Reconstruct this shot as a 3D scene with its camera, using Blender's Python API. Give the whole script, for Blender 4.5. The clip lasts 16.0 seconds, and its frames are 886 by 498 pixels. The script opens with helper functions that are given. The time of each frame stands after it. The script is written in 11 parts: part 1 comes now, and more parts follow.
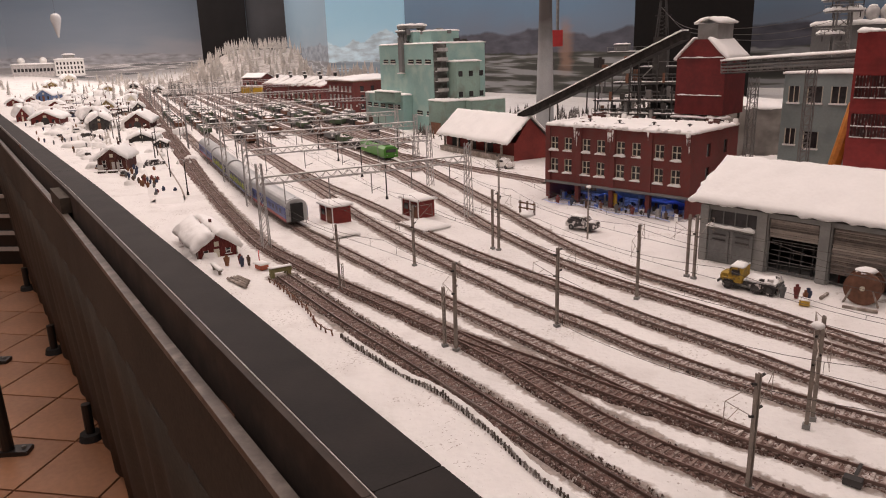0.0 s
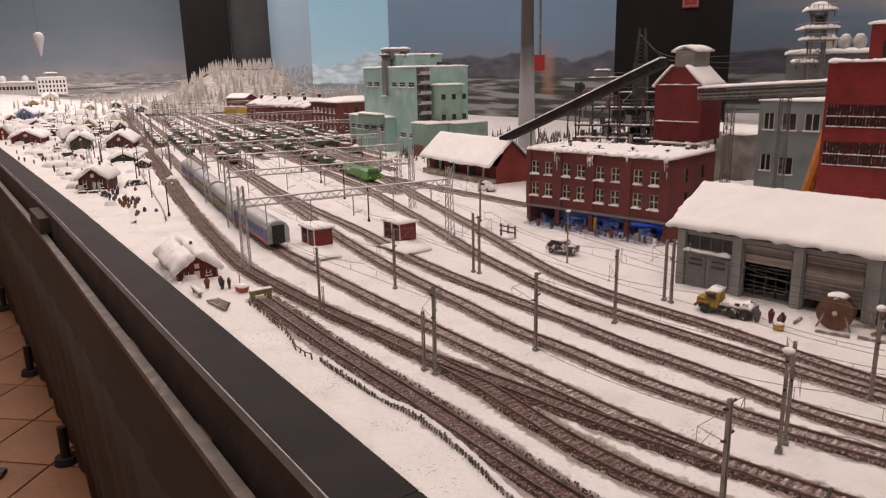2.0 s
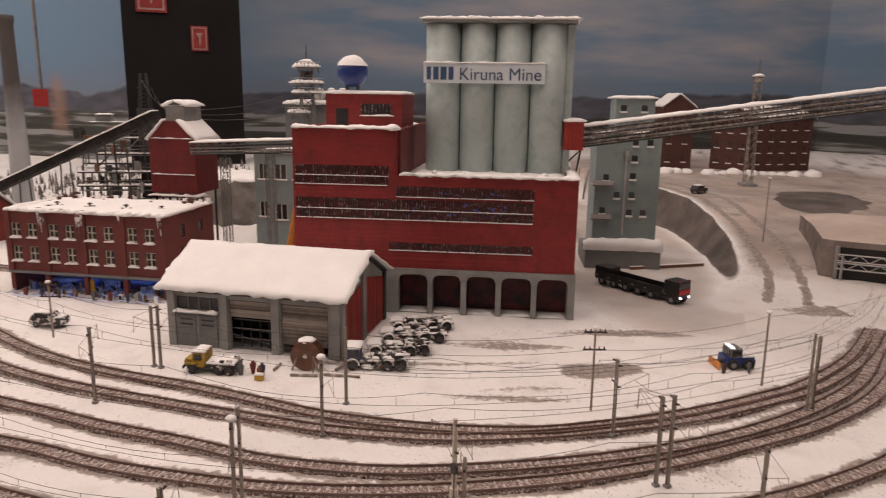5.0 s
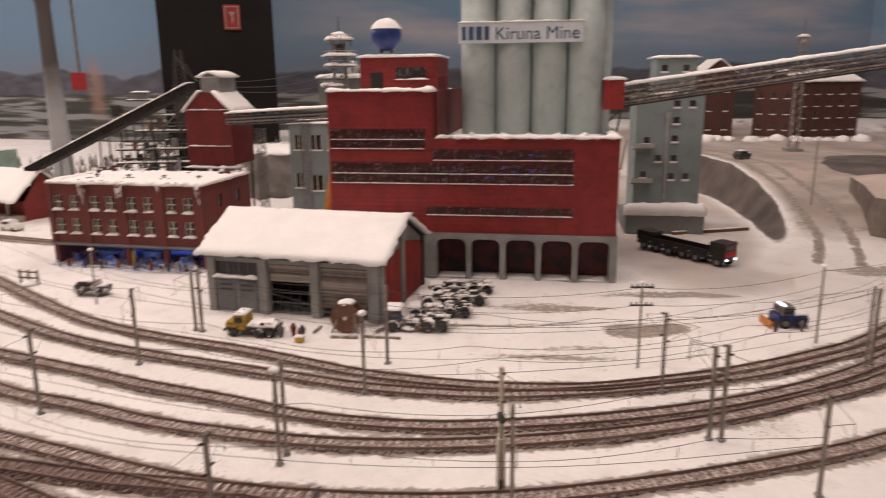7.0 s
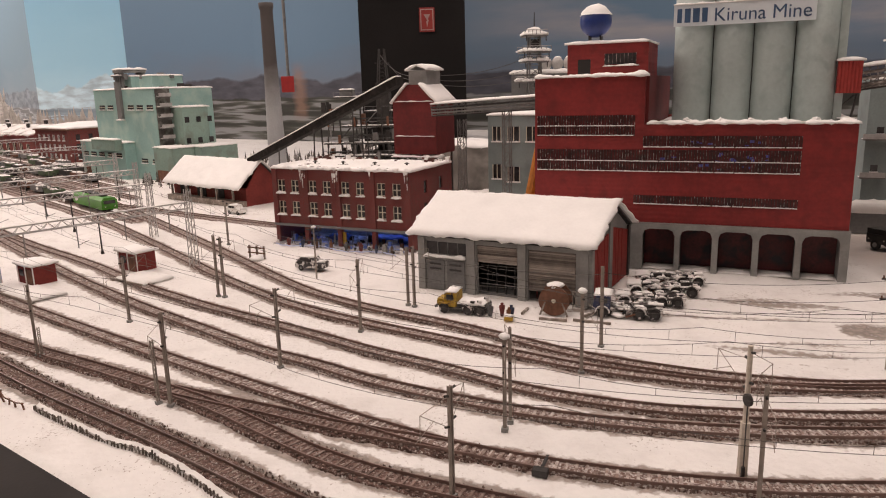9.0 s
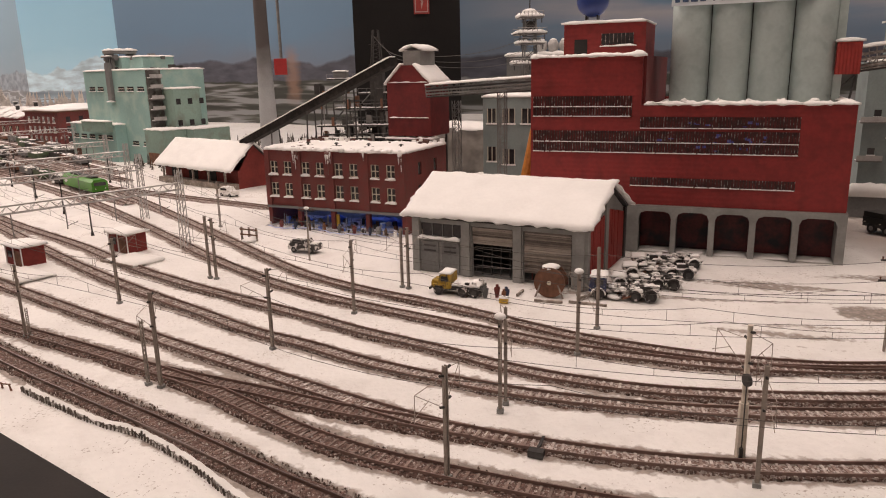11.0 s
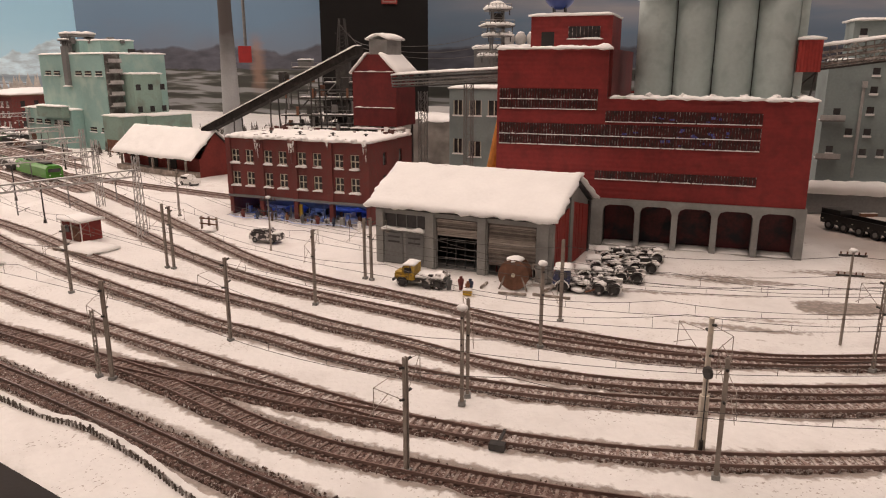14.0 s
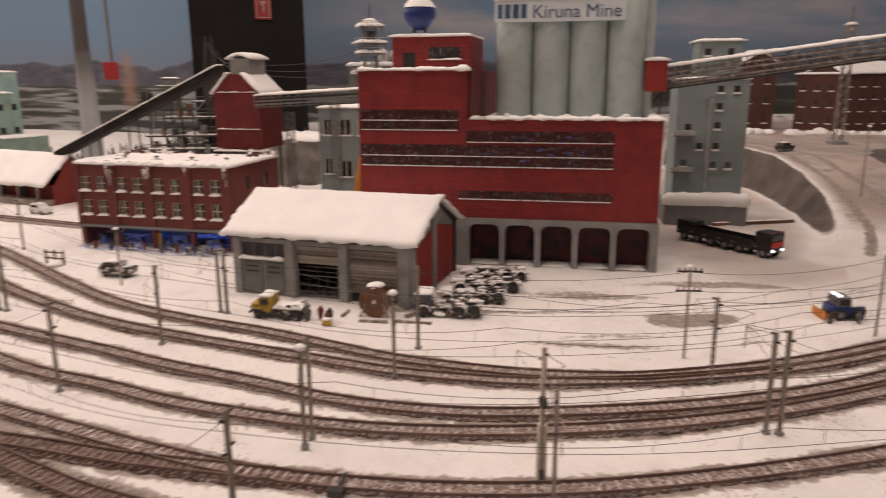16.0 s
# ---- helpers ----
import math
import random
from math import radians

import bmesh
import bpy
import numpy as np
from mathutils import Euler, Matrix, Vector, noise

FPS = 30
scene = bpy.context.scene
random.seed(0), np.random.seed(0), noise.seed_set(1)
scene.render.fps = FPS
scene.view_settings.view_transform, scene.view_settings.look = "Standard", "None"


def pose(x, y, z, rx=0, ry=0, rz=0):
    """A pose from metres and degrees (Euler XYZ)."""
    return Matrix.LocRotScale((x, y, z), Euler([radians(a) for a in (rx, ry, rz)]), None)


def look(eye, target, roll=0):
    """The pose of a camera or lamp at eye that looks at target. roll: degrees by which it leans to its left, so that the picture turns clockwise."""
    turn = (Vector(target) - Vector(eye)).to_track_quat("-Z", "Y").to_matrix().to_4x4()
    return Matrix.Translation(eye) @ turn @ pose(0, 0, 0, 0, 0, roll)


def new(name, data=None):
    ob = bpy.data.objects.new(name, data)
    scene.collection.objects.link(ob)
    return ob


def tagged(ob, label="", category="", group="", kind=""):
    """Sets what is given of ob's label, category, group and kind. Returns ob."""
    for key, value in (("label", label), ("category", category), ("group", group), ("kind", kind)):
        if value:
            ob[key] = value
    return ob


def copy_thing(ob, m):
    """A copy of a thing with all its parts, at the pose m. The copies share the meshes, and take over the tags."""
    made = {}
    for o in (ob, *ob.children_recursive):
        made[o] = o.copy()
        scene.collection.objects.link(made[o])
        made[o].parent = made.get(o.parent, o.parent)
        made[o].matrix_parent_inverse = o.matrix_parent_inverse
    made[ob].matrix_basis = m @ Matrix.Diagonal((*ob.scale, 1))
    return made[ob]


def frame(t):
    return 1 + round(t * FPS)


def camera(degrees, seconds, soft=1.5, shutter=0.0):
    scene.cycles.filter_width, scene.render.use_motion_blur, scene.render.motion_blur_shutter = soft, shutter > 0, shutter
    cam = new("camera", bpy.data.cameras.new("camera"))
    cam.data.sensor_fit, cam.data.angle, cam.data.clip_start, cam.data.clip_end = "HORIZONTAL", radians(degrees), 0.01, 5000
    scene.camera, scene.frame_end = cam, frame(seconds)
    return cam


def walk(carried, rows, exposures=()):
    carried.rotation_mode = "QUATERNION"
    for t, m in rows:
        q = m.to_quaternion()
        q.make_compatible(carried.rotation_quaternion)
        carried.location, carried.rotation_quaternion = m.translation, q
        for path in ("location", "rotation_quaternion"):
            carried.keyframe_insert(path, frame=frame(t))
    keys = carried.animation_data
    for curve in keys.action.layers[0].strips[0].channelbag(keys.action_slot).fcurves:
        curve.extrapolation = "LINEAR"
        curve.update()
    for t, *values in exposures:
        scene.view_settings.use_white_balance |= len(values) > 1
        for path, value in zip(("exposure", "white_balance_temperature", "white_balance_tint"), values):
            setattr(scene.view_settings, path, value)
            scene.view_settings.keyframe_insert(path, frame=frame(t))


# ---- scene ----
# camera: a hand-held pan beside the layout; seconds, place, heading, pitch, roll
WALK = [
    (0, -0.0372, -0.0085, 0.2540, 16.09, -15.70, -1.82),
    (0.5, -0.0356, -0.0100, 0.2548, 16.27, -15.40, -1.81),
    (1, -0.0374, -0.0102, 0.2544, 16.28, -15.47, -2.04),
    (1.5, -0.0375, -0.0112, 0.2552, 15.91, -15.02, -1.71),
    (2, -0.0327, -0.0118, 0.2585, 14.69, -14.10, -1.21),
    (2.5, -0.0237, -0.0204, 0.2641, 13.29, -12.78, -0.53),
    (3, -0.0036, -0.0256, 0.2751, 7.49, -12.46, 1.08),
    (3.5, 0.0108, -0.0218, 0.2815, -0.50, -12.81, 2.41),
    (4, 0.0418, -0.0114, 0.2954, -7.84, -12.27, 2.08),
    (4.5, 0.0489, -0.0274, 0.3051, -15.93, -11.83, 1.71),
    (5.7, 0.0519, -0.0238, 0.2912, -21.60, -12.44, 0.44),
    (6.8, 0.0550, -0.0203, 0.2772, -18.92, -13.06, -0.83),
    (7, 0.0464, -0.0162, 0.2735, -17.45, -13.45, -0.60),
    (7.5, 0.0274, -0.0146, 0.2719, -11.62, -13.22, -0.85),
    (8, 0.0122, -0.0157, 0.2670, -5.49, -13.39, -2.06),
    (8.5, 0.0040, -0.0140, 0.2598, -3.78, -12.77, -1.68),
    (9, -0.0003, -0.0114, 0.2492, -3.79, -12.77, -1.56),
    (9.5, -0.0008, -0.0045, 0.2434, -4.09, -13.68, -1.39),
    (12, -0.0007, -0.0022, 0.2416, -4.45, -13.94, -1.23),
    (12.5, 0.0004, 0.0002, 0.2410, -5.38, -13.95, -0.75),
    (13, 0.0014, 0.0004, 0.2400, -5.60, -13.96, -0.39),
    (13.5, 0.0019, 0.0027, 0.2384, -6.37, -14.09, -0.21),
    (14, 0.0025, 0.0043, 0.2378, -7.03, -14.47, -0.05),
    (14.5, 0.0075, 0.0068, 0.2383, -8.11, -14.20, -0.03),
    (15, 0.0109, 0.0086, 0.2395, -9.24, -13.78, 0.09),
    (15.5, 0.0221, 0.0100, 0.2424, -10.88, -13.36, -0.21),
    (16, 0.0473, 0.0136, 0.2486, -15.30, -13.54, -0.30),
]


def aim(x, y, z, heading, pitch, roll):
    h, p = radians(heading), radians(pitch)
    way = Vector((-math.sin(h) * math.cos(p), math.cos(h) * math.cos(p), math.sin(p)))
    eye = Vector((x, y, z))
    return look(eye, eye + way, roll)


cam = camera(63.15, 16.0, soft=1.05, shutter=0.6)
GRADE = [(0, 0.0, 6500, 10), (3, 0.0, 6500, 10), (4.5, 0.03, 6750, 10), (7, 0.24, 6650, 10), (8, 0.22, 6550, 8), (9.5, 0.13, 6750, 8), (12, 0.13, 6800, 8), (14.5, 0.13, 6900, 8), (16, 0.10, 6900, 10)]
walk(cam, [(row[0], aim(*row[1:])) for row in WALK], GRADE)

# room light: a dim warm hall, lit by unseen lamps set above layout and aisle
world = bpy.data.worlds.new("hall_air")
scene.world = world
world.use_nodes = True
world.node_tree.nodes["Background"].inputs[0].default_value = (1.0, 0.84, 0.74, 1)
world.node_tree.nodes["Background"].inputs[1].default_value = 0.05


def ceiling_lamp(x, y, z, sx, sy, watts, colour=(1.0, 0.826, 0.770)):
    lamp = bpy.data.lights.new("ceiling_lamp", "AREA")
    lamp.shape, lamp.size, lamp.size_y, lamp.energy, lamp.color = "RECTANGLE", sx, sy, watts, colour
    ob = new("ceiling_lamp", lamp)
    ob.matrix_world = pose(x, y, z)
    return ob


ceiling_lamp(0.2, 0.9, 2.1, 2.2, 1.2, 24.5)
# added fill on the visitors' side, brightens the walls that face the camera
ceiling_lamp(-0.2, -0.9, 2.1, 3.0, 1.0, 14)
ceiling_lamp(-1.8, 2.6, 2.1, 2.2, 1.6, 38)
ceiling_lamp(-4.2, 5.0, 2.1, 3.0, 2.4, 92)
# added fill over the aisle, brightens the tiled floor
ceiling_lamp(-2.3, 0.5, 2.1, 1.6, 1.6, 20)
ceiling_lamp(1.6, 2.0, 2.1, 1.6, 1.6, 10)

# ---- materials ----
def rgba(c):
    return (c[0], c[1], c[2], 1.0)


def surface(name, colour, rough=0.7, metal=0.0, vary=0.25, scale=40.0, bump=0.2, bump_scale=300.0, second=None, cover=0.5, spread=0.12, placed=False):
    """A worn surface: large stains and fine grain in the colour, fine relief; second: a colour that lies over it in patches."""
    m = bpy.data.materials.new(name)
    m.use_nodes = True
    nt = m.node_tree
    n, l = nt.nodes, nt.links
    b = n["Principled BSDF"]
    b.inputs["Roughness"].default_value = rough
    b.inputs["Metallic"].default_value = metal
    tc = n.new("ShaderNodeTexCoord")
    place = n.new("ShaderNodeNewGeometry").outputs["Position"] if placed else tc.outputs["Object"]
    big = n.new("ShaderNodeTexNoise")
    big.inputs["Scale"].default_value, big.inputs["Detail"].default_value = scale, 6
    fine = n.new("ShaderNodeTexNoise")
    fine.inputs["Scale"].default_value, fine.inputs["Detail"].default_value = bump_scale, 4
    l.new(place, big.inputs["Vector"])
    l.new(place, fine.inputs["Vector"])
    mixed = n.new("ShaderNodeMath")
    mixed.operation = "MULTIPLY_ADD"
    l.new(fine.outputs["Fac"], mixed.inputs[0])
    mixed.inputs[1].default_value = 0.45
    l.new(big.outputs["Fac"], mixed.inputs[2])
    ramp = n.new("ShaderNodeValToRGB")
    lo = [v * (1 - vary) for v in colour]
    hi = [min(1, v * (1 + vary)) for v in colour]
    ramp.color_ramp.elements[0].position, ramp.color_ramp.elements[0].color = 0.5, rgba(lo)
    ramp.color_ramp.elements[1].position, ramp.color_ramp.elements[1].color = 0.95, rgba(hi)
    l.new(mixed.outputs[0], ramp.inputs[0])
    out = ramp.outputs[0]
    if second:
        patch = n.new("ShaderNodeTexNoise")
        patch.inputs["Scale"].default_value, patch.inputs["Detail"].default_value = scale * 2.3, 8
        l.new(place, patch.inputs["Vector"])
        edge = n.new("ShaderNodeMapRange")
        edge.inputs[1].default_value, edge.inputs[2].default_value = cover - spread, cover + spread
        l.new(patch.outputs["Fac"], edge.inputs[0])
        mix = n.new("ShaderNodeMix")
        mix.data_type = "RGBA"
        l.new(edge.outputs[0], mix.inputs[0])
        l.new(out, mix.inputs[6])
        mix.inputs[7].default_value = rgba(second)
        out = mix.outputs[2]
    l.new(out, b.inputs["Base Color"])
    if bump:
        bp = n.new("ShaderNodeBump")
        bp.inputs["Strength"].default_value, bp.inputs["Distance"].default_value = bump, 0.002
        l.new(mixed.outputs[0], bp.inputs["Height"])
        l.new(bp.outputs[0], b.inputs["Normal"])
    return m


def ribbed(name, colour, axis, pitch, depth=0.4, rough=0.55, vary=0.2, dirt=None):
    """Painted sheet with ribs along one axis (0, 1, 2 of the object), and streaks."""
    m = surface(name, colour, rough, 0.0, vary, 25.0, 0.0, 200.0, dirt, 0.62, 0.1)
    n, l = m.node_tree.nodes, m.node_tree.links
    b = n["Principled BSDF"]
    tc = n.new("ShaderNodeTexCoord")
    sep = n.new("ShaderNodeSeparateXYZ")
    l.new(tc.outputs["Object"], sep.inputs[0])
    mul = n.new("ShaderNodeMath")
    mul.operation, mul.inputs[1].default_value = "MULTIPLY", 2 * math.pi / pitch
    l.new(sep.outputs[axis], mul.inputs[0])
    sin = n.new("ShaderNodeMath")
    sin.operation = "SINE"
    l.new(mul.outputs[0], sin.inputs[0])
    bp = n.new("ShaderNodeBump")
    bp.inputs["Strength"].default_value, bp.inputs["Distance"].default_value = depth, pitch * 0.25
    l.new(sin.outputs[0], bp.inputs["Height"])
    l.new(bp.outputs[0], b.inputs["Normal"])
    return m


def brickwork(name, colour, mortar, size=0.004):
    m = surface(name, colour, 0.85, 0, 0.3, 18.0, 0.0, 400.0)
    n, l = m.node_tree.nodes, m.node_tree.links
    b = n["Principled BSDF"]
    old = b.inputs["Base Color"].links[0].from_socket
    tc = n.new("ShaderNodeTexCoord")
    sep = n.new("ShaderNodeSeparateXYZ")
    l.new(tc.outputs["Object"], sep.inputs[0])
    add = n.new("ShaderNodeMath")
    l.new(sep.outputs[0], add.inputs[0])
    l.new(sep.outputs[1], add.inputs[1])
    com = n.new("ShaderNodeCombineXYZ")
    l.new(add.outputs[0], com.inputs[0])
    l.new(sep.outputs[2], com.inputs[1])
    br = n.new("ShaderNodeTexBrick")
    br.inputs["Scale"].default_value = 1.0
    br.inputs["Brick Width"].default_value, br.inputs["Row Height"].default_value = size, size * 0.4
    br.inputs["Mortar Size"].default_value = size * 0.06
    br.inputs["Color1"].default_value = br.inputs["Color2"].default_value = (1, 1, 1, 1)
    br.inputs["Mortar"].default_value = (0, 0, 0, 1)
    l.new(com.outputs[0], br.inputs["Vector"])
    mix = n.new("ShaderNodeMix")
    mix.data_type = "RGBA"
    l.new(br.outputs["Color"], mix.inputs[0])
    mix.inputs[6].default_value = rgba(mortar)
    l.new(old, mix.inputs[7])
    l.new(mix.outputs[2], b.inputs["Base Color"])
    bp = n.new("ShaderNodeBump")
    bp.inputs["Strength"].default_value, bp.inputs["Distance"].default_value = 0.5, 0.0003
    l.new(br.outputs["Color"], bp.inputs["Height"])
    l.new(bp.outputs[0], b.inputs["Normal"])
    return m


def glowing(name, colour, strength):
    m = bpy.data.materials.new(name)
    m.use_nodes = True
    b = m.node_tree.nodes["Principled BSDF"]
    b.inputs["Base Color"].default_value = rgba(colour)
    b.inputs["Emission Color"].default_value = rgba(colour)
    b.inputs["Emission Strength"].default_value = strength
    return m


SNOW = surface("snow", (0.80, 0.79, 0.77), 0.75, 0, 0.05, 30, 0.55, 260)
ROOF_SNOW = surface("roof_snow", (0.87, 0.865, 0.85), 0.7, 0, 0.04, 22, 0.35, 240)
BALLAST = surface("ballast", (0.165, 0.106, 0.088), 0.95, 0, 0.5, 260, 0.9, 900, (0.60, 0.56, 0.53), 0.555, 0.10)
BALLAST_DARK = surface("dark_ballast", (0.125, 0.076, 0.063), 0.95, 0, 0.55, 260, 1.0, 900, (0.46, 0.41, 0.38), 0.62, 0.07)
SLEEPER = surface("sleeper", (0.24, 0.175, 0.150), 0.9, 0, 0.45, 70, 0.4, 800, (0.62, 0.575, 0.54), 0.535, 0.12, True)
SLEEPER_DARK = surface("sleeper_dark", (0.185, 0.132, 0.112), 0.9, 0, 0.5, 60, 0.4, 800, (0.36, 0.31, 0.28), 0.60, 0.1, True)
RAIL = surface("rail", (0.195, 0.128, 0.108), 0.55, 0.0, 0.3, 60, 0.1)
RAIL_BRIGHT = surface("rail_bright", (0.27, 0.215, 0.19), 0.30, 0.9, 0.1, 60, 0.0)
SHEET_RED = ribbed("red_sheet", (0.225, 0.019, 0.018), 2, 0.0062, 0.10, 0.62, 0.22, (0.165, 0.015, 0.013))
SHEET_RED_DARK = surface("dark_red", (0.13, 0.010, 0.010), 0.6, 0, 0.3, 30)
PAINT_RED = ribbed("red_boards", (0.30, 0.028, 0.022), 0, 0.004, 0.5, 0.7, 0.25)
FALU = ribbed("falu_red_boards", (0.20, 0.028, 0.022), 0, 0.003, 0.6, 0.8, 0.25)
BRICK = brickwork("red_brick", (0.178, 0.031, 0.028), (0.135, 0.068, 0.060))
BRICK_DARK = brickwork("brown_brick", (0.095, 0.030, 0.024), (0.10, 0.06, 0.05))
CONCRETE = surface("concrete", (0.27, 0.27, 0.26), 0.85, 0, 0.2, 14, 0.3, 300, (0.20, 0.20, 0.195), 0.58, 0.12)
CONCRETE_DARK = surface("dark_concrete", (0.17, 0.172, 0.17), 0.85, 0, 0.25, 14, 0.3, 300)
SILO = ribbed("pale_grey_silo", (0.45, 0.530, 0.515), 2, 0.03, 0.05, 0.6, 0.10, (0.37, 0.445, 0.435))
GREY_BLUE = surface("blue_grey_render", (0.26, 0.315, 0.31), 0.8, 0, 0.15, 12, 0.2, 300, (0.20, 0.24, 0.24), 0.62, 0.1)
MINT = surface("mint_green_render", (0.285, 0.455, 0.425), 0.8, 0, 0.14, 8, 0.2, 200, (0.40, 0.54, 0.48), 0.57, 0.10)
# darker copy of the mint render: side shade in its colour, over weathered patches
MINT_SHADE = surface("shaded_weathered_green", (0.245, 0.355, 0.305), 0.8, 0, 0.18, 10, 0.2, 200, (0.20, 0.23, 0.19), 0.62, 0.1)
BLACK_PAINT = surface("black_paint", (0.016, 0.014, 0.013), 0.42, 0, 0.3, 6, 0.05, 120)
BARRIER = surface("dark_grey_laminate", (0.0150, 0.0125, 0.0115), 0.72, 0, 0.3, 9, 0.15, 400, (0.026, 0.021, 0.019), 0.6, 0.2)
BARRIER.node_tree.nodes["Principled BSDF"].inputs["Specular IOR Level"].default_value = 0.22
BARRIER.node_tree.nodes["Principled BSDF"].inputs["Specular IOR Level"].default_value = 0.22
FRONT_BROWN = surface("dark_brown_board", (0.040, 0.028, 0.022), 0.8, 0, 0.35, 12, 0.2, 200, (0.070, 0.048, 0.038), 0.6, 0.15)
GALLERY = surface("dark_grey_boards", (0.036, 0.033, 0.031), 0.8, 0, 0.3, 40, 0.3, 300, (0.065, 0.06, 0.056), 0.6, 0.12)
CONVEYOR = surface("dark_conveyor_boards", (0.020, 0.017, 0.016), 0.85, 0, 0.35, 40, 0.3, 300, (0.040, 0.034, 0.031), 0.6, 0.12)
CONVEYOR.node_tree.nodes["Principled BSDF"].inputs["Specular IOR Level"].default_value = 0.2
LEDGE = surface("worn_ledge", (0.105, 0.086, 0.072), 0.5, 0.0, 0.4, 22, 0.2, 200, (0.21, 0.18, 0.155), 0.6, 0.12)
SKIRT = surface("brown_curtain", (0.060, 0.047, 0.035), 0.9, 0, 0.4, 3, 0.3, 150)
TILE = surface("terracotta_tile", (0.36, 0.175, 0.090), 0.5, 0, 0.22, 4, 0.1, 60)
GROUT = surface("grout", (0.07, 0.04, 0.025), 0.9)
STEEL = surface("grey_steel", (0.22, 0.215, 0.21), 0.5, 0.4, 0.2, 60, 0.1)
STEEL_PALE = surface("pale_grey_steel", (0.46, 0.45, 0.44), 0.55, 0.2, 0.2, 60, 0.1)
STEEL_DARK = surface("dark_steel", (0.055, 0.052, 0.050), 0.55, 0.4, 0.3, 60, 0.1)
MAST = surface("mast_paint", (0.31, 0.27, 0.235), 0.7, 0.0, 0.25, 60, 0.1)
WIRE = surface("wire", (0.085, 0.077, 0.072), 0.6, 0.2, 0.1, 20, 0)
TIMBER = surface("grey_timber", (0.24, 0.20, 0.17), 0.85, 0, 0.4, 60, 0.4, 500, (0.50, 0.46, 0.42), 0.62, 0.1)


def gate_timber():
    """Weathered gate boards, each board its own shade from dark brown to bleached grey."""
    m = surface("gate_timber", (0.25, 0.21, 0.18), 0.9, 0, 0.5, 90, 0.4, 500)
    n, l = m.node_tree.nodes, m.node_tree.links
    b = n["Principled BSDF"]
    old = b.inputs["Base Color"].links[0].from_socket
    info, ramp, mix = n.new("ShaderNodeObjectInfo"), n.new("ShaderNodeValToRGB"), n.new("ShaderNodeMix")
    ramp.color_ramp.elements[0].color, ramp.color_ramp.elements[1].color = (0.05, 0.04, 0.035, 1), (0.52, 0.47, 0.42, 1)
    l.new(info.outputs["Random"], ramp.inputs[0])
    mix.data_type = "RGBA"
    mix.inputs[0].default_value = 0.62
    l.new(old, mix.inputs[6])
    l.new(ramp.outputs[0], mix.inputs[7])
    l.new(mix.outputs[2], b.inputs["Base Color"])
    return m


GATE_TIMBER = gate_timber()
# near-black that stands in for the shade inside openings
DARK = surface("interior_shade_dark", (0.018, 0.016, 0.015), 0.7)
GLASS = surface("dark_window", (0.045, 0.043, 0.045), 0.12, 0, 0.4, 60, 0.0)
BLUE = surface("blue_enamel", (0.020, 0.045, 0.20), 0.35, 0, 0.15, 30, 0.05)
WHITE = surface("white_paint", (0.78, 0.77, 0.74), 0.5, 0, 0.05, 30, 0.05)
CREAM = surface("cream_paint", (0.62, 0.58, 0.47), 0.6, 0, 0.1, 30, 0.05)
YELLOW = surface("yellow_paint", (0.55, 0.34, 0.03), 0.5, 0, 0.25, 80, 0.1)
ORANGE = surface("orange_paint", (0.55, 0.20, 0.03), 0.5, 0, 0.25, 80, 0.1)
RUST = surface("rusty_brown", (0.16, 0.075, 0.045), 0.8, 0, 0.35, 80, 0.2)
RUBBER = surface("rubber", (0.02, 0.02, 0.02), 0.8)
GREEN_LOCO = surface("green_enamel", (0.075, 0.29, 0.03), 0.35, 0, 0.2, 40, 0.05)
# blue of the work light, put into the colour of sheets and rubble
GLOW_BLUE = surface("blue_glow_sheet", (0.09, 0.16, 0.48), 0.3, 0, 0.3, 40, 0.3, 150)
RED_BRIGHT = surface("bright_red", (0.55, 0.030, 0.025), 0.5, 0, 0.15, 40, 0.05)
ROCK = surface("grey_rock", (0.16, 0.145, 0.13), 0.9, 0, 0.35, 9, 0.8, 70, (0.22, 0.20, 0.18), 0.55, 0.1)
FROST_TREE = surface("frosted_needles", (0.56, 0.525, 0.485), 0.9, 0, 0.25, 30, 0.3, 200)
PLASTER = surface("pale_hall_plaster", (0.50, 0.47, 0.44), 0.9, 0, 0.1, 3, 0.1, 60)


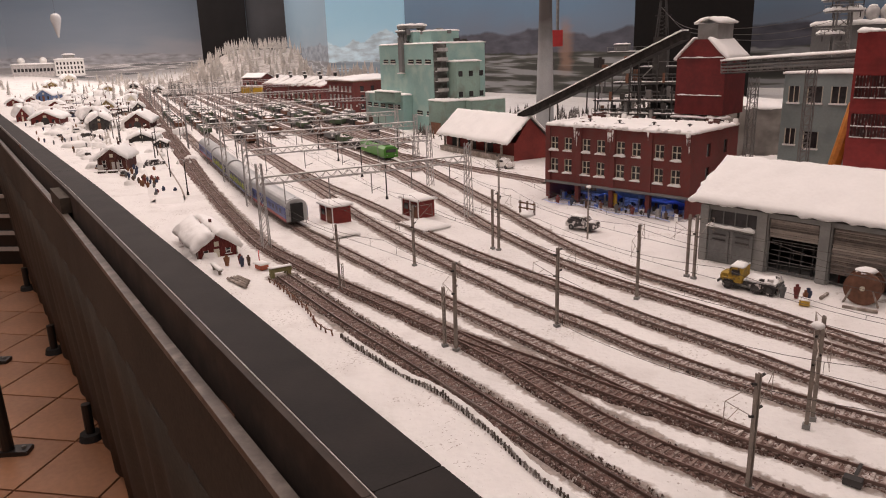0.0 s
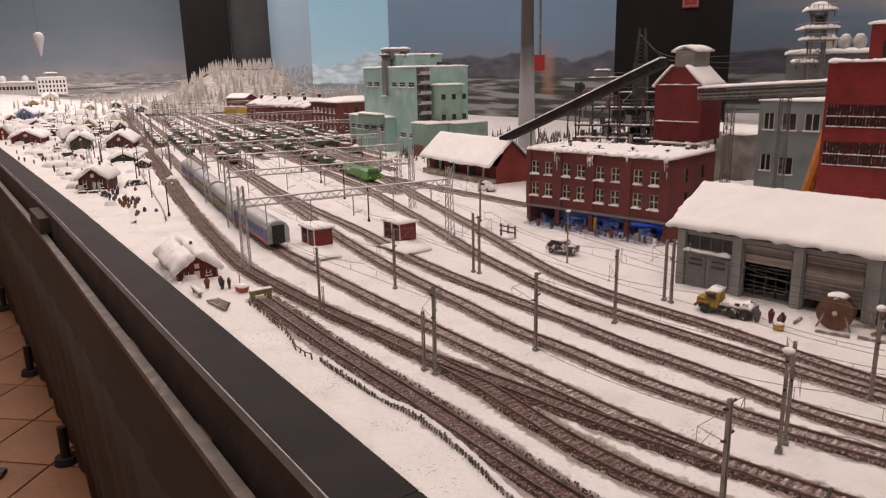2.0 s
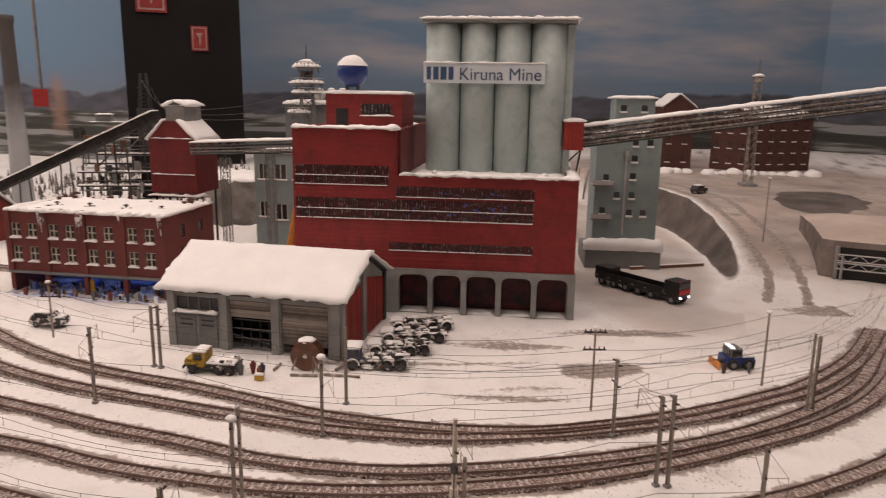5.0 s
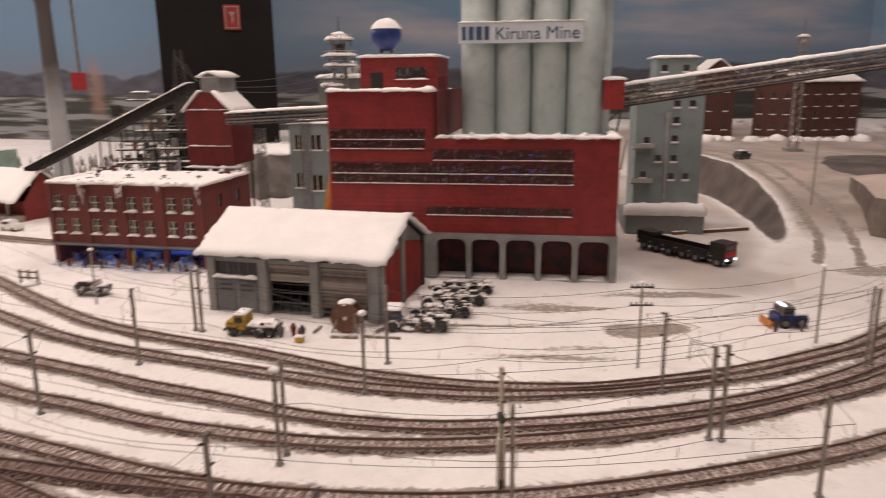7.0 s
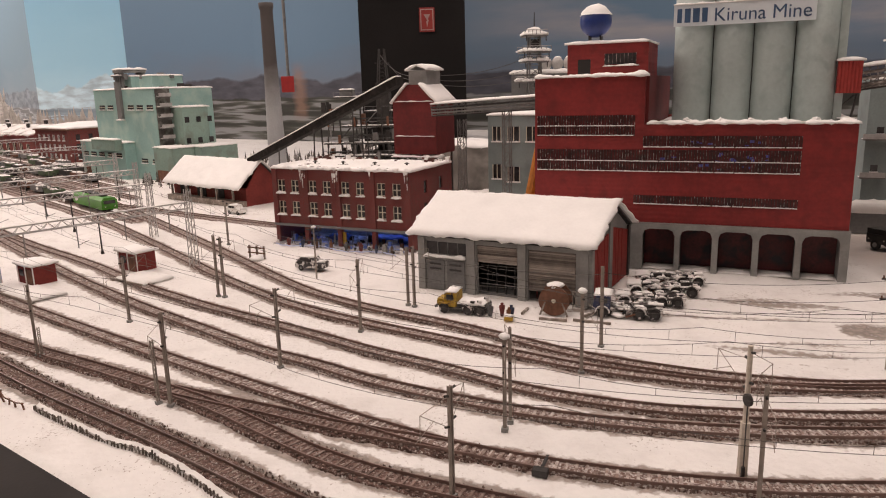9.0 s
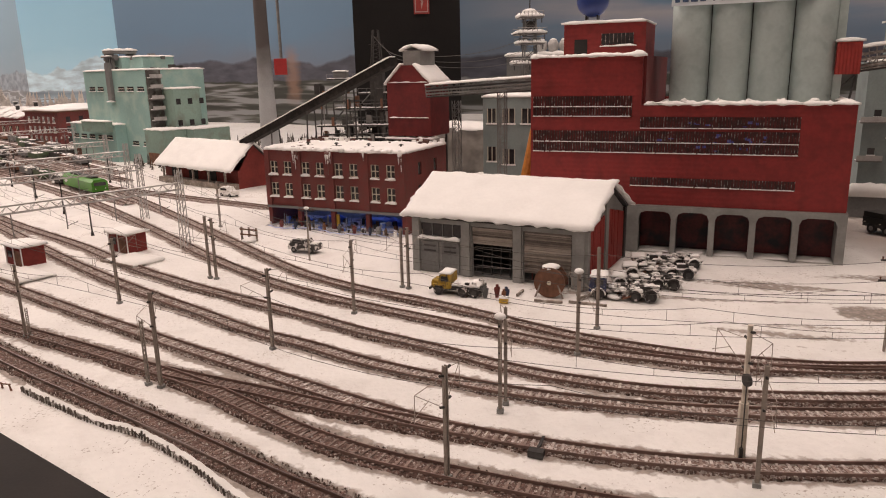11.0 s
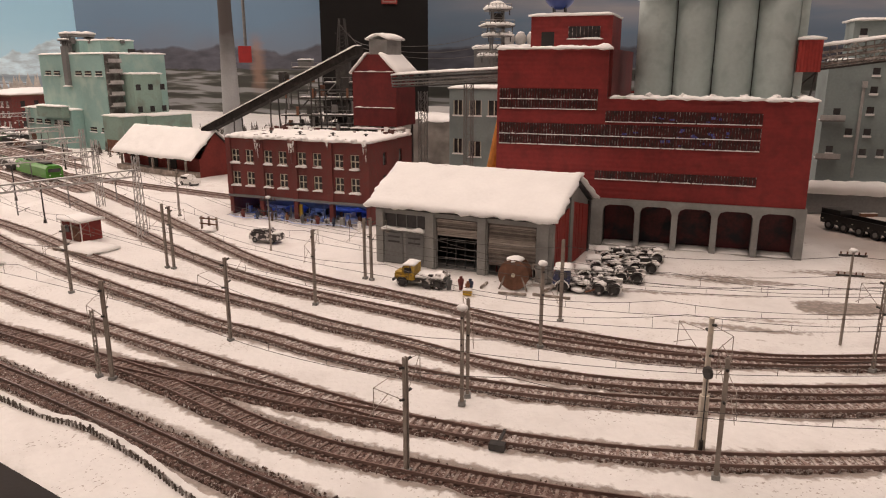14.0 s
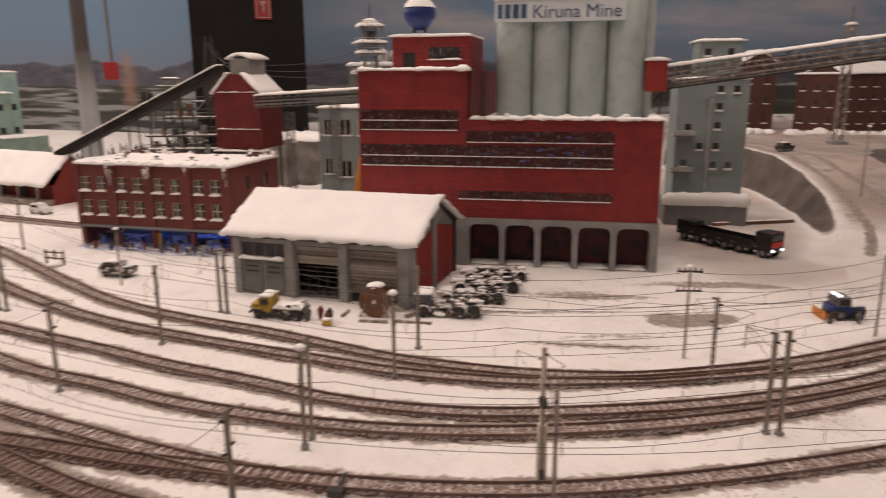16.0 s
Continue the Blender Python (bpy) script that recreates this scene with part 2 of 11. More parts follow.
def ground_snow():
    """Snow with faint large stains; bare rock where it is steep; trodden, gritty snow where people and tyres went."""
    m = surface("ground_snow", (0.80, 0.785, 0.765), 0.75, 0, 0.06, 11, 0.8, 190, (0.66, 0.635, 0.61), 0.67, 0.14)
    n, l = m.node_tree.nodes, m.node_tree.links
    b = n["Principled BSDF"]
    old = b.inputs["Base Color"].links[0].from_socket
    tc = n.new("ShaderNodeTexCoord")
    for name, colour, scale, gain, soft in (("dust", (0.345, 0.285, 0.248), 9.0, 0.25, 0.4), ("worn", (0.285, 0.245, 0.218), 150.0, 0.9, 0.22), ("rock", (0.105, 0.088, 0.078), 18.0, 0.8, 0.4)):
        at = n.new("ShaderNodeAttribute")
        at.attribute_name = name
        tex = n.new("ShaderNodeTexNoise")
        tex.inputs["Scale"].default_value, tex.inputs["Detail"].default_value = scale, 7
        l.new(tc.outputs["Object"], tex.inputs["Vector"])
        add = n.new("ShaderNodeMath")
        add.operation = "MULTIPLY_ADD"
        l.new(tex.outputs["Fac"], add.inputs[0])
        add.inputs[1].default_value = gain
        l.new(at.outputs["Fac"], add.inputs[2])
        edge = n.new("ShaderNodeMapRange")
        edge.inputs[1].default_value, edge.inputs[2].default_value = gain * 0.5 + 0.42 - soft / 2, gain * 0.5 + 0.42 + soft / 2
        l.new(add.outputs[0], edge.inputs[0])
        ramp = n.new("ShaderNodeValToRGB")
        ramp.color_ramp.elements[0].position, ramp.color_ramp.elements[0].color = 0.35, rgba([v * 0.7 for v in colour])
        ramp.color_ramp.elements[1].position, ramp.color_ramp.elements[1].color = 0.68, rgba([v * 1.35 for v in colour])
        l.new(tex.outputs["Fac"], ramp.inputs[0])
        mix = n.new("ShaderNodeMix")
        mix.data_type = "RGBA"
        l.new(edge.outputs[0], mix.inputs[0])
        l.new(old, mix.inputs[6])
        l.new(ramp.outputs[0], mix.inputs[7])
        old = mix.outputs[2]
    speck = n.new("ShaderNodeTexNoise")
    speck.inputs["Scale"].default_value, speck.inputs["Detail"].default_value = 420.0, 3
    l.new(tc.outputs["Object"], speck.inputs["Vector"])
    zone = n.new("ShaderNodeTexNoise")
    zone.inputs["Scale"].default_value, zone.inputs["Detail"].default_value = 16.0, 3
    l.new(tc.outputs["Object"], zone.inputs["Vector"])
    both = n.new("ShaderNodeMath")
    both.operation = "MULTIPLY_ADD"
    l.new(zone.outputs["Fac"], both.inputs[0])
    both.inputs[1].default_value = 0.55
    l.new(speck.outputs["Fac"], both.inputs[2])
    cut = n.new("ShaderNodeMapRange")
    cut.inputs[1].default_value, cut.inputs[2].default_value = 0.955, 1.0
    cut.inputs[4].default_value = 0.75
    l.new(both.outputs[0], cut.inputs[0])
    mix = n.new("ShaderNodeMix")
    mix.data_type = "RGBA"
    l.new(cut.outputs[0], mix.inputs[0])
    l.new(old, mix.inputs[6])
    mix.inputs[7].default_value = (0.34, 0.29, 0.25, 1)
    l.new(mix.outputs[2], b.inputs["Base Color"])
    bump = next(q for q in n if q.bl_idname == "ShaderNodeBump")
    bump.inputs["Strength"].default_value, bump.inputs["Distance"].default_value = 0.9, 0.003
    return m


GROUND_SNOW = ground_snow()
MOTTLED = surface("snow_mottled_steel", (0.030, 0.026, 0.024), 0.7, 0, 0.4, 55, 0.8, 300, (0.74, 0.72, 0.70), 0.475, 0.035)
TYRE_SNOWY = surface("snow_flecked_rubber", (0.025, 0.022, 0.022), 0.8, 0, 0.4, 70, 0.5, 300, (0.62, 0.59, 0.57), 0.60, 0.03)
CAB_RED = surface("snow_flecked_dark_red", (0.060, 0.018, 0.016), 0.6, 0, 0.4, 60, 0.6, 300, (0.70, 0.68, 0.66), 0.53, 0.03)
CAR_SNOWY = surface("snow_flecked_dark_paint", (0.040, 0.036, 0.036), 0.6, 0, 0.4, 60, 0.6, 300, (0.70, 0.68, 0.66), 0.54, 0.03)
WINE = surface("dark_wine_gate", (0.095, 0.016, 0.018), 0.6, 0, 0.5, 22, 0.1, 300, (0.018, 0.012, 0.016), 0.56, 0.1)


def loose_stones():
    m = surface("loose_stones", (0.2, 0.15, 0.12), 0.95, 0, 0.3, 200, 0.3, 900)
    n, l = m.node_tree.nodes, m.node_tree.links
    geo = n.new("ShaderNodeNewGeometry")
    r = n.new("ShaderNodeValToRGB")
    r.color_ramp.interpolation = "CONSTANT"
    r.color_ramp.elements[0].color = (0.085, 0.055, 0.045, 1)
    r.color_ramp.elements[1].position, r.color_ramp.elements[1].color = 0.86, (0.66, 0.63, 0.60, 1)
    for pos, col in ((0.3, (0.16, 0.11, 0.09, 1)), (0.55, (0.24, 0.185, 0.16, 1)), (0.68, (0.30, 0.25, 0.22, 1))):
        e = r.color_ramp.elements.new(pos)
        e.color = col
    l.new(geo.outputs["Random Per Island"], r.inputs[0])
    l.new(r.outputs[0], n["Principled BSDF"].inputs["Base Color"])
    return m


STONES = loose_stones()


# ---- building helpers ----
def thing(name, label, category, m=None, group="", kind=""):
    ob = new(name)
    ob.empty_display_size = 0.01
    if m is not None:
        ob.matrix_world = m
    return tagged(ob, label, category, group, kind)


def part(name, bm, material, parent=None, label="", smooth=False):
    me = bpy.data.meshes.new(name)
    bm.to_mesh(me)
    bm.free()
    if smooth:
        for p in me.polygons:
            p.use_smooth = True
    me.materials.append(material)
    ob = new(name, me)
    ob.parent = parent
    if label:
        tagged(ob, label)
    return ob


def raw(name, verts, faces, material, parent=None, label="", smooth=False):
    me = bpy.data.meshes.new(name)
    me.from_pydata(verts, [], faces)
    me.update()
    if smooth:
        for p in me.polygons:
            p.use_smooth = True
    me.materials.append(material)
    ob = new(name, me)
    ob.parent = parent
    if label:
        tagged(ob, label)
    return ob


def box(bm, x0, x1, y0, y1, z0, z1, m=None):
    v = [bm.verts.new((x, y, z)) for z in (z0, z1) for y in (y0, y1) for x in (x0, x1)]
    if m is not None:
        for p in v:
            p.co = m @ p.co
    for f in ((0, 2, 3, 1), (4, 5, 7, 6), (0, 1, 5, 4), (2, 6, 7, 3), (0, 4, 6, 2), (1, 3, 7, 5)):
        bm.faces.new([v[i] for i in f])
    return v


def boxes(*dims):
    bm = bmesh.new()
    for d in dims:
        box(bm, *d)
    return bm


def tube(bm, a, b, r0, r1=None, sides=8, cap=True):
    a, b = Vector(a), Vector(b)
    r1 = r0 if r1 is None else r1
    q = (b - a).to_track_quat("Z", "Y")
    rings = []
    for p, r in ((a, r0), (b, r1)):
        rings.append([bm.verts.new(p + q @ Vector((r * math.cos(t), r * math.sin(t), 0))) for t in (2 * math.pi * (k + 0.5) / sides for k in range(sides))])
    for k in range(sides):
        bm.faces.new((rings[0][k], rings[0][(k + 1) % sides], rings[1][(k + 1) % sides], rings[1][k]))
    if cap:
        bm.faces.new(rings[0][::-1])
        bm.faces.new(rings[1])


def cable(bm, points, r, sides=4):
    """One connected thin tube through the points."""
    rings = []
    for i, p in enumerate(points):
        d = points[min(i + 1, len(points) - 1)] - points[max(i - 1, 0)]
        q = d.to_track_quat("Z", "Y")
        rings.append([bm.verts.new(p + q @ Vector((r * math.cos(t), r * math.sin(t), 0))) for t in (2 * math.pi * k / sides for k in range(sides))])
    for a, b in zip(rings, rings[1:]):
        for k in range(sides):
            bm.faces.new((a[k], a[(k + 1) % sides], b[(k + 1) % sides], b[k]))


def prism(bm, profile, y0, y1):
    """A profile of (x, z) drawn along y."""
    a = [bm.verts.new((x, y0, z)) for x, z in profile]
    b = [bm.verts.new((x, y1, z)) for x, z in profile]
    k = len(a)
    for i in range(k):
        bm.faces.new((a[i], a[(i + 1) % k], b[(i + 1) % k], b[i]))
    bm.faces.new(a[::-1])
    bm.faces.new(b)


def prism_x(bm, profile, x0, x1):
    """A profile of (y, z) drawn along x."""
    a = [bm.verts.new((x0, y, z)) for y, z in profile]
    b = [bm.verts.new((x1, y, z)) for y, z in profile]
    k = len(a)
    for i in range(k):
        bm.faces.new((a[i], a[(i + 1) % k], b[(i + 1) % k], b[i]))
    bm.faces.new(a[::-1])
    bm.faces.new(b)


def fbm(x, y, z=0.0):
    return noise.noise((x, y, z)) + 0.5 * noise.noise((2.1 * x, 2.1 * y, z + 7)) + 0.25 * noise.noise((4.3 * x, 4.3 * y, z + 13))


def snow_sheet(bm, corner, ux, uy, nx, ny, thick, seed=0.0, ragged=0.003, lump=0.002):
    """A lying slab of snow on the parallelogram corner, ux, uy: a soft uneven top, ragged rounded edges, closed below."""
    corner, ux, uy = Vector(corner), Vector(ux), Vector(uy)
    up = ux.cross(uy).normalized()
    lx, ly = ux.length, uy.length
    top, low = [], []
    for j in range(ny + 1):
        for i in range(nx + 1):
            s, t = i / nx, j / ny
            p = corner + ux * s + uy * t
            e = min(s * lx, (1 - s) * lx, t * ly, (1 - t) * ly)
            soft = min(1.0, math.sqrt(max(0, e) / max(thick * 1.2, 1e-6)) * 0.5 + 0.5)
            w = fbm(p.x * 90 + seed, p.y * 90, p.z * 90 + seed)
            off = Vector()
            if e < 1e-6:
                off = (ux.normalized() * ((s > 0.999) - (s < 0.001)) + uy.normalized() * ((t > 0.999) - (t < 0.001))) * ragged * w
            top.append(bm.verts.new(p + off + up * (thick * soft + lump * w * (e > 1e-6))))
            low.append(bm.verts.new(p + off - up * (0.3 * ragged * max(0, w)) * (e < 1e-6)))
    k = nx + 1
    for j in range(ny):
        for i in range(nx):
            a = j * k + i
            bm.faces.new((top[a], top[a + 1], top[a + k + 1], top[a + k]))
            bm.faces.new((low[a], low[a + k], low[a + k + 1], low[a + 1]))
    for i in range(nx):
        bm.faces.new((low[i], low[i + 1], top[i + 1], top[i]))
        a = ny * k + i
        bm.faces.new((top[a], top[a + 1], low[a + 1], low[a]))
    for j in range(ny):
        a, b = j * k, j * k + nx
        bm.faces.new((top[a], top[a + k], low[a + k], low[a]))
        bm.faces.new((low[b], low[b + k], top[b + k], top[b]))


def snow_on(parent, x0, x1, y0, y1, z, thick=0.004, name="snow", seed=0.0, ragged=0.003, cell=0.008, lump=0.0015):
    bm = bmesh.new()
    snow_sheet(bm, (x0, y0, z), (x1 - x0, 0, 0), (0, y1 - y0, 0), max(2, int((x1 - x0) / cell)), max(2, int((y1 - y0) / cell)), thick, seed + x0 * 31 + z * 77, ragged, lump)
    return part(name, bm, ROOF_SNOW, parent, "lumpy white snow", smooth=True)


def snow_lump(parent, x, y, z, r, flat=0.7, seed=0.0, name="snow_cap"):
    bm = bmesh.new()
    bmesh.ops.create_icosphere(bm, subdivisions=2, radius=r)
    for v in bm.verts:
        v.co *= 1 + 0.25 * fbm(v.co.x / r + seed, v.co.y / r, v.co.z / r)
        v.co.z *= flat
    bmesh.ops.translate(bm, verts=bm.verts, vec=(x, y, z))
    return part(name, bm, ROOF_SNOW, parent, "lump of snow", smooth=True)


def spline(points, step=0.02):
    """A smooth plan line through the points, at even steps: (x, y) pairs."""
    pts = [Vector(p[:2]) for p in points]
    ext = [pts[0] * 2 - pts[1]] + pts + [pts[-1] * 2 - pts[-2]]
    dense = []
    for k in range(1, len(ext) - 2):
        a, b, c, d = ext[k - 1 : k + 3]
        for i in range(24):
            t = i / 24
            dense.append(0.5 * ((2 * b) + (c - a) * t + (2 * a - 5 * b + 4 * c - d) * t * t + (3 * b - a - 3 * c + d) * t**3))
    dense.append(pts[-1])
    for _ in range(12):
        dense = [dense[0]] + [(dense[i - 1] + dense[i] * 2 + dense[i + 1]) / 4 for i in range(1, len(dense) - 1)] + [dense[-1]]
    out, left = [dense[0]], step
    for a, b in zip(dense, dense[1:]):
        seg = (b - a).length
        pos = 0.0
        while seg - pos >= left:
            pos += left
            out.append(a + (b - a) * (pos / seg))
            left = step
        left -= seg - pos
    return out


def strip(line, offset_a, za, offset_b, zb, verts, faces, lift=None):
    """Adds a ribbon along a plan line between two side offsets (to the right of travel)."""
    base = len(verts)
    k = len(line)
    for i, p in enumerate(line):
        d = (line[min(i + 1, k - 1)] - line[max(i - 1, 0)]).normalized()
        r = Vector((d.y, -d.x))
        a, b = p + r * offset_a, p + r * offset_b
        h = lift(p) if lift else 0.0
        verts += [(a.x, a.y, za + h), (b.x, b.y, zb + h)]
    faces += [(base + 2 * i, base + 2 * i + 1, base + 2 * i + 3, base + 2 * i + 2) for i in range(k - 1)]


# ---- the layout's ground ----
ALONG = Vector((-0.749, 0.663))
INWARD = Vector((0.663, 0.749))
EDGE = 0.167


def at_edge(s, w):
    """Plan place from the distance along the layout's front edge and inward from it."""
    bend = 0.0165 * (1 - s) if s < 1.6 else -0.0099 - 0.0285 * (s - 1.6)
    return ALONG * s + INWARD * (w + EDGE + bend)


QUARRY = [(1.20, 1.75, 0.085), (1.18, 1.48, 0.080), (1.16, 1.34, 0.076), (1.10, 1.19, 0.060), (1.03, 1.05, 0.042), (0.94, 0.91, 0.018), (0.84, 0.80, 0.0)]


def smooth(a, b, v):
    t = max(0.0, min(1.0, (v - a) / (b - a)))
    return t * t * (3 - 2 * t)


def quarry_side(x, y):
    """Distance from the quarry's rim (positive on the road's side) and the rim's height there."""
    best = (9.0, 0.0, 0.0)
    for (ax, ay, az), (bx, by, bz) in zip(QUARRY, QUARRY[1:]):
        dx, dy = bx - ax, by - ay
        t = max(0.0, min(1.0, ((x - ax) * dx + (y - ay) * dy) / (dx * dx + dy * dy)))
        px, py = ax + dx * t, ay + dy * t
        d = math.hypot(x - px, y - py)
        if d < best[0]:
            side = (x - px) * dy - (y - py) * dx
            best = (d, az + (bz - az) * t, -1.0 if side > 0 else 1.0)
    return best[0] * best[2], best[1]


def ground_z(x, y):
    z = 0.0
    if x > 0.55 and y > 0.45:
        d, top = quarry_side(x, y)
        z = top * smooth(-0.045, 0.004, d)
    back = smooth(1.42, 1.6, y + 0.35 * x) * smooth(-0.25, 0.0, x) * smooth(1.0, 0.8, x)
    z = max(z, 0.055 * back)
    w = x * INWARD.x + y * INWARD.y - EDGE
    s = x * ALONG.x + y * ALONG.y
    z += 0.10 * smooth(6.2, 8.4, s) * smooth(0.9, 2.2, w) + 0.10 * smooth(5.2, 8.0, s) * smooth(1.2, 0.2, w)
    return z


def spaced(lo, fine_lo, fine_hi, hi, fine, grow=1.12):
    vals = []
    v = fine_lo
    while v < fine_hi:
        vals.append(v)
        v += fine
    step = fine
    while v < hi:
        vals.append(v)
        step *= grow
        v += step
    vals.append(hi)
    v, step, low = fine_lo - fine, fine, []
    while v > lo:
        low.append(v)
        step *= grow
        v -= step
    if lo < fine_lo:
        low.append(lo)
    return low[::-1] + vals


def build_ground():
    ss = [v for v in spaced(-3.2, -1.3, 1.6, 11.0, 0.012) if not -0.66 < v < 1.10]
    ss = sorted(ss + [-0.655 + 0.005 * k for k in range(351)])
    ws = [v for v in spaced(0.0, 0.0, 1.75, 6.0, 0.012) if not (0.0 < v < 0.78 or 0.95 < v < 1.95)]
    ws = sorted(ws + [0.005 + 0.005 * k for k in range(155)] + [0.955 + 0.0065 * k for k in range(152)])
    verts, faces = [], []
    for w in ws:
        for s in ss:
            p = at_edge(s, w)
            lump = fbm(p.x * 14, p.y * 14) * 0.0016 + fbm(p.x * 60, p.y * 60, 3) * 0.0006
            if w < 0.001:
                lump -= 0.002
            verts.append((p.x + (0.002 * fbm(s * 40, 0) * INWARD.x if w < 0.001 else 0), p.y, ground_z(p.x, p.y) + lump - 0.0005))
    k = len(ss)
    for j in range(len(ws) - 1):
        for i in range(k - 1):
            a = j * k + i
            faces.append((a, a + k, a + k + 1, a + 1))
    ob = raw("ground", verts, faces, GROUND_SNOW, smooth=True)
    worn = ob.data.attributes.new("worn", "FLOAT", "POINT")
    rock = ob.data.attributes.new("rock", "FLOAT", "POINT")
    dust = ob.data.attributes.new("dust", "FLOAT", "POINT")
    for i, (x, y, z) in enumerate(verts):
        wv = rv = dv = 0.0
        if x > 0.55 and y > 0.45:
            d, top = quarry_side(x, y)
            e = 0.006
            slope = math.hypot(ground_z(x + e, y) - ground_z(x - e, y), ground_z(x, y + e) - ground_z(x, y - e)) / (2 * e)
            rv = smooth(0.30, 0.75, slope)
            for rut in (0.030, 0.036, 0.082, 0.088):
                wv = max(wv, (0.75 + 0.5 * noise.noise((x * 60, y * 60, 3))) * smooth(0.007, 0.002, abs(d - rut - 0.005 * noise.noise((x * 9, y * 9, 0)))) * smooth(0.0, 0.004, top))
            patchy = 0.10 * fbm(x * 7, y * 7, 8)
            wv = max(wv, (0.30 + 0.35 * fbm(x * 22, y * 22, 2)) * smooth(0.0, 0.02, d) * smooth(0.0, 0.03, top))
            dv = max(dv, (0.58 + patchy) * smooth(-0.02, 0.03, d) * smooth(0.0, 0.03, top) * smooth(2.6, 2.1, y) * smooth(2.3, 1.9, x))
            dv = max(dv, (0.46 + patchy) * smooth(0.0, -0.08, d) * smooth(0.62, 0.74, y) * smooth(0.55, 0.66, x) * smooth(1.95, 1.75, y))
        if 0.15 < x < 0.95 and 0.52 < y < 0.82:
            streak = noise.noise((x * 6 + y * 4, (y + 0.35 * x) * 42, 5))
            wv = max(wv, 0.55 * smooth(0.05, 0.5, streak) * smooth(0.52, 0.58, y) * smooth(0.82, 0.74, y))
        bare = math.hypot((x - 0.487) / 0.062, (y - 0.634 + 0.2 * (x - 0.487)) / 0.026) + 0.5 * fbm(x * 25, y * 25, 4)
        wv = max(wv, 0.62 * smooth(1.15, 0.55, bare))
        pond = math.hypot(((x - 1.45) * 0.75 + (y - 1.24) * 0.66) / 0.17, ((x - 1.45) * 0.66 - (y - 1.24) * 0.75) / 0.10) + 0.25 * fbm(x * 12, y * 12, 14)
        rv = max(rv, 0.85 * smooth(1.04, 0.92, pond))
        dv = max(dv, 0.30 * smooth(0.35, 0.75, x) * smooth(0.45, 0.62, y) * smooth(1.0, 0.8, y))
        worn.data[i].value, rock.data[i].value, dust.data[i].value = wv, rv, dv
    tagged(ob, "white model snow covering the railway layout", "snow ground", kind="structure")


build_ground()

# ---- the hall round the layout ----
FLOOR_Z = -0.706


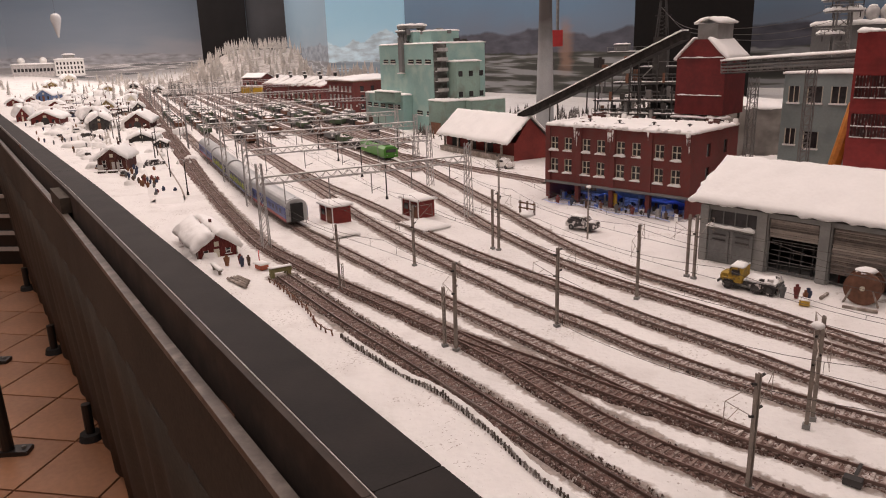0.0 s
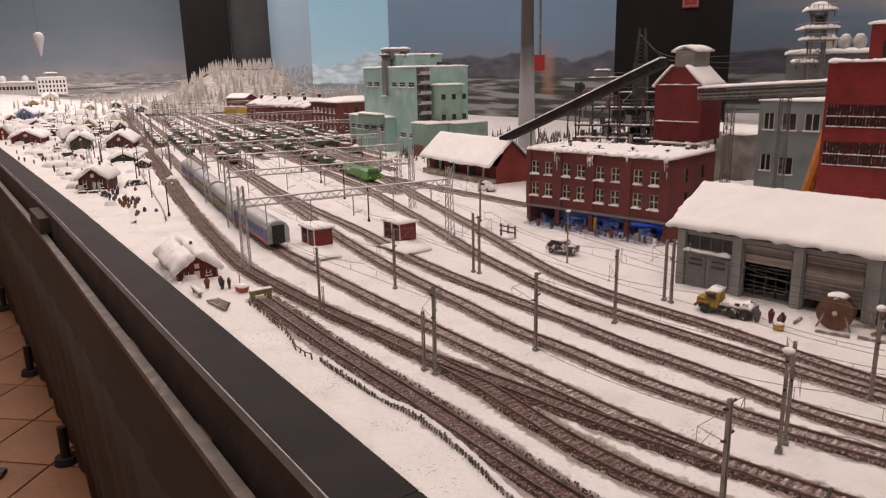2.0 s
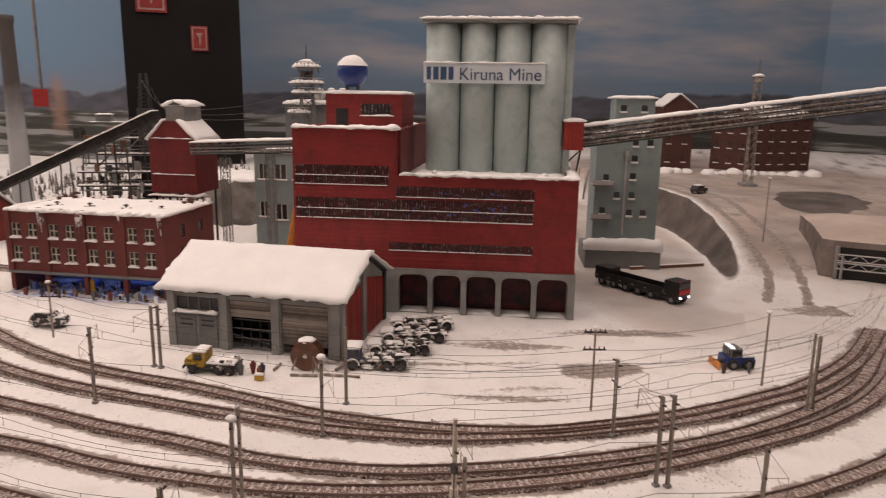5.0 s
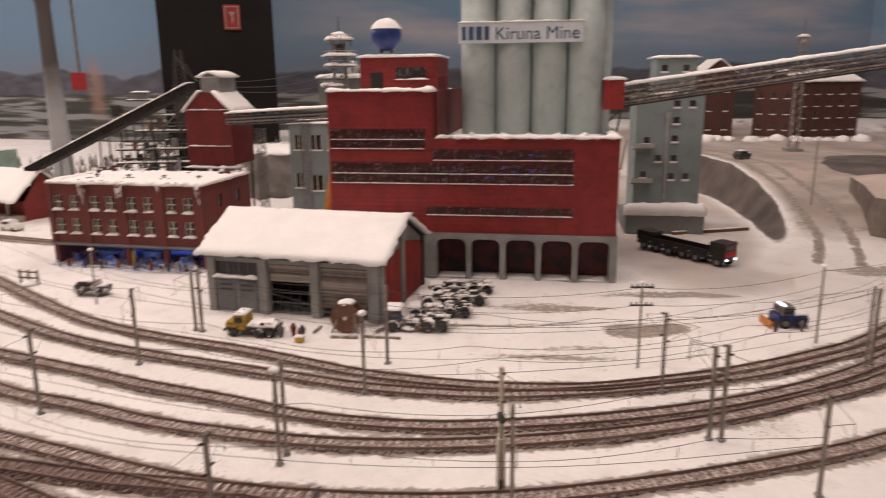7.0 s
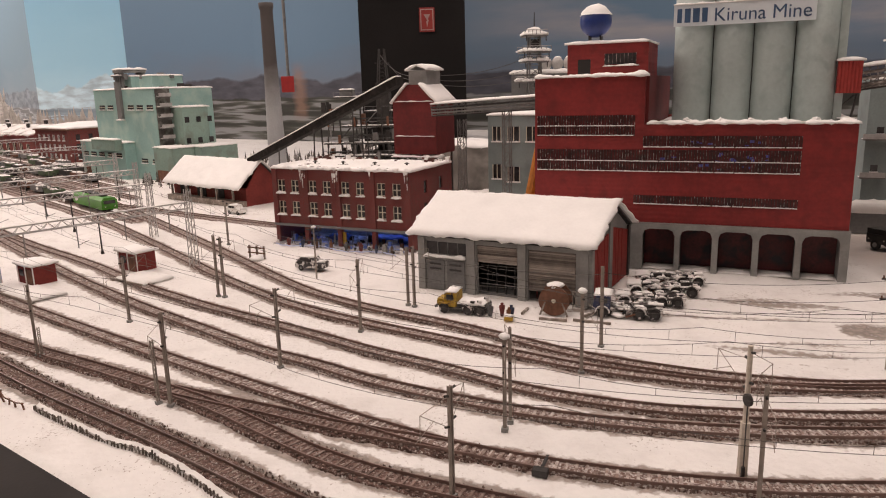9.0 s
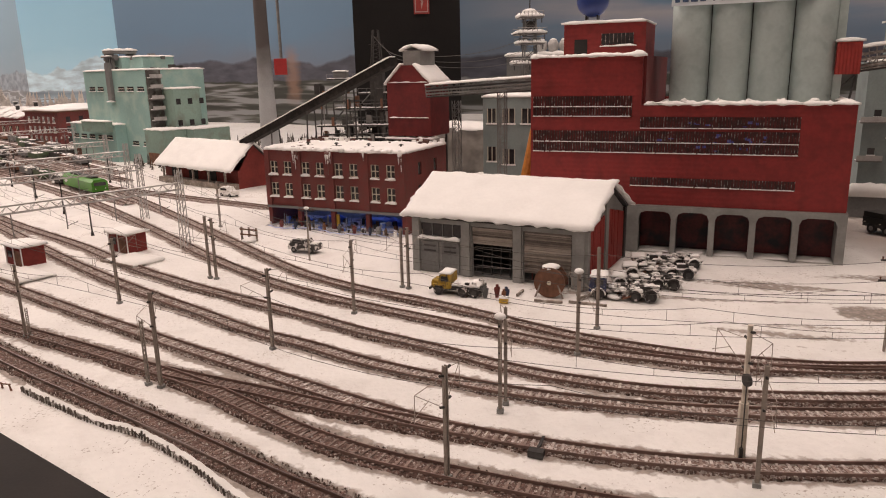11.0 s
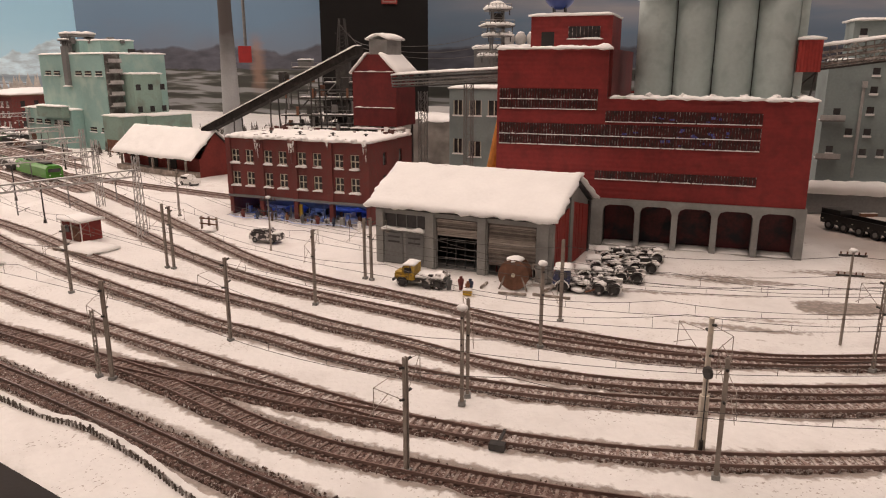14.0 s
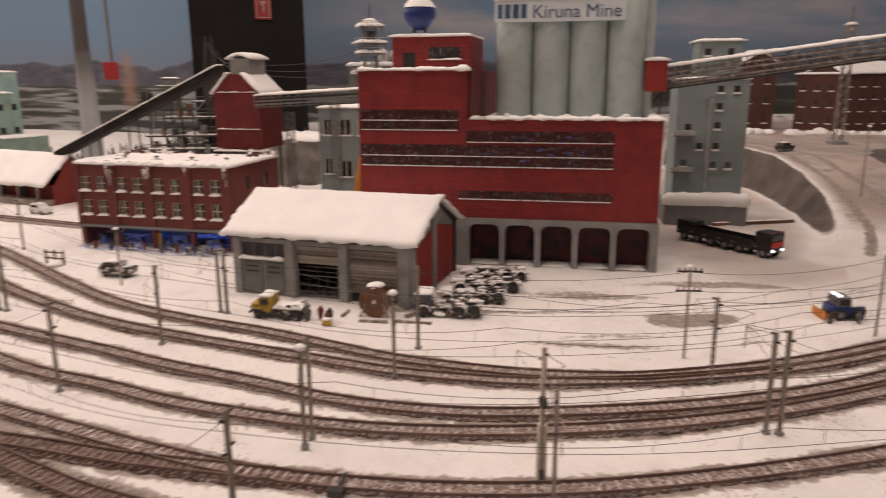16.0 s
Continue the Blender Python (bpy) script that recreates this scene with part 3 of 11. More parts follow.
def painted_sky(name, top, mid, haze, hills, land, ridge, plume=None, clouds=None):
    m = bpy.data.materials.new(name)
    m.use_nodes = True
    n, l = m.node_tree.nodes, m.node_tree.links
    b = n["Principled BSDF"]
    b.inputs["Roughness"].default_value = 0.8
    tc = n.new("ShaderNodeTexCoord")
    sep = n.new("ShaderNodeSeparateXYZ")
    l.new(tc.outputs["Object"], sep.inputs[0])

    def ramp(stops, source):
        r = n.new("ShaderNodeValToRGB")
        r.color_ramp.elements[0].position, r.color_ramp.elements[0].color = stops[0][0], rgba(stops[0][1])
        r.color_ramp.elements[1].position, r.color_ramp.elements[1].color = stops[-1][0], rgba(stops[-1][1])
        for pos, col in stops[1:-1]:
            e = r.color_ramp.elements.new(pos)
            e.color = rgba(col)
        l.new(source, r.inputs[0])
        return r.outputs[0]

    cloud = n.new("ShaderNodeTexNoise")
    cloud.inputs["Scale"].default_value, cloud.inputs["Detail"].default_value = 1.6, 5
    flat = n.new("ShaderNodeMapping")
    flat.inputs["Scale"].default_value = (1, 1, 3.5)
    l.new(tc.outputs["Object"], flat.inputs[0])
    l.new(flat.outputs[0], cloud.inputs["Vector"])
    shift = n.new("ShaderNodeMath")
    shift.operation = "MULTIPLY_ADD"
    l.new(cloud.outputs["Fac"], shift.inputs[0])
    shift.inputs[1].default_value = 0.35
    l.new(sep.outputs[2], shift.inputs[2])
    sky = ramp([(0.38, haze), (0.62, mid), (1.0, top)], shift.outputs[0])
    rough = n.new("ShaderNodeTexNoise")
    rough.inputs["Scale"].default_value, rough.inputs["Detail"].default_value = 2.2, 7
    plan = n.new("ShaderNodeMapping")
    plan.inputs["Scale"].default_value = (1, 1, 0.0)
    l.new(tc.outputs["Object"], plan.inputs[0])
    l.new(plan.outputs[0], rough.inputs["Vector"])
    line = n.new("ShaderNodeMath")
    line.operation = "MULTIPLY_ADD"
    l.new(rough.outputs["Fac"], line.inputs[0])
    line.inputs[1].default_value, line.inputs[2].default_value = ridge[0], ridge[1]
    over = n.new("ShaderNodeMath")
    over.operation = "SUBTRACT"
    l.new(sep.outputs[2], over.inputs[0])
    l.new(line.outputs[0], over.inputs[1])
    edge = n.new("ShaderNodeMapRange")
    edge.inputs[1].default_value, edge.inputs[2].default_value = -0.006, 0.006
    l.new(over.outputs[0], edge.inputs[0])
    tint = n.new("ShaderNodeTexNoise")
    tint.inputs["Scale"].default_value, tint.inputs["Detail"].default_value = 9.0, 6
    l.new(flat.outputs[0], tint.inputs["Vector"])
    hill = ramp([(0.35, [v * 0.75 for v in hills]), (0.65, [min(1, v * 1.3) for v in hills])], tint.outputs["Fac"])
    mix = n.new("ShaderNodeMix")
    mix.data_type = "RGBA"
    l.new(edge.outputs[0], mix.inputs[0])
    l.new(hill, mix.inputs[6])
    l.new(sky, mix.inputs[7])
    shore = n.new("ShaderNodeMath")
    shore.operation = "MULTIPLY_ADD"
    l.new(tint.outputs["Fac"], shore.inputs[0])
    shore.inputs[1].default_value = 0.05
    l.new(sep.outputs[2], shore.inputs[2])
    low = n.new("ShaderNodeMapRange")
    low.inputs[1].default_value, low.inputs[2].default_value = land[1] - 0.004, land[1] + 0.004
    l.new(shore.outputs[0], low.inputs[0])
    lake = n.new("ShaderNodeTexNoise")
    lake.inputs["Scale"].default_value, lake.inputs["Detail"].default_value = 2.0, 3
    stretch = n.new("ShaderNodeMapping")
    stretch.inputs["Scale"].default_value = (1, 1, 14)
    l.new(tc.outputs["Object"], stretch.inputs[0])
    l.new(stretch.outputs[0], lake.inputs["Vector"])
    ground = ramp([(0.3, [v * 0.7 for v in land[0]]), (0.48, land[0]), (0.53, [v * 2.0 for v in land[0]]), (0.58, (0.25, 0.26, 0.265))], lake.outputs["Fac"])
    mix2 = n.new("ShaderNodeMix")
    mix2.data_type = "RGBA"
    l.new(low.outputs[0], mix2.inputs[0])
    l.new(ground, mix2.inputs[6])
    l.new(mix.outputs[2], mix2.inputs[7])
    out = mix2.outputs[2]
    if clouds:
        # thin pinkish clouds painted from a given place onwards, well over the hills
        drift = n.new("ShaderNodeMapping")
        drift.inputs["Scale"].default_value = (0.9, 0.9, 4.2)
        l.new(tc.outputs["Object"], drift.inputs[0])
        puff = n.new("ShaderNodeTexNoise")
        puff.inputs["Scale"].default_value, puff.inputs["Detail"].default_value = 1.7, 6
        l.new(drift.outputs[0], puff.inputs["Vector"])
        thick = n.new("ShaderNodeMapRange")
        thick.inputs[1].default_value, thick.inputs[2].default_value, thick.inputs[4].default_value = 0.36, 0.62, 0.9
        l.new(puff.outputs["Fac"], thick.inputs[0])
        begin = n.new("ShaderNodeMapRange")
        begin.inputs[1].default_value, begin.inputs[2].default_value = clouds, clouds + 0.7
        l.new(sep.outputs[0], begin.inputs[0])
        high = n.new("ShaderNodeMapRange")
        high.inputs[1].default_value, high.inputs[2].default_value = 0.36, 0.46
        l.new(sep.outputs[2], high.inputs[0])
        share = thick.outputs[0]
        for gate in (begin, high):
            times = n.new("ShaderNodeMath")
            times.operation = "MULTIPLY"
            l.new(share, times.inputs[0])
            l.new(gate.outputs[0], times.inputs[1])
            share = times.outputs[0]
        mix4 = n.new("ShaderNodeMix")
        mix4.data_type = "RGBA"
        l.new(share, mix4.inputs[0])
        l.new(out, mix4.inputs[6])
        mix4.inputs[7].default_value = (0.41, 0.395, 0.415, 1)
        out = mix4.outputs[2]
    if plume:
        # a painted column of pinkish smoke
        sway = n.new("ShaderNodeMath")
        sway.operation = "MULTIPLY_ADD"
        l.new(tint.outputs["Fac"], sway.inputs[0])
        sway.inputs[1].default_value, sway.inputs[2].default_value = 0.07, -plume[0] - 0.035
        off = n.new("ShaderNodeMath")
        l.new(sep.outputs[0], off.inputs[0])
        l.new(sway.outputs[0], off.inputs[1])
        wide = n.new("ShaderNodeMath")
        wide.operation = "ABSOLUTE"
        l.new(off.outputs[0], wide.inputs[0])
        fade = n.new("ShaderNodeMapRange")
        fade.inputs[1].default_value, fade.inputs[2].default_value = 0.048, 0.012
        fade.inputs[4].default_value = 0.62
        l.new(wide.outputs[0], fade.inputs[0])
        tall = n.new("ShaderNodeMath")
        tall.operation = "SUBTRACT"
        l.new(sep.outputs[2], tall.inputs[0])
        tall.inputs[1].default_value = plume[1]
        mid_z = n.new("ShaderNodeMath")
        mid_z.operation = "ABSOLUTE"
        l.new(tall.outputs[0], mid_z.inputs[0])
        ends = n.new("ShaderNodeMapRange")
        ends.inputs[1].default_value, ends.inputs[2].default_value = 0.15, 0.08
        l.new(mid_z.outputs[0], ends.inputs[0])
        amount = n.new("ShaderNodeMath")
        amount.operation = "MULTIPLY"
        l.new(fade.outputs[0], amount.inputs[0])
        l.new(ends.outputs[0], amount.inputs[1])
        mix3 = n.new("ShaderNodeMix")
        mix3.data_type = "RGBA"
        l.new(amount.outputs[0], mix3.inputs[0])
        l.new(out, mix3.inputs[6])
        mix3.inputs[7].default_value = (0.30, 0.18, 0.13, 1)
        out = mix3.outputs[2]
    l.new(out, b.inputs["Base Color"])
    return m


SKY_BLUE = painted_sky("painted_blue_sky", (0.147, 0.250, 0.362), (0.135, 0.228, 0.334), (0.165, 0.188, 0.232), (0.075, 0.079, 0.100), ((0.044, 0.046, 0.040), 0.235), (0.20, 0.20), (-0.438, 0.235), 0.20)
SKY_PALE = painted_sky("painted_pale_sky", (0.30, 0.58, 0.78), (0.36, 0.64, 0.82), (0.46, 0.72, 0.86), (0.52, 0.68, 0.78), ((0.30, 0.38, 0.44), 0.20), (0.46, 0.10))
SKY_GREY = painted_sky("painted_grey_sky", (0.26, 0.335, 0.42), (0.34, 0.405, 0.48), (0.50, 0.51, 0.54), (0.46, 0.47, 0.50), ((0.52, 0.51, 0.51), 0.2), (0.2, 0.18))
SKY_MID = painted_sky("painted_hazy_sky", (0.23, 0.36, 0.46), (0.25, 0.37, 0.46), (0.33, 0.42, 0.49), (0.28, 0.33, 0.38), ((0.30, 0.32, 0.34), 0.2), (0.22, 0.17))


def bearing(deg, dist):
    a = radians(deg)
    return (dist * math.sin(a), dist * math.cos(a))


def wall_run(name, pts, material, label, z0=FLOOR_Z, z1=2.3, thick=0.06):
    verts, faces = [], []
    line = [Vector(p) for p in pts]
    for i, p in enumerate(line):
        d = (line[min(i + 1, len(line) - 1)] - line[max(i - 1, 0)]).normalized()
        r = Vector((-d.y, d.x)) * thick
        for q in (p, p + r):
            verts += [(q.x, q.y, z0), (q.x, q.y, z1)]
    for i in range(len(line) - 1):
        a = 4 * i
        faces += [(a, a + 4, a + 5, a + 1), (a + 2, a + 3, a + 7, a + 6), (a + 1, a + 5, a + 7, a + 3), (a, a + 2, a + 6, a + 4)]
    faces += [(0, 1, 3, 2), (a + 4, a + 6, a + 7, a + 5)]
    return tagged(raw(name, verts, faces, material), label, "wall", kind="structure")


wall_run("wall_far", [bearing(-75, 9), bearing(-46, 10.0), bearing(-33, 9.6), bearing(-27.0, 9.2), bearing(-24.0, 9.0)], SKY_GREY, "grey painted sky wall at the far end of the hall")
wall_run("wall_blue_side", [bearing(-27.6, 7.6), bearing(-24.75, 5.3)], SKY_MID, "hazy blue painted sky wall panel")
wall_run("wall_pale", [bearing(-24.75, 5.25), bearing(-18.9, 4.75)], SKY_PALE, "pale blue painted winter sky with snowy mountains")
wall_run("wall_back", [bearing(-18.9, 4.7), bearing(-10, 3.9), bearing(-1, 3.3), bearing(12, 3.2), bearing(26, 3.25), bearing(48, 3.6), bearing(70, 3.6)], SKY_BLUE, "blue-grey painted sky with dark hills")
wall_run("wall_right", [bearing(70, 3.6), (3.6, -1.5), (3.2, -3.5)], SKY_BLUE, "blue-grey hall wall")
# unseen walls and ceiling, added pale to bounce light into the hall
wall_run("wall_behind", [(3.2, -3.5), (-6.5, -3.5)], PLASTER, "unseen pale wall behind the visitors, bouncing light")
wall_run("wall_left", [(-6.5, -3.5), bearing(-75, 9)], PLASTER, "unseen pale wall closing the hall, bouncing light")
tagged(raw("ceiling", [(-11, -5, 2.3), (6, -5, 2.3), (6, 12, 2.3), (-11, 12, 2.3), (-11, -5, 2.4), (6, -5, 2.4), (6, 12, 2.4), (-11, 12, 2.4)], [(0, 3, 2, 1), (4, 5, 6, 7), (0, 1, 5, 4), (1, 2, 6, 5), (2, 3, 7, 6), (3, 0, 4, 7)], PLASTER), "unseen pale ceiling, bouncing light", "ceiling", kind="structure")


def pillar(pts_bearing, dist, depth, label):
    a, b = (Vector(bearing(d, dist)) for d in pts_bearing)
    u = (b - a)
    m = Matrix.LocRotScale((a.x, a.y, 0), Euler((0, 0, math.atan2(u.y, u.x))), None)
    bm = boxes((0, u.length, 0, depth, -0.2, 2.3))
    bmesh.ops.bevel(bm, geom=bm.edges, offset=0.004, segments=1)
    ob = part("pillar", bm, PILLAR_BLACK)
    ob.matrix_world = m
    return tagged(ob, label, "pillar", kind="structure")


PILLAR_BLACK = surface("pillar_black", (0.0085, 0.0075, 0.0075), 0.55, 0, 0.3, 6, 0.05, 120)
PILLAR_BLACK.node_tree.nodes["Principled BSDF"].inputs["Specular IOR Level"].default_value = 0.2
pillar((-2.15, 5.95), 2.6, 0.25, "black hall pillar behind the layout")
pillar((-33.7, -30.4), 8.0, 0.6, "dark hall pillar at the far end")
grey_side = pillar((-30.38, -27.25), 8.05, 0.6, "dark grey hall pillar beside the black one")
grey_side.data.materials[0] = surface("dark_grey_paint", (0.045, 0.047, 0.052), 0.7, 0, 0.25, 4, 0.05, 120)


# ---- visitors' side: barrier, curtain, tiled floor ----
def edge_box(bm, s0, s1, w0, w1, z0, z1):
    """A long box parallel to the layout's edge, following its slight bend; w is measured inward from the edge."""
    rings = []
    for s in [s0] + [k for k in (1.6,) if s0 < k < s1] + [s1]:
        ring = []
        for w, z in ((w0, z0), (w1, z0), (w1, z1), (w0, z1)):
            p = at_edge(s, w)
            ring.append(bm.verts.new((p.x, p.y, z)))
        rings.append(ring)
    for a, b in zip(rings, rings[1:]):
        for i in range(4):
            bm.faces.new((a[i], a[(i + 1) % 4], b[(i + 1) % 4], b[i]))
    bm.faces.new(rings[0])
    bm.faces.new(rings[-1])
    bmesh.ops.recalc_face_normals(bm, faces=bm.faces)


def barrier():
    root = thing("barrier", "long dark laminate barrier with a worn ledge along the layout", "barrier")
    joints = [-2.6, -1.25, 0.36, 1.9, 3.4, 5.0, 6.6]
    for a, b in zip(joints, joints[1:]):
        bm = bmesh.new()
        edge_box(bm, a + 0.0004, b - 0.0004, -0.0485, 0.0, -0.018, 0.0022)
        bmesh.ops.bevel(bm, geom=bm.edges, offset=0.0008, segments=2)
        part("top_board", bm, BARRIER, root, "very dark grey-brown top board")
        bm = bmesh.new()
        edge_box(bm, a + 0.0004, b - 0.0004, -0.0555, -0.0495, -0.060, 0.0006)
        bmesh.ops.bevel(bm, geom=bm.edges, offset=0.0010, segments=2)
        part("front_board", bm, FRONT_BROWN, root, "dark brown front board")
    bm = bmesh.new()
    edge_box(bm, -2.6, 6.6, -0.0496, -0.0488, 0.0002, 0.0016)
    part("edge_strip", bm, STEEL_PALE, root, "thin bright edge strip")
    bm = bmesh.new()
    edge_box(bm, -2.6, 6.6, -0.0755, -0.0645, -0.048, -0.040)
    bmesh.ops.bevel(bm, geom=bm.edges, offset=0.0018, segments=2)
    part("ledge", bm, LEDGE, root, "worn grey-brown ledge")
    bm = bmesh.new()
    edge_box(bm, -2.6, 6.6, -0.0745, -0.0690, -0.17, -0.0485)
    part("kick_board", bm, SKIRT, root, "brown-grey board below the ledge")
    bm = bmesh.new()
    edge_box(bm, 1.590, 1.735, -0.0747, -0.0559, -0.0398, -0.009)
    part("slot_post", bm, SKIRT, root, "closed piece between two slots")
    rnd = random.Random(40)
    for k in range(22):
        s = -1.6 + 0.27 * k + rnd.uniform(-0.06, 0.06)
        bm = bmesh.new()
        edge_box(bm, s, s + rnd.uniform(0.03, 0.10), -0.0642, -0.0560, -0.075, -0.058 + rnd.uniform(-0.004, 0.006))
        part("wedge", bm, RUST if k % 3 else TIMBER, root, "brown wooden wedge in the gap")
    bm = bmesh.new()
    edge_box(bm, -2.6, 6.6, -0.0688, -0.0558, -0.130, -0.100)
    part("inner_board", bm, RUST, root, "brown board deep in the gap")
    return root


CURTAIN_W = (-0.072, -0.062, -0.050, -0.038)


def curtain():
    verts, faces = [], []
    n, rows = 520, (-0.16, -0.3, -0.5, FLOOR_Z + 0.03)
    for j, z in enumerate(rows):
        for i in range(n):
            s = -2.6 + 9.2 * i / (n - 1)
            fold = 0.008 * math.sin(s * 38 + 2.0 * noise.noise((s * 3, 0, 0))) * (0.3 + 0.7 * j / 3) + 0.012 * noise.noise((s * 6, j * 0.3, 2)) * j / 3
            p = at_edge(s, CURTAIN_W[j] - fold)
            verts.append((p.x, p.y, z + (0.015 * noise.noise((s * 9, 4, 0)) if j == 3 else 0)))
    for j in range(len(rows) - 1):
        for i in range(n - 1):
            a = j * n + i
            faces.append((a, a + n, a + n + 1, a + 1))
    ob = raw("curtain", verts, faces, SKIRT, smooth=True)
    sol = ob.modifiers.new("thick", "SOLIDIFY")
    sol.thickness = 0.003
    return tagged(ob, "brown-grey hanging curtain below the barrier", "curtain")


def floor():
    bm = boxes((-11, 6, -5, 12, FLOOR_Z - 0.08, FLOOR_Z - 0.006))
    base = part("floor", bm, GROUT)
    tagged(base, "terracotta tiled hall floor with dark joints", "floor", kind="structure")
    size, gap = 0.2172, 0.006
    bm = boxes((-size / 2 + gap / 2, size / 2 - gap / 2, -size / 2 + gap / 2, size / 2 - gap / 2, -0.012, 0.0))
    bmesh.ops.bevel(bm, geom=[e for e in bm.edges], offset=0.0015, segments=1)
    me = bpy.data.meshes.new("tile")
    bm.to_mesh(me)
    bm.free()
    me.materials.append(TILE)
    turn = radians(5.5)
    verts, faces, made = [], [], 0
    for i in range(-70, 30):
        for j in range(-40, 60):
            u, v = -1.193 + (i + 4) * size, 1.358 + (j - 6) * size
            x, y = u * math.cos(turn) - v * math.sin(turn), u * math.sin(turn) + v * math.cos(turn)
            w = x * INWARD.x + y * INWARD.y - EDGE
            s = x * ALONG.x + y * ALONG.y
            if not (-6.5 < w < 0.25 and -3.5 < s < 8.5 and y > -3.4 and x > -6.4 + 0.2 * (y + 3.4) * -1.0):
                continue
            m = Matrix.Translation((x, y, FLOOR_Z)) @ Matrix.Rotation(turn, 4, "Z")
            if made < 280 and s > 0.2 and s < 4.5 and w > -1.6:
                ob = new("tile", me)
                ob.parent = base
                ob.matrix_world = m
                made += 1
            else:
                k = len(verts)
                h = size / 2 - gap / 2
                verts += [tuple(m @ Vector((a * h, b * h, c))) for c in (-0.012, 0.0) for a, b in ((-1, -1), (1, -1), (1, 1), (-1, 1))]
                faces += [(k + 4, k + 5, k + 6, k + 7)] + [(k + i, k + (i + 1) % 4, k + 4 + (i + 1) % 4, k + 4 + i) for i in range(4)]
    tagged(raw("tiles", verts, faces, TILE, base), kind="stuff")


def table_leg(s):
    p = at_edge(s, -0.062)
    root = thing("table_leg", "black table leg foot below the curtain", "table leg", pose(p.x, p.y, FLOOR_Z, 0, 0, 41), group="table legs")
    bm = bmesh.new()
    tube(bm, (0, 0, 0), (0, 0, 0.018), 0.030, 0.026, 16)
    part("foot", bm, RUBBER, root)
    bm = bmesh.new()
    tube(bm, (0, 0, 0.0185), (0, 0, 0.10), 0.012, 0.012, 12)
    part("post", bm, BLACK_PAINT, root)


barrier()
curtain()
floor()
for s in (1.35, 1.95, 2.65, 3.5):
    table_leg(s)
# black stands of the rope barrier on the visitors' side
def rope_stand(x, y, ang):
    root = thing("rope_stand", "black metal stand with a flat foot on the tiles", "stand", pose(x, y, FLOOR_Z, 0, 0, ang), group="rope stands")
    bm = boxes((-0.035, 0.035, -0.02, 0.02, 0, 0.012))
    bmesh.ops.bevel(bm, geom=bm.edges, offset=0.003, segments=2)
    part("foot", bm, BLACK_PAINT, root)
    bm = bmesh.new()
    tube(bm, (-0.02, 0, 0.0122), (-0.02, 0, 0.20), 0.016, 0.014, 12)
    part("post", bm, BLACK_PAINT, root)
    bm = bmesh.new()
    tube(bm, (0.02, 0, 0.0122), (0.02, 0, 0.018), 0.006, 0.005, 8)
    part("bolt", bm, STEEL, root)


rope_stand(-1.545, 1.255, 20)
rope_stand(-2.07, 1.70, 20)


def low_rack(x, y, ang):
    root = thing("low_rack", "low dark rack with pale rails across the aisle", "rack", pose(x, y, FLOOR_Z, 0, 0, ang))
    part("case", boxes((-0.5, 0, 0.01, 0.25, 0, 0.42)), BLACK_PAINT, root)
    for z in (0.07, 0.15, 0.235, 0.33):
        bm = boxes((-0.5, 0.002, -0.006, 0.0095, z, z + 0.018))
        bmesh.ops.bevel(bm, geom=bm.edges, offset=0.002, segments=1)
        part("rail", bm, PLASTER, root, "pale worn rail")
    part("drawer", boxes((-0.5, -0.07, -0.004, 0.0095, 0.256, 0.325)), SKIRT, root, "grey-brown drawer front")
    for x in (-0.13, -0.115):
        part("knob", boxes((x, x + 0.008, -0.006, -0.0042, 0.285, 0.293)), BLACK_PAINT, root)


low_rack(-2.89, 2.68, 12)


# ---- tracks ----
YARD = Vector((-0.64, 0.768))
RIGHT = Vector((0.768, 0.64))


def far_run(x, y, reach):
    """Continues a line into the yard: a few plan points from far away to near (x, y)."""
    p = Vector((x, y))
    q = [p + YARD * d for d in (reach, reach * 0.66, reach * 0.33, 0.25)]
    return [(v.x, v.y) for v in q]


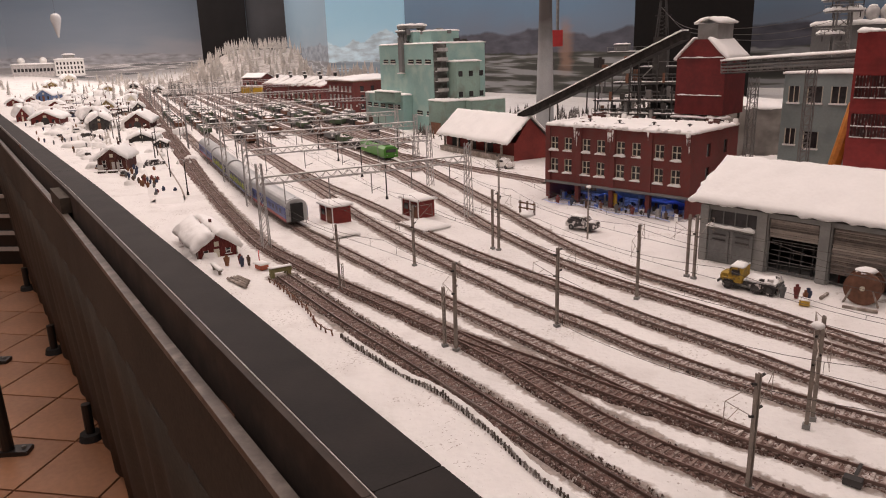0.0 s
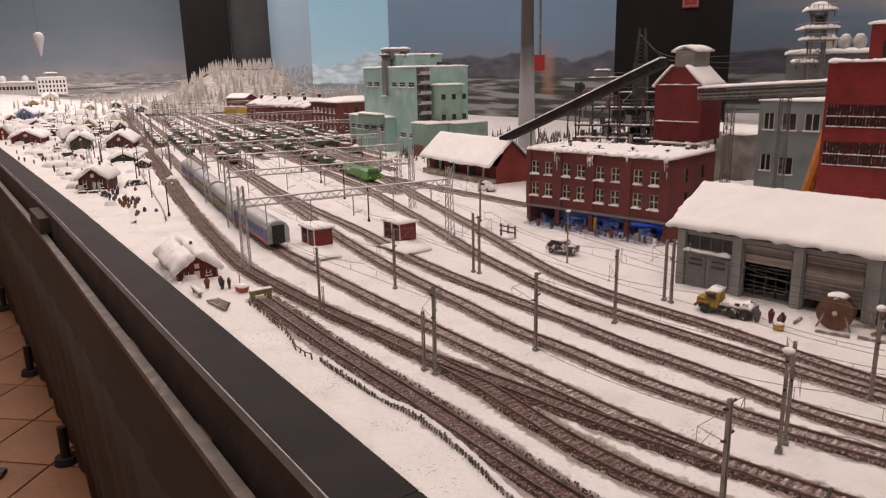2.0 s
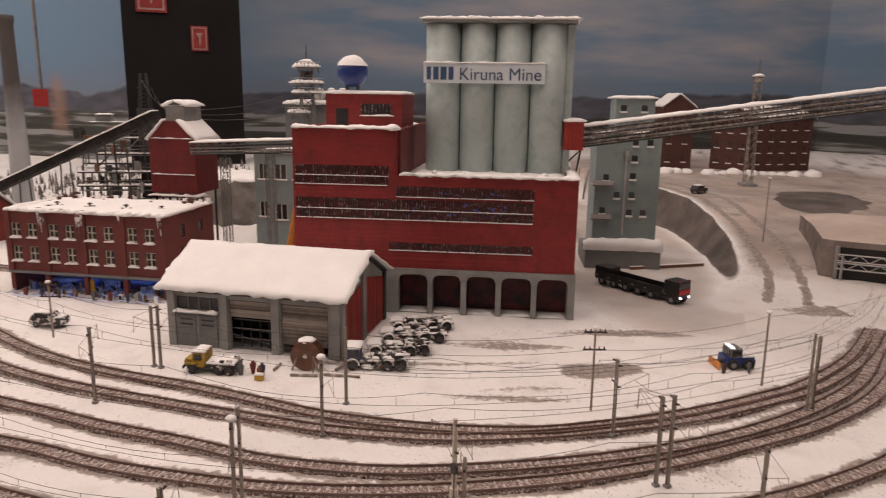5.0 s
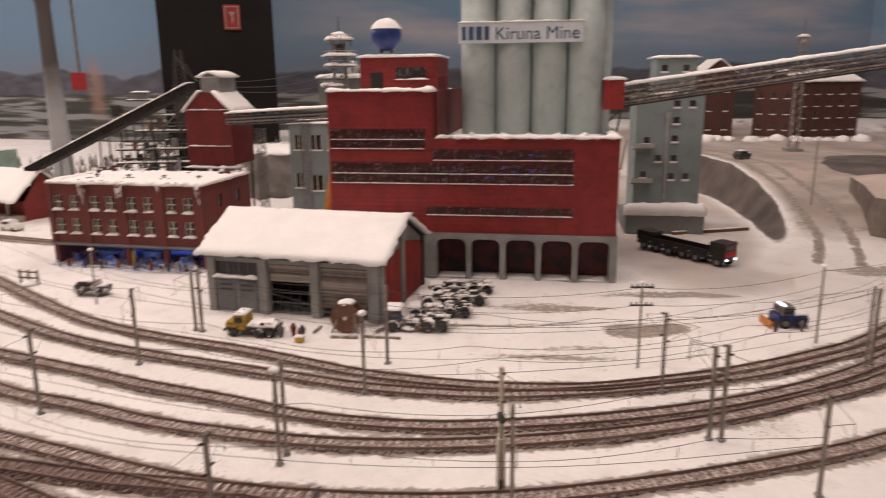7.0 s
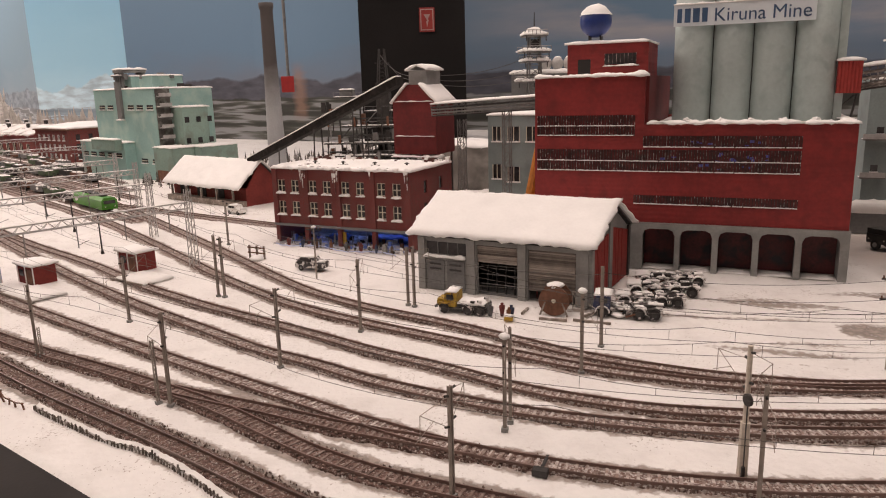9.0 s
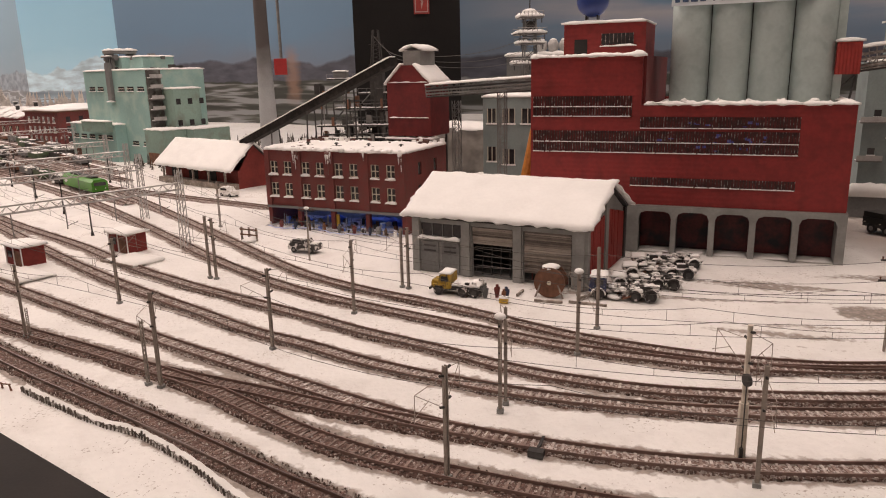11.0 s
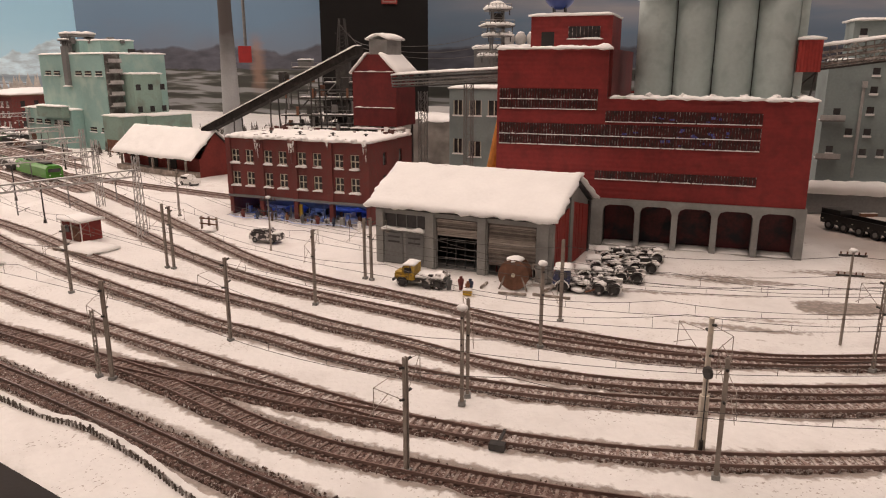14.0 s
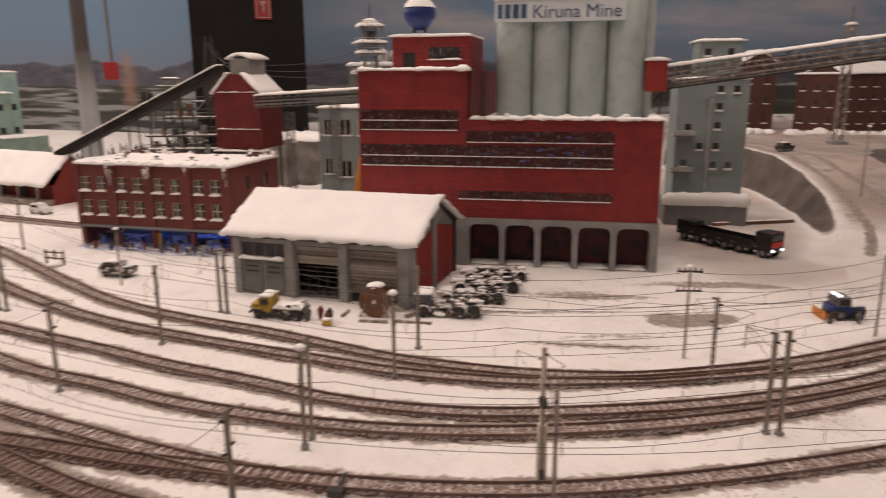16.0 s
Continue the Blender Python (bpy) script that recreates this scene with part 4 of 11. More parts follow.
LINES = {
    "T1": [(-0.442, 0.714), (-0.318, 0.603), (-0.246, 0.543), (-0.187, 0.494), (-0.137, 0.451), (-0.094, 0.413), (-0.058, 0.383), (0.0, 0.338), (0.08, 0.295), (0.18, 0.25)],
    "T2": [(-4.60, 5.70), (-3.5, 4.39), (-2.50, 3.19), (-1.549, 2.039), (-0.98, 1.347), (-0.72, 1.042), (-0.572, 0.876), (-0.510, 0.815), (-0.431, 0.752), (-0.370, 0.704), (-0.283, 0.642), (-0.200, 0.580), (-0.150, 0.539), (-0.102, 0.492), (-0.065, 0.456), (-0.020, 0.422), (0.022, 0.398), (0.08, 0.368), (0.15, 0.338), (0.25, 0.308), (0.4, 0.285)],
    "T2B": [(-0.200, 0.582), (-0.156, 0.556), (-0.105, 0.527), (-0.046, 0.491), (0.010, 0.463), (0.050, 0.442), (0.087, 0.424)],
    "T3": [(-4.50, 5.72), (-2.40, 3.14), (-1.271, 1.782), (-0.957, 1.413), (-0.651, 1.058), (-0.500, 0.905), (-0.428, 0.838), (-0.331, 0.752), (-0.216, 0.653), (-0.125, 0.577), (-0.074, 0.535), (-0.028, 0.497), (0.013, 0.466), (0.050, 0.442), (0.087, 0.423), (0.150, 0.397), (0.220, 0.377), (0.300, 0.365), (0.377, 0.359), (0.450, 0.357), (0.520, 0.360), (0.62, 0.376), (0.75, 0.418), (0.9, 0.49)],
    "T4": far_run(-0.70, 1.30, 4.2) + [(-0.70, 1.30), (-0.499, 1.057), (-0.411, 0.953), (-0.300, 0.832), (-0.205, 0.737), (-0.142, 0.672), (-0.080, 0.624), (-0.030, 0.580), (0.030, 0.538), (0.100, 0.497), (0.177, 0.466), (0.255, 0.446), (0.340, 0.433), (0.432, 0.429), (0.522, 0.435), (0.610, 0.446), (0.72, 0.48), (0.85, 0.55)],
    "T5": far_run(-0.78, 1.42, 4.0) + [(-0.78, 1.42), (-0.615, 1.239), (-0.465, 1.085), (-0.334, 0.933), (-0.238, 0.838), (-0.161, 0.769), (-0.092, 0.709), (-0.032, 0.654), (0.040, 0.596), (0.105, 0.540), (0.185, 0.496), (0.267, 0.472), (0.360, 0.456), (0.453, 0.451), (0.547, 0.458), (0.64, 0.478), (0.74, 0.515), (0.86, 0.59)],
    "T6": far_run(-0.60, 1.48, 3.9) + [(-0.60, 1.48), (-0.443, 1.264), (-0.318, 1.080), (-0.250, 0.978), (-0.163, 0.862), (-0.103, 0.795), (-0.038, 0.737), (0.030, 0.683), (0.095, 0.632), (0.164, 0.580), (0.249, 0.536), (0.320, 0.515), (0.387, 0.503), (0.494, 0.494), (0.602, 0.503), (0.684, 0.518), (0.80, 0.565), (0.92, 0.64)],
    "T7": far_run(-0.80, 1.92, 3.4) + [(-0.80, 1.92), (-0.651, 1.700), (-0.340, 1.231), (-0.208, 1.022), (-0.120, 0.885), (-0.040, 0.797), (0.050, 0.722), (0.110, 0.665), (0.171, 0.608), (0.256, 0.554), (0.330, 0.523), (0.387, 0.5115), (0.494, 0.5055), (0.602, 0.5145), (0.684, 0.530), (0.80, 0.577), (0.92, 0.652)],
    "T8": [(-1.15, 2.15), (-0.80, 1.80), (-0.557, 1.605), (-0.405, 1.479), (-0.300, 1.398), (-0.219, 1.338)],
}
for k, off in enumerate((0.225, 0.345, 0.415, 0.53, 0.655, 0.70, 0.75, 0.80, 0.165, 0.285, 0.47, 0.595)):
    base = RIGHT * off
    near = (2.1, 2.0, 2.2, 1.42, 1.75, 1.9, 2.1, 2.4, 2.5, 2.6, 2.35, 2.2)[k]
    LINES["Y%d" % k] = [tuple(base + YARD * d) for d in (5.6, 4.6, 3.6, 2.9, near)]

NEAR_LINES = ("T1", "T2", "T2B", "T3", "T4", "T5", "T6", "T7", "T8")
GAUGE = 0.0140


WIDE = {"T1": 0.0114, "T2": 0.0102, "T2B": 0.0098}


def dip(y):
    """Near tracks lie cleared, a little below the snow's surface."""
    return -0.0024 * smooth(1.45, 1.2, y)



def build_track(key):
    line = spline(LINES[key], 0.0036 if key in NEAR_LINES else 0.015)
    near = key in NEAR_LINES
    root = thing("railway_track", "brown ballasted railway track with rusty rails in snow", "railway track", group="railway tracks", kind="structure")
    verts, faces = [], []
    k = len(line)
    rnd = random.Random(key)
    rows = []
    dark = key in ("T1", "T2", "T2B")
    wid = WIDE.get(key, 0.0077)
    profile = ((-1.18, -0.0012), (-1.0, 0.0018), (-0.6, 0.0030), (0.6, 0.0030), (1.0, 0.0018), (1.18, -0.0012))
    lean = {1: 0.93, -1: 1.28} if key == "T1" else {1: 1.0, -1: 1.0}
    for i, p in enumerate(line):
        d = (line[min(i + 1, k - 1)] - line[max(i - 1, 0)]).normalized()
        r = Vector((d.y, -d.x))
        g = ground_z(p.x, p.y) + (dip(p.y) if near else 0.0)
        for off, z in profile:
            j = (rnd.uniform(-0.0016, 0.0016) + 0.0022 * noise.noise((p.x * 30, p.y * 30, off))) if abs(off) > 0.9 else 0
            q = p + r * (off * lean[1 if off > 0 else -1] * wid * (1 + 0.68 * smooth(0.80, 1.35, p.y)) + j)
            verts.append((q.x, q.y, g + z + rnd.uniform(-0.0003, 0.0003)))
    n = len(profile)
    for i in range(k - 1):
        for c in range(n - 1):
            a = i * n + c
            faces.append((a, a + 1, a + n + 1, a + n))
    raw("ballast", verts, faces, BALLAST_DARK if dark else BALLAST, root, "brown ballast with snow between the stones")
    for side in (-1, 1):
        verts, faces = [], []
        c = side * GAUGE / 2
        for (oa, za), (ob, zb) in zip(((-0.00042, 0.0030), (-0.00042, 0.0054), (0.00042, 0.0054), (0.00042, 0.0030)), ((-0.00042, 0.0054), (0.00042, 0.0054), (0.00042, 0.0030), (-0.00042, 0.0030))):
            strip(line, c + oa, za, c + ob, zb, verts, faces, (lambda p: dip(p.y)) if near else None)
        raw("rail", verts, faces, RAIL_BRIGHT if key == "T1" else RAIL, root)
    return root, line


TRACKS = {key: build_track(key) for key in LINES}


def stones(key, root):
    """Loose ballast stones and crumbs of snow along the shoulders and between the rails."""
    rnd = random.Random(key + "g")
    dark = key in ("T1", "T2", "T2B")
    wid = WIDE.get(key, 0.0077)
    verts, faces = [], []
    line = [p for p in spline(LINES[key], 0.003) if p.y < 1.25]
    k = len(line)
    for i, p in enumerate(line):
        d = (line[min(i + 1, k - 1)] - line[max(i - 1, 0)]).normalized()
        r = Vector((d.y, -d.x))
        near = p.y < 0.8
        for c in range((24 if key == "T1" else 9 if near else 4) if dark else (4 if near else 2)):
            side = rnd.choice((-1, 1))
            off = side * wid * rnd.choice((rnd.uniform(0.98, 1.30 if dark else 1.10), rnd.uniform(0.85, 1.12 if dark else 1.04), rnd.uniform(0.05, 0.9)))
            if key == "T1":
                off *= 0.93 if off > 0 else 1.10
            q = p + r * off + d * rnd.uniform(-0.0015, 0.0015)
            s = rnd.uniform(0.0004, 0.0011) * (1.15 if dark else 1.0)
            z = ground_z(q.x, q.y) + dip(q.y) + (0.0026 if abs(off) < wid * 0.75 else 0.0012 if abs(off) < wid else 0.0004 + 0.7 * (abs(off) - wid))
            b, a0 = len(verts), rnd.uniform(0, 6.3)
            for t in range(3):
                a = a0 + 2.1 * t
                verts.append((q.x + s * math.cos(a), q.y + s * math.sin(a), z - 0.0003))
            verts.append((q.x + rnd.uniform(-0.4, 0.4) * s, q.y + rnd.uniform(-0.4, 0.4) * s, z + s * rnd.uniform(0.9, 1.6)))
            faces += [(b, b + 1, b + 3), (b + 1, b + 2, b + 3), (b + 2, b, b + 3)]
    if verts:
        tagged(raw("ballast_stones", verts, faces, STONES, root), kind="stuff")


for key in NEAR_LINES:
    stones(key, TRACKS[key][0])

# grit carried into the snow beside the rails
ground_ob = bpy.data.objects["ground"]
from mathutils import kdtree
near_rails = [(p, WIDE.get(key, 0.0079) * 1.14) for key in NEAR_LINES for p in TRACKS[key][1]]
tree = kdtree.KDTree(len(near_rails))
for i, (p, half) in enumerate(near_rails):
    tree.insert((p.x, p.y, 0), i)
tree.balance()
worn_values = ground_ob.data.attributes["worn"].data
for i, v in enumerate(ground_ob.data.vertices):
    co, k, d = tree.find((v.co.x, v.co.y, 0))
    if d < 0.06:
        half = near_rails[k][1] + 0.0011 * noise.noise((v.co.x * 90, v.co.y * 90, 6))
        grit = 0.5 + 0.5 * noise.noise((v.co.x * 34, v.co.y * 34, 11))
        worn_values[i].value = max(worn_values[i].value, (0.46 + 0.26 * grit) * smooth(half + 0.012, half, d) + (0.04 + 0.22 * grit) * smooth(0.055, 0.015, d))
        v.co.z += 1.7 * dip(v.co.y) * smooth(half + 0.0010, half - 0.0040, d)


# ---- buildings ----
def stand(x, y, angle, z=None):
    return pose(x, y, ground_z(x, y) if z is None else z, 0, 0, angle)


def wall_with_holes(bm, w, h, holes, y0, y1, z0=0.0, x0=0.0):
    """One connected wall slab in x and z with rectangular openings (x0, x1, z0, z1) through it."""
    xs = sorted({x0, x0 + w, *(v for q in holes for v in q[:2])})
    zs = sorted({z0, z0 + h, *(v for q in holes for v in q[2:])})
    made = {}

    def corner(i, j, y):
        if (i, j, y) not in made:
            made[(i, j, y)] = bm.verts.new((xs[i], y, zs[j]))
        return made[(i, j, y)]

    def solid(i, j):
        if not (0 <= i < len(xs) - 1 and 0 <= j < len(zs) - 1):
            return False
        cx, cz = (xs[i] + xs[i + 1]) / 2, (zs[j] + zs[j + 1]) / 2
        return not any(q[0] < cx < q[1] and q[2] < cz < q[3] for q in holes)

    for i in range(len(xs) - 1):
        for j in range(len(zs) - 1):
            if not solid(i, j):
                continue
            ring = [(i, j), (i + 1, j), (i + 1, j + 1), (i, j + 1)]
            bm.faces.new([corner(*q, y0) for q in ring])
            bm.faces.new([corner(*q, y1) for q in ring[::-1]])
            for (a, b), (di, dj) in zip(zip(ring, ring[1:] + ring[:1]), ((0, -1), (1, 0), (0, 1), (-1, 0))):
                if not solid(i + di, j + dj):
                    bm.faces.new((corner(*b, y0), corner(*a, y0), corner(*a, y1), corner(*b, y1)))


def bars_window(parent, x0, x1, z0, z1, y, cols, rows, frame=CREAM, bar=0.0009, sill=True, sill_y=0.004):
    win = part("window", boxes((x0, x1, y + 0.0015, y + 0.003, z0, z1)), GLASS, parent, "dark window pane")
    bm = bmesh.new()
    for i in range(cols + 1):
        c = x0 + (x1 - x0) * i / cols
        box(bm, c - bar / 2, c + bar / 2, y, y + 0.0014, z0, z1)
    for j in range(rows + 1):
        c = z0 + (z1 - z0) * j / rows
        box(bm, x0 - bar / 2, x1 + bar / 2, y - 0.0002, y + 0.0012, c - bar / 2, c + bar / 2)
    part("window_frame", bm, frame, win)
    if sill:
        bm = bmesh.new()
        snow_sheet(bm, (x0 - 0.0015, y - sill_y, z0 - 0.003), (x1 - x0 + 0.003, 0, 0), (0, sill_y + 0.001, 0), 9, 4, 0.0034, x0 * 99 + z0 * 57, 0.002, 0.0022)
        part("sill_snow", bm, ROOF_SNOW, win, "white snow", smooth=True)
    return win


def gable_roof(parent, x0, x1, y0, y1, ze, zr, thick=0.006, over=0.004, seed=0.0, name="snow_roof"):
    """Two slopes of snow on a roof with its ridge along x."""
    ym = (y0 + y1) / 2
    rise = Vector((0, ym - y0, zr - ze))
    out = rise.normalized() * over
    nx = max(6, int((x1 - x0) / 0.005))
    bm = bmesh.new()
    snow_sheet(bm, Vector((x0 - over, y0, ze)) - out, (x1 - x0 + 2 * over, 0, 0), rise + out, nx, 14, thick, seed, 0.0034, 0.0009)
    back = Vector((0, y1 - ym, ze - zr))
    snow_sheet(bm, Vector((x0 - over, ym, zr)), (x1 - x0 + 2 * over, 0, 0), back + back.normalized() * over, nx, 8, thick, seed + 5, 0.003, 0.0012)
    part(name, bm, ROOF_SNOW, parent, "thick white snow", smooth=True)
    bm = bmesh.new()
    prism_x(bm, [(y0 - 0.003, ze - 0.0035), (ym, zr - 0.0015), (y1 + 0.003, ze - 0.0035), (y1 + 0.003, ze - 0.006), (ym, zr - 0.004), (y0 - 0.003, ze - 0.006)], x0 - 0.003, x1 + 0.003)
    part("roof", bm, STEEL_DARK, parent)


GRATING = surface("dull_red_grey_bars", (0.060, 0.030, 0.028), 0.7, 0, 0.35, 90, 0.1, 300, (0.40, 0.35, 0.33), 0.575, 0.06, True)
WINE_GLASS = surface("wine_dark_glass", (0.120, 0.020, 0.021), 0.4, 0, 0.5, 40, 0.0, 200, (0.045, 0.018, 0.02), 0.56, 0.1)


def mine_building():
    root = thing("mine_building", "large dark red mine works with grey silos and snowy roofs", "factory", stand(0.1975, 0.984, -26.4))
    W, D, Z0, Z1, Z2 = 0.392, 0.29, 0.064, 0.193, 0.255
    # window bands: x0, x1, z0, z1
    bands = [(0.004, 0.134, 0.178, 0.205), (0.004, 0.333, 0.131, 0.160), (0.146, 0.333, 0.163, 0.178), (0.136, 0.333, 0.088, 0.100)]
    bm = bmesh.new()
    wall_with_holes(bm, 0.146, Z2 - Z0, [b for b in bands if b[0] < 0.14 and b[1] < 0.14] + [(0.004, 0.146, 0.131, 0.160), (0.136, 0.146, 0.088, 0.100)], 0, 0.008, Z0)
    part("wall", bm, SHEET_RED, root, "dark red ribbed sheet cladding")
    bm = bmesh.new()
    wall_with_holes(bm, W - 0.146, Z1 - Z0, [(0.146, 0.333, 0.131, 0.160), (0.146, 0.333, 0.163, 0.178), (0.146, 0.333, 0.088, 0.100)], 0, 0.008, Z0, 0.146)
    part("wall", bm, SHEET_RED, root)
    part("side_wall", boxes((W - 0.006, W, 0.0082, D, Z0, Z1)), SHEET_RED, root)
    part("side_wall", boxes((0, 0.006, 0.0082, D, Z0, Z2)), SHEET_RED, root)
    part("rear_wall", boxes((0.0062, W - 0.0062, D - 0.006, D, Z0, Z1)), SHEET_RED, root)
    # turned-away side: darker red than the front, its shade put into the colour
    part("upper_side_wall", boxes((0.144, 0.150, 0.0082, D, Z1 - 0.01, Z2), (0.0062, 0.1438, D - 0.006, D, Z1 + 0.0005, Z2)), SHEET_RED_DARK, root, "red side wall with its shade put into the colour")
    part("flat_roof", boxes((0.1505, W - 0.0062, 0.0082, D - 0.0062, Z1 - 0.012, Z1 - 0.006), (0.0062, 0.1435, 0.0082, D - 0.0062, Z2 - 0.012, Z2 - 0.006)), CONCRETE_DARK, root)
    part("floor_slab", boxes((0.0062, W - 0.0062, 0.02, D - 0.0062, 0.105, 0.110), (0.0062, W - 0.0062, 0.0082, D - 0.0062, Z0, Z0 + 0.004)), DARK, root)
    # darker red again, standing for the shade indoors
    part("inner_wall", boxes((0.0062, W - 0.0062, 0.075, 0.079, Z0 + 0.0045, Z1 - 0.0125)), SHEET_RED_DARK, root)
    # bars of the window bands, with lines of snow on their rails
    for x0, x1, z0, z1 in bands:
        win = part("window_band", boxes((x0, x1, 0.0016, 0.0026, z0, z1)), WINE_GLASS, root, "dark glazed window band behind many thin bars")
        bm = bmesh.new()
        n = int((x1 - x0) / 0.0036)
        for i in range(n + 1):
            c = x0 + (x1 - x0) * i / n
            box(bm, c - 0.00035, c + 0.00035, -0.0012, 0.0002, z0, z1)
        tagged(part("grating", bm, GRATING, win), kind="stuff")
        bm = bmesh.new()
        rails = [z0 + 0.0005] + ([z0 + (z1 - z0) * 0.48] if z1 - z0 > 0.02 else [])
        for zr in rails:
            i, c = 0, x0
            while c < x1 - 0.001:
                step = min(0.0034, x1 - c)
                h = 0.0007 + 0.0008 * abs(noise.noise((c * 700, zr * 50, 1)))
                box(bm, c, c + step * (0.97 if noise.noise((c * 300, zr, 4)) > -0.3 else 0.5), -0.0026, -0.0012, zr, zr + h * 1.25)
                c += step
        tagged(part("rail_snow", bm, ROOF_SNOW, win), "thin white snow line", kind="stuff")
    # machinery glow behind the band
    blue_glow = glowing("blue_glow", (0.085, 0.08, 0.30), 0.13)
    rnd = random.Random(61)
    for k in range(26):
        x, z = rnd.gauss(0.252, 0.032), (rnd.choice((0.137, 0.146, 0.151)) if k % 4 else 0.167) + rnd.uniform(-0.002, 0.003)
        w, h = rnd.uniform(0.0016, 0.0062), rnd.uniform(0.0010, 0.0036)
        if not 0.150 < x < 0.325:
            continue
        part("blue_lamp", boxes((x, x + w, 0.0008, 0.0014, z, z + h)), blue_glow, root, "dim blue lamp in the window band")
    # ground floor with five round-cornered gates
    gates = [(0.1490, 0.1905), (0.1970, 0.2370), (0.2445, 0.2855), (0.2930, 0.3345), (0.3420, 0.3840)]
    bm = bmesh.new()
    holes = [(a, b, 0.0, 0.056) for a, b in gates] + [(0.012, 0.05, 0, 0.05), (0.07, 0.12, 0, 0.05)]
    wall_with_holes(bm, W + 0.002, Z0 - 0.0005, holes, -0.004, 0.010, 0.0)
    for a, b, _, h in holes[:5]:
        for sx, c in ((1, a), (-1, b)):
            bmv = [bm.verts.new((c, y, h)) for y in (-0.004, 0.010)] + [bm.verts.new((c + sx * 0.009, y, h)) for y in (-0.004, 0.010)] + [bm.verts.new((c, y, h - 0.009)) for y in (-0.004, 0.010)]
            mid = [bm.verts.new((c + sx * 0.0026, y, h - 0.0026)) for y in (-0.004, 0.010)]
            bm.faces.new((bmv[0], bmv[2], mid[0], bmv[4]))
            bm.faces.new((bmv[1], bmv[5], mid[1], bmv[3]))
            bm.faces.new((bmv[2], bmv[3], mid[1], mid[0]))
            bm.faces.new((mid[0], mid[1], bmv[5], bmv[4]))
    part("gate_wall", bm, CONCRETE, root, "grey concrete ground floor wall")
    part("gate_side_wall", boxes((W - 0.008, W + 0.002, 0.0102, D, 0, Z0 - 0.0005)), CONCRETE, root)
    part("gate_side_wall", boxes((0, 0.008, 0.0102, D, 0, Z0 - 0.0005)), CONCRETE, root)
    for a, b in gates:
        part("gate", boxes((a - 0.002, b + 0.002, 0.0305, 0.034, 0, 0.058)), WINE, root, "dark red roller gate")
        # black jambs: the recess shade put into the colour
        for x0 in (a - 0.003, b + 0.0005):
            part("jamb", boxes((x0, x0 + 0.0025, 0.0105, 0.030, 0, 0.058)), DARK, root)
        snow_on(root, a + 0.001, b - 0.001, 0.0, 0.0295, 0.0005, 0.0015, "gate_snow", a * 40, 0.001)
    # snow on parapets
    snow_on(root, 0.150, W + 0.002, -0.004, 0.010, Z1, 0.0042, "parapet_snow", 1.0, 0.007, 0.0035, 0.0032)
    snow_on(root, -0.002, 0.148, -0.004, 0.010, Z2, 0.0042, "parapet_snow", 2.0, 0.007, 0.0035, 0.0032)
    snow_on(root, W - 0.012, W + 0.002, 0.0105, D, Z1, 0.004, "parapet_snow", 3.0)
    snow_on(root, 0.152, W - 0.013, 0.012, D - 0.01, Z1 - 0.0055, 0.004, "roof_snow", 4.0, cell=0.014)
    snow_on(root, 0.008, 0.142, 0.012, D - 0.01, Z2 - 0.0055, 0.006, "roof_snow", 5.0, cell=0.014)
    for k in range(5):
        x = 0.20 + 0.037 * k + 0.01 * noise.noise((k * 3.1, 0, 0))
        bm = bmesh.new()
        bmesh.ops.create_icosphere(bm, subdivisions=3, radius=0.0038)
        for v in bm.verts:
            v.co = Vector((v.co.x * 1.4, v.co.y, v.co.z * 0.9)) * (1 + 0.9 * fbm(v.co.x * 300 + k, v.co.y * 300, v.co.z * 300)) + Vector((x, 0.004, Z1 + 0.004))
        part("snow_lump", bm, ROOF_SNOW, root, smooth=True)
    # penthouse
    pent = part("penthouse", boxes((0.0245, 0.138, 0.087, 0.093, Z2 - 0.004, 0.301), (0.1325, 0.138, 0.0932, 0.20, Z2 - 0.004, 0.301), (0.0245, 0.030, 0.0932, 0.20, Z2 - 0.004, 0.301), (0.0302, 0.1323, 0.194, 0.20, Z2 - 0.004, 0.301), (0.0302, 0.1323, 0.0932, 0.1938, 0.292, 0.296)), SHEET_RED, root, "dark red roof house")
    part("door", boxes((0.040, 0.058, 0.0855, 0.0868, Z2, 0.280)), DARK, pent)
    win = part("window", boxes((0.078, 0.122, 0.0858, 0.0868, 0.272, 0.287)), GLASS, pent)
    bm = bmesh.new()
    for i in range(9):
        box(bm, 0.078 + i * 0.0054, 0.0788 + i * 0.0054, 0.0846, 0.0856, 0.272, 0.287)
    part("window_frame", bm, GRATING, win)
    snow_on(root, 0.0225, 0.140, 0.084, 0.202, 0.3012, 0.0045, "roof_snow", 6.0)
    snow_on(root, 0.076, 0.126, 0.082, 0.0868, 0.2695, 0.002, "sill_snow", 6.5, 0.001)
    # water tank: a ball on a short stand
    tank = part("tank_stand", boxes((0.052, 0.054, 0.098, 0.112, 0.303, 0.316), (0.068, 0.070, 0.098, 0.112, 0.303, 0.316), (0.050, 0.072, 0.096, 0.114, 0.3145, 0.3165)), STEEL_DARK, root)
    bm = bmesh.new()
    bmesh.ops.create_uvsphere(bm, u_segments=32, v_segments=20, radius=0.0225)
    bmesh.ops.translate(bm, verts=bm.verts, vec=(0.061, 0.105, 0.333))
    part("ball_tank", bm, BLUE, tank, "round dark blue water tank", smooth=True)
    bm = bmesh.new()
    bmesh.ops.create_uvsphere(bm, u_segments=24, v_segments=16, radius=0.0238)
    for v in list(bm.verts):
        if v.co.z < 0.0085:
            v.co.z = 0.0085
            v.co.x *= 0.97
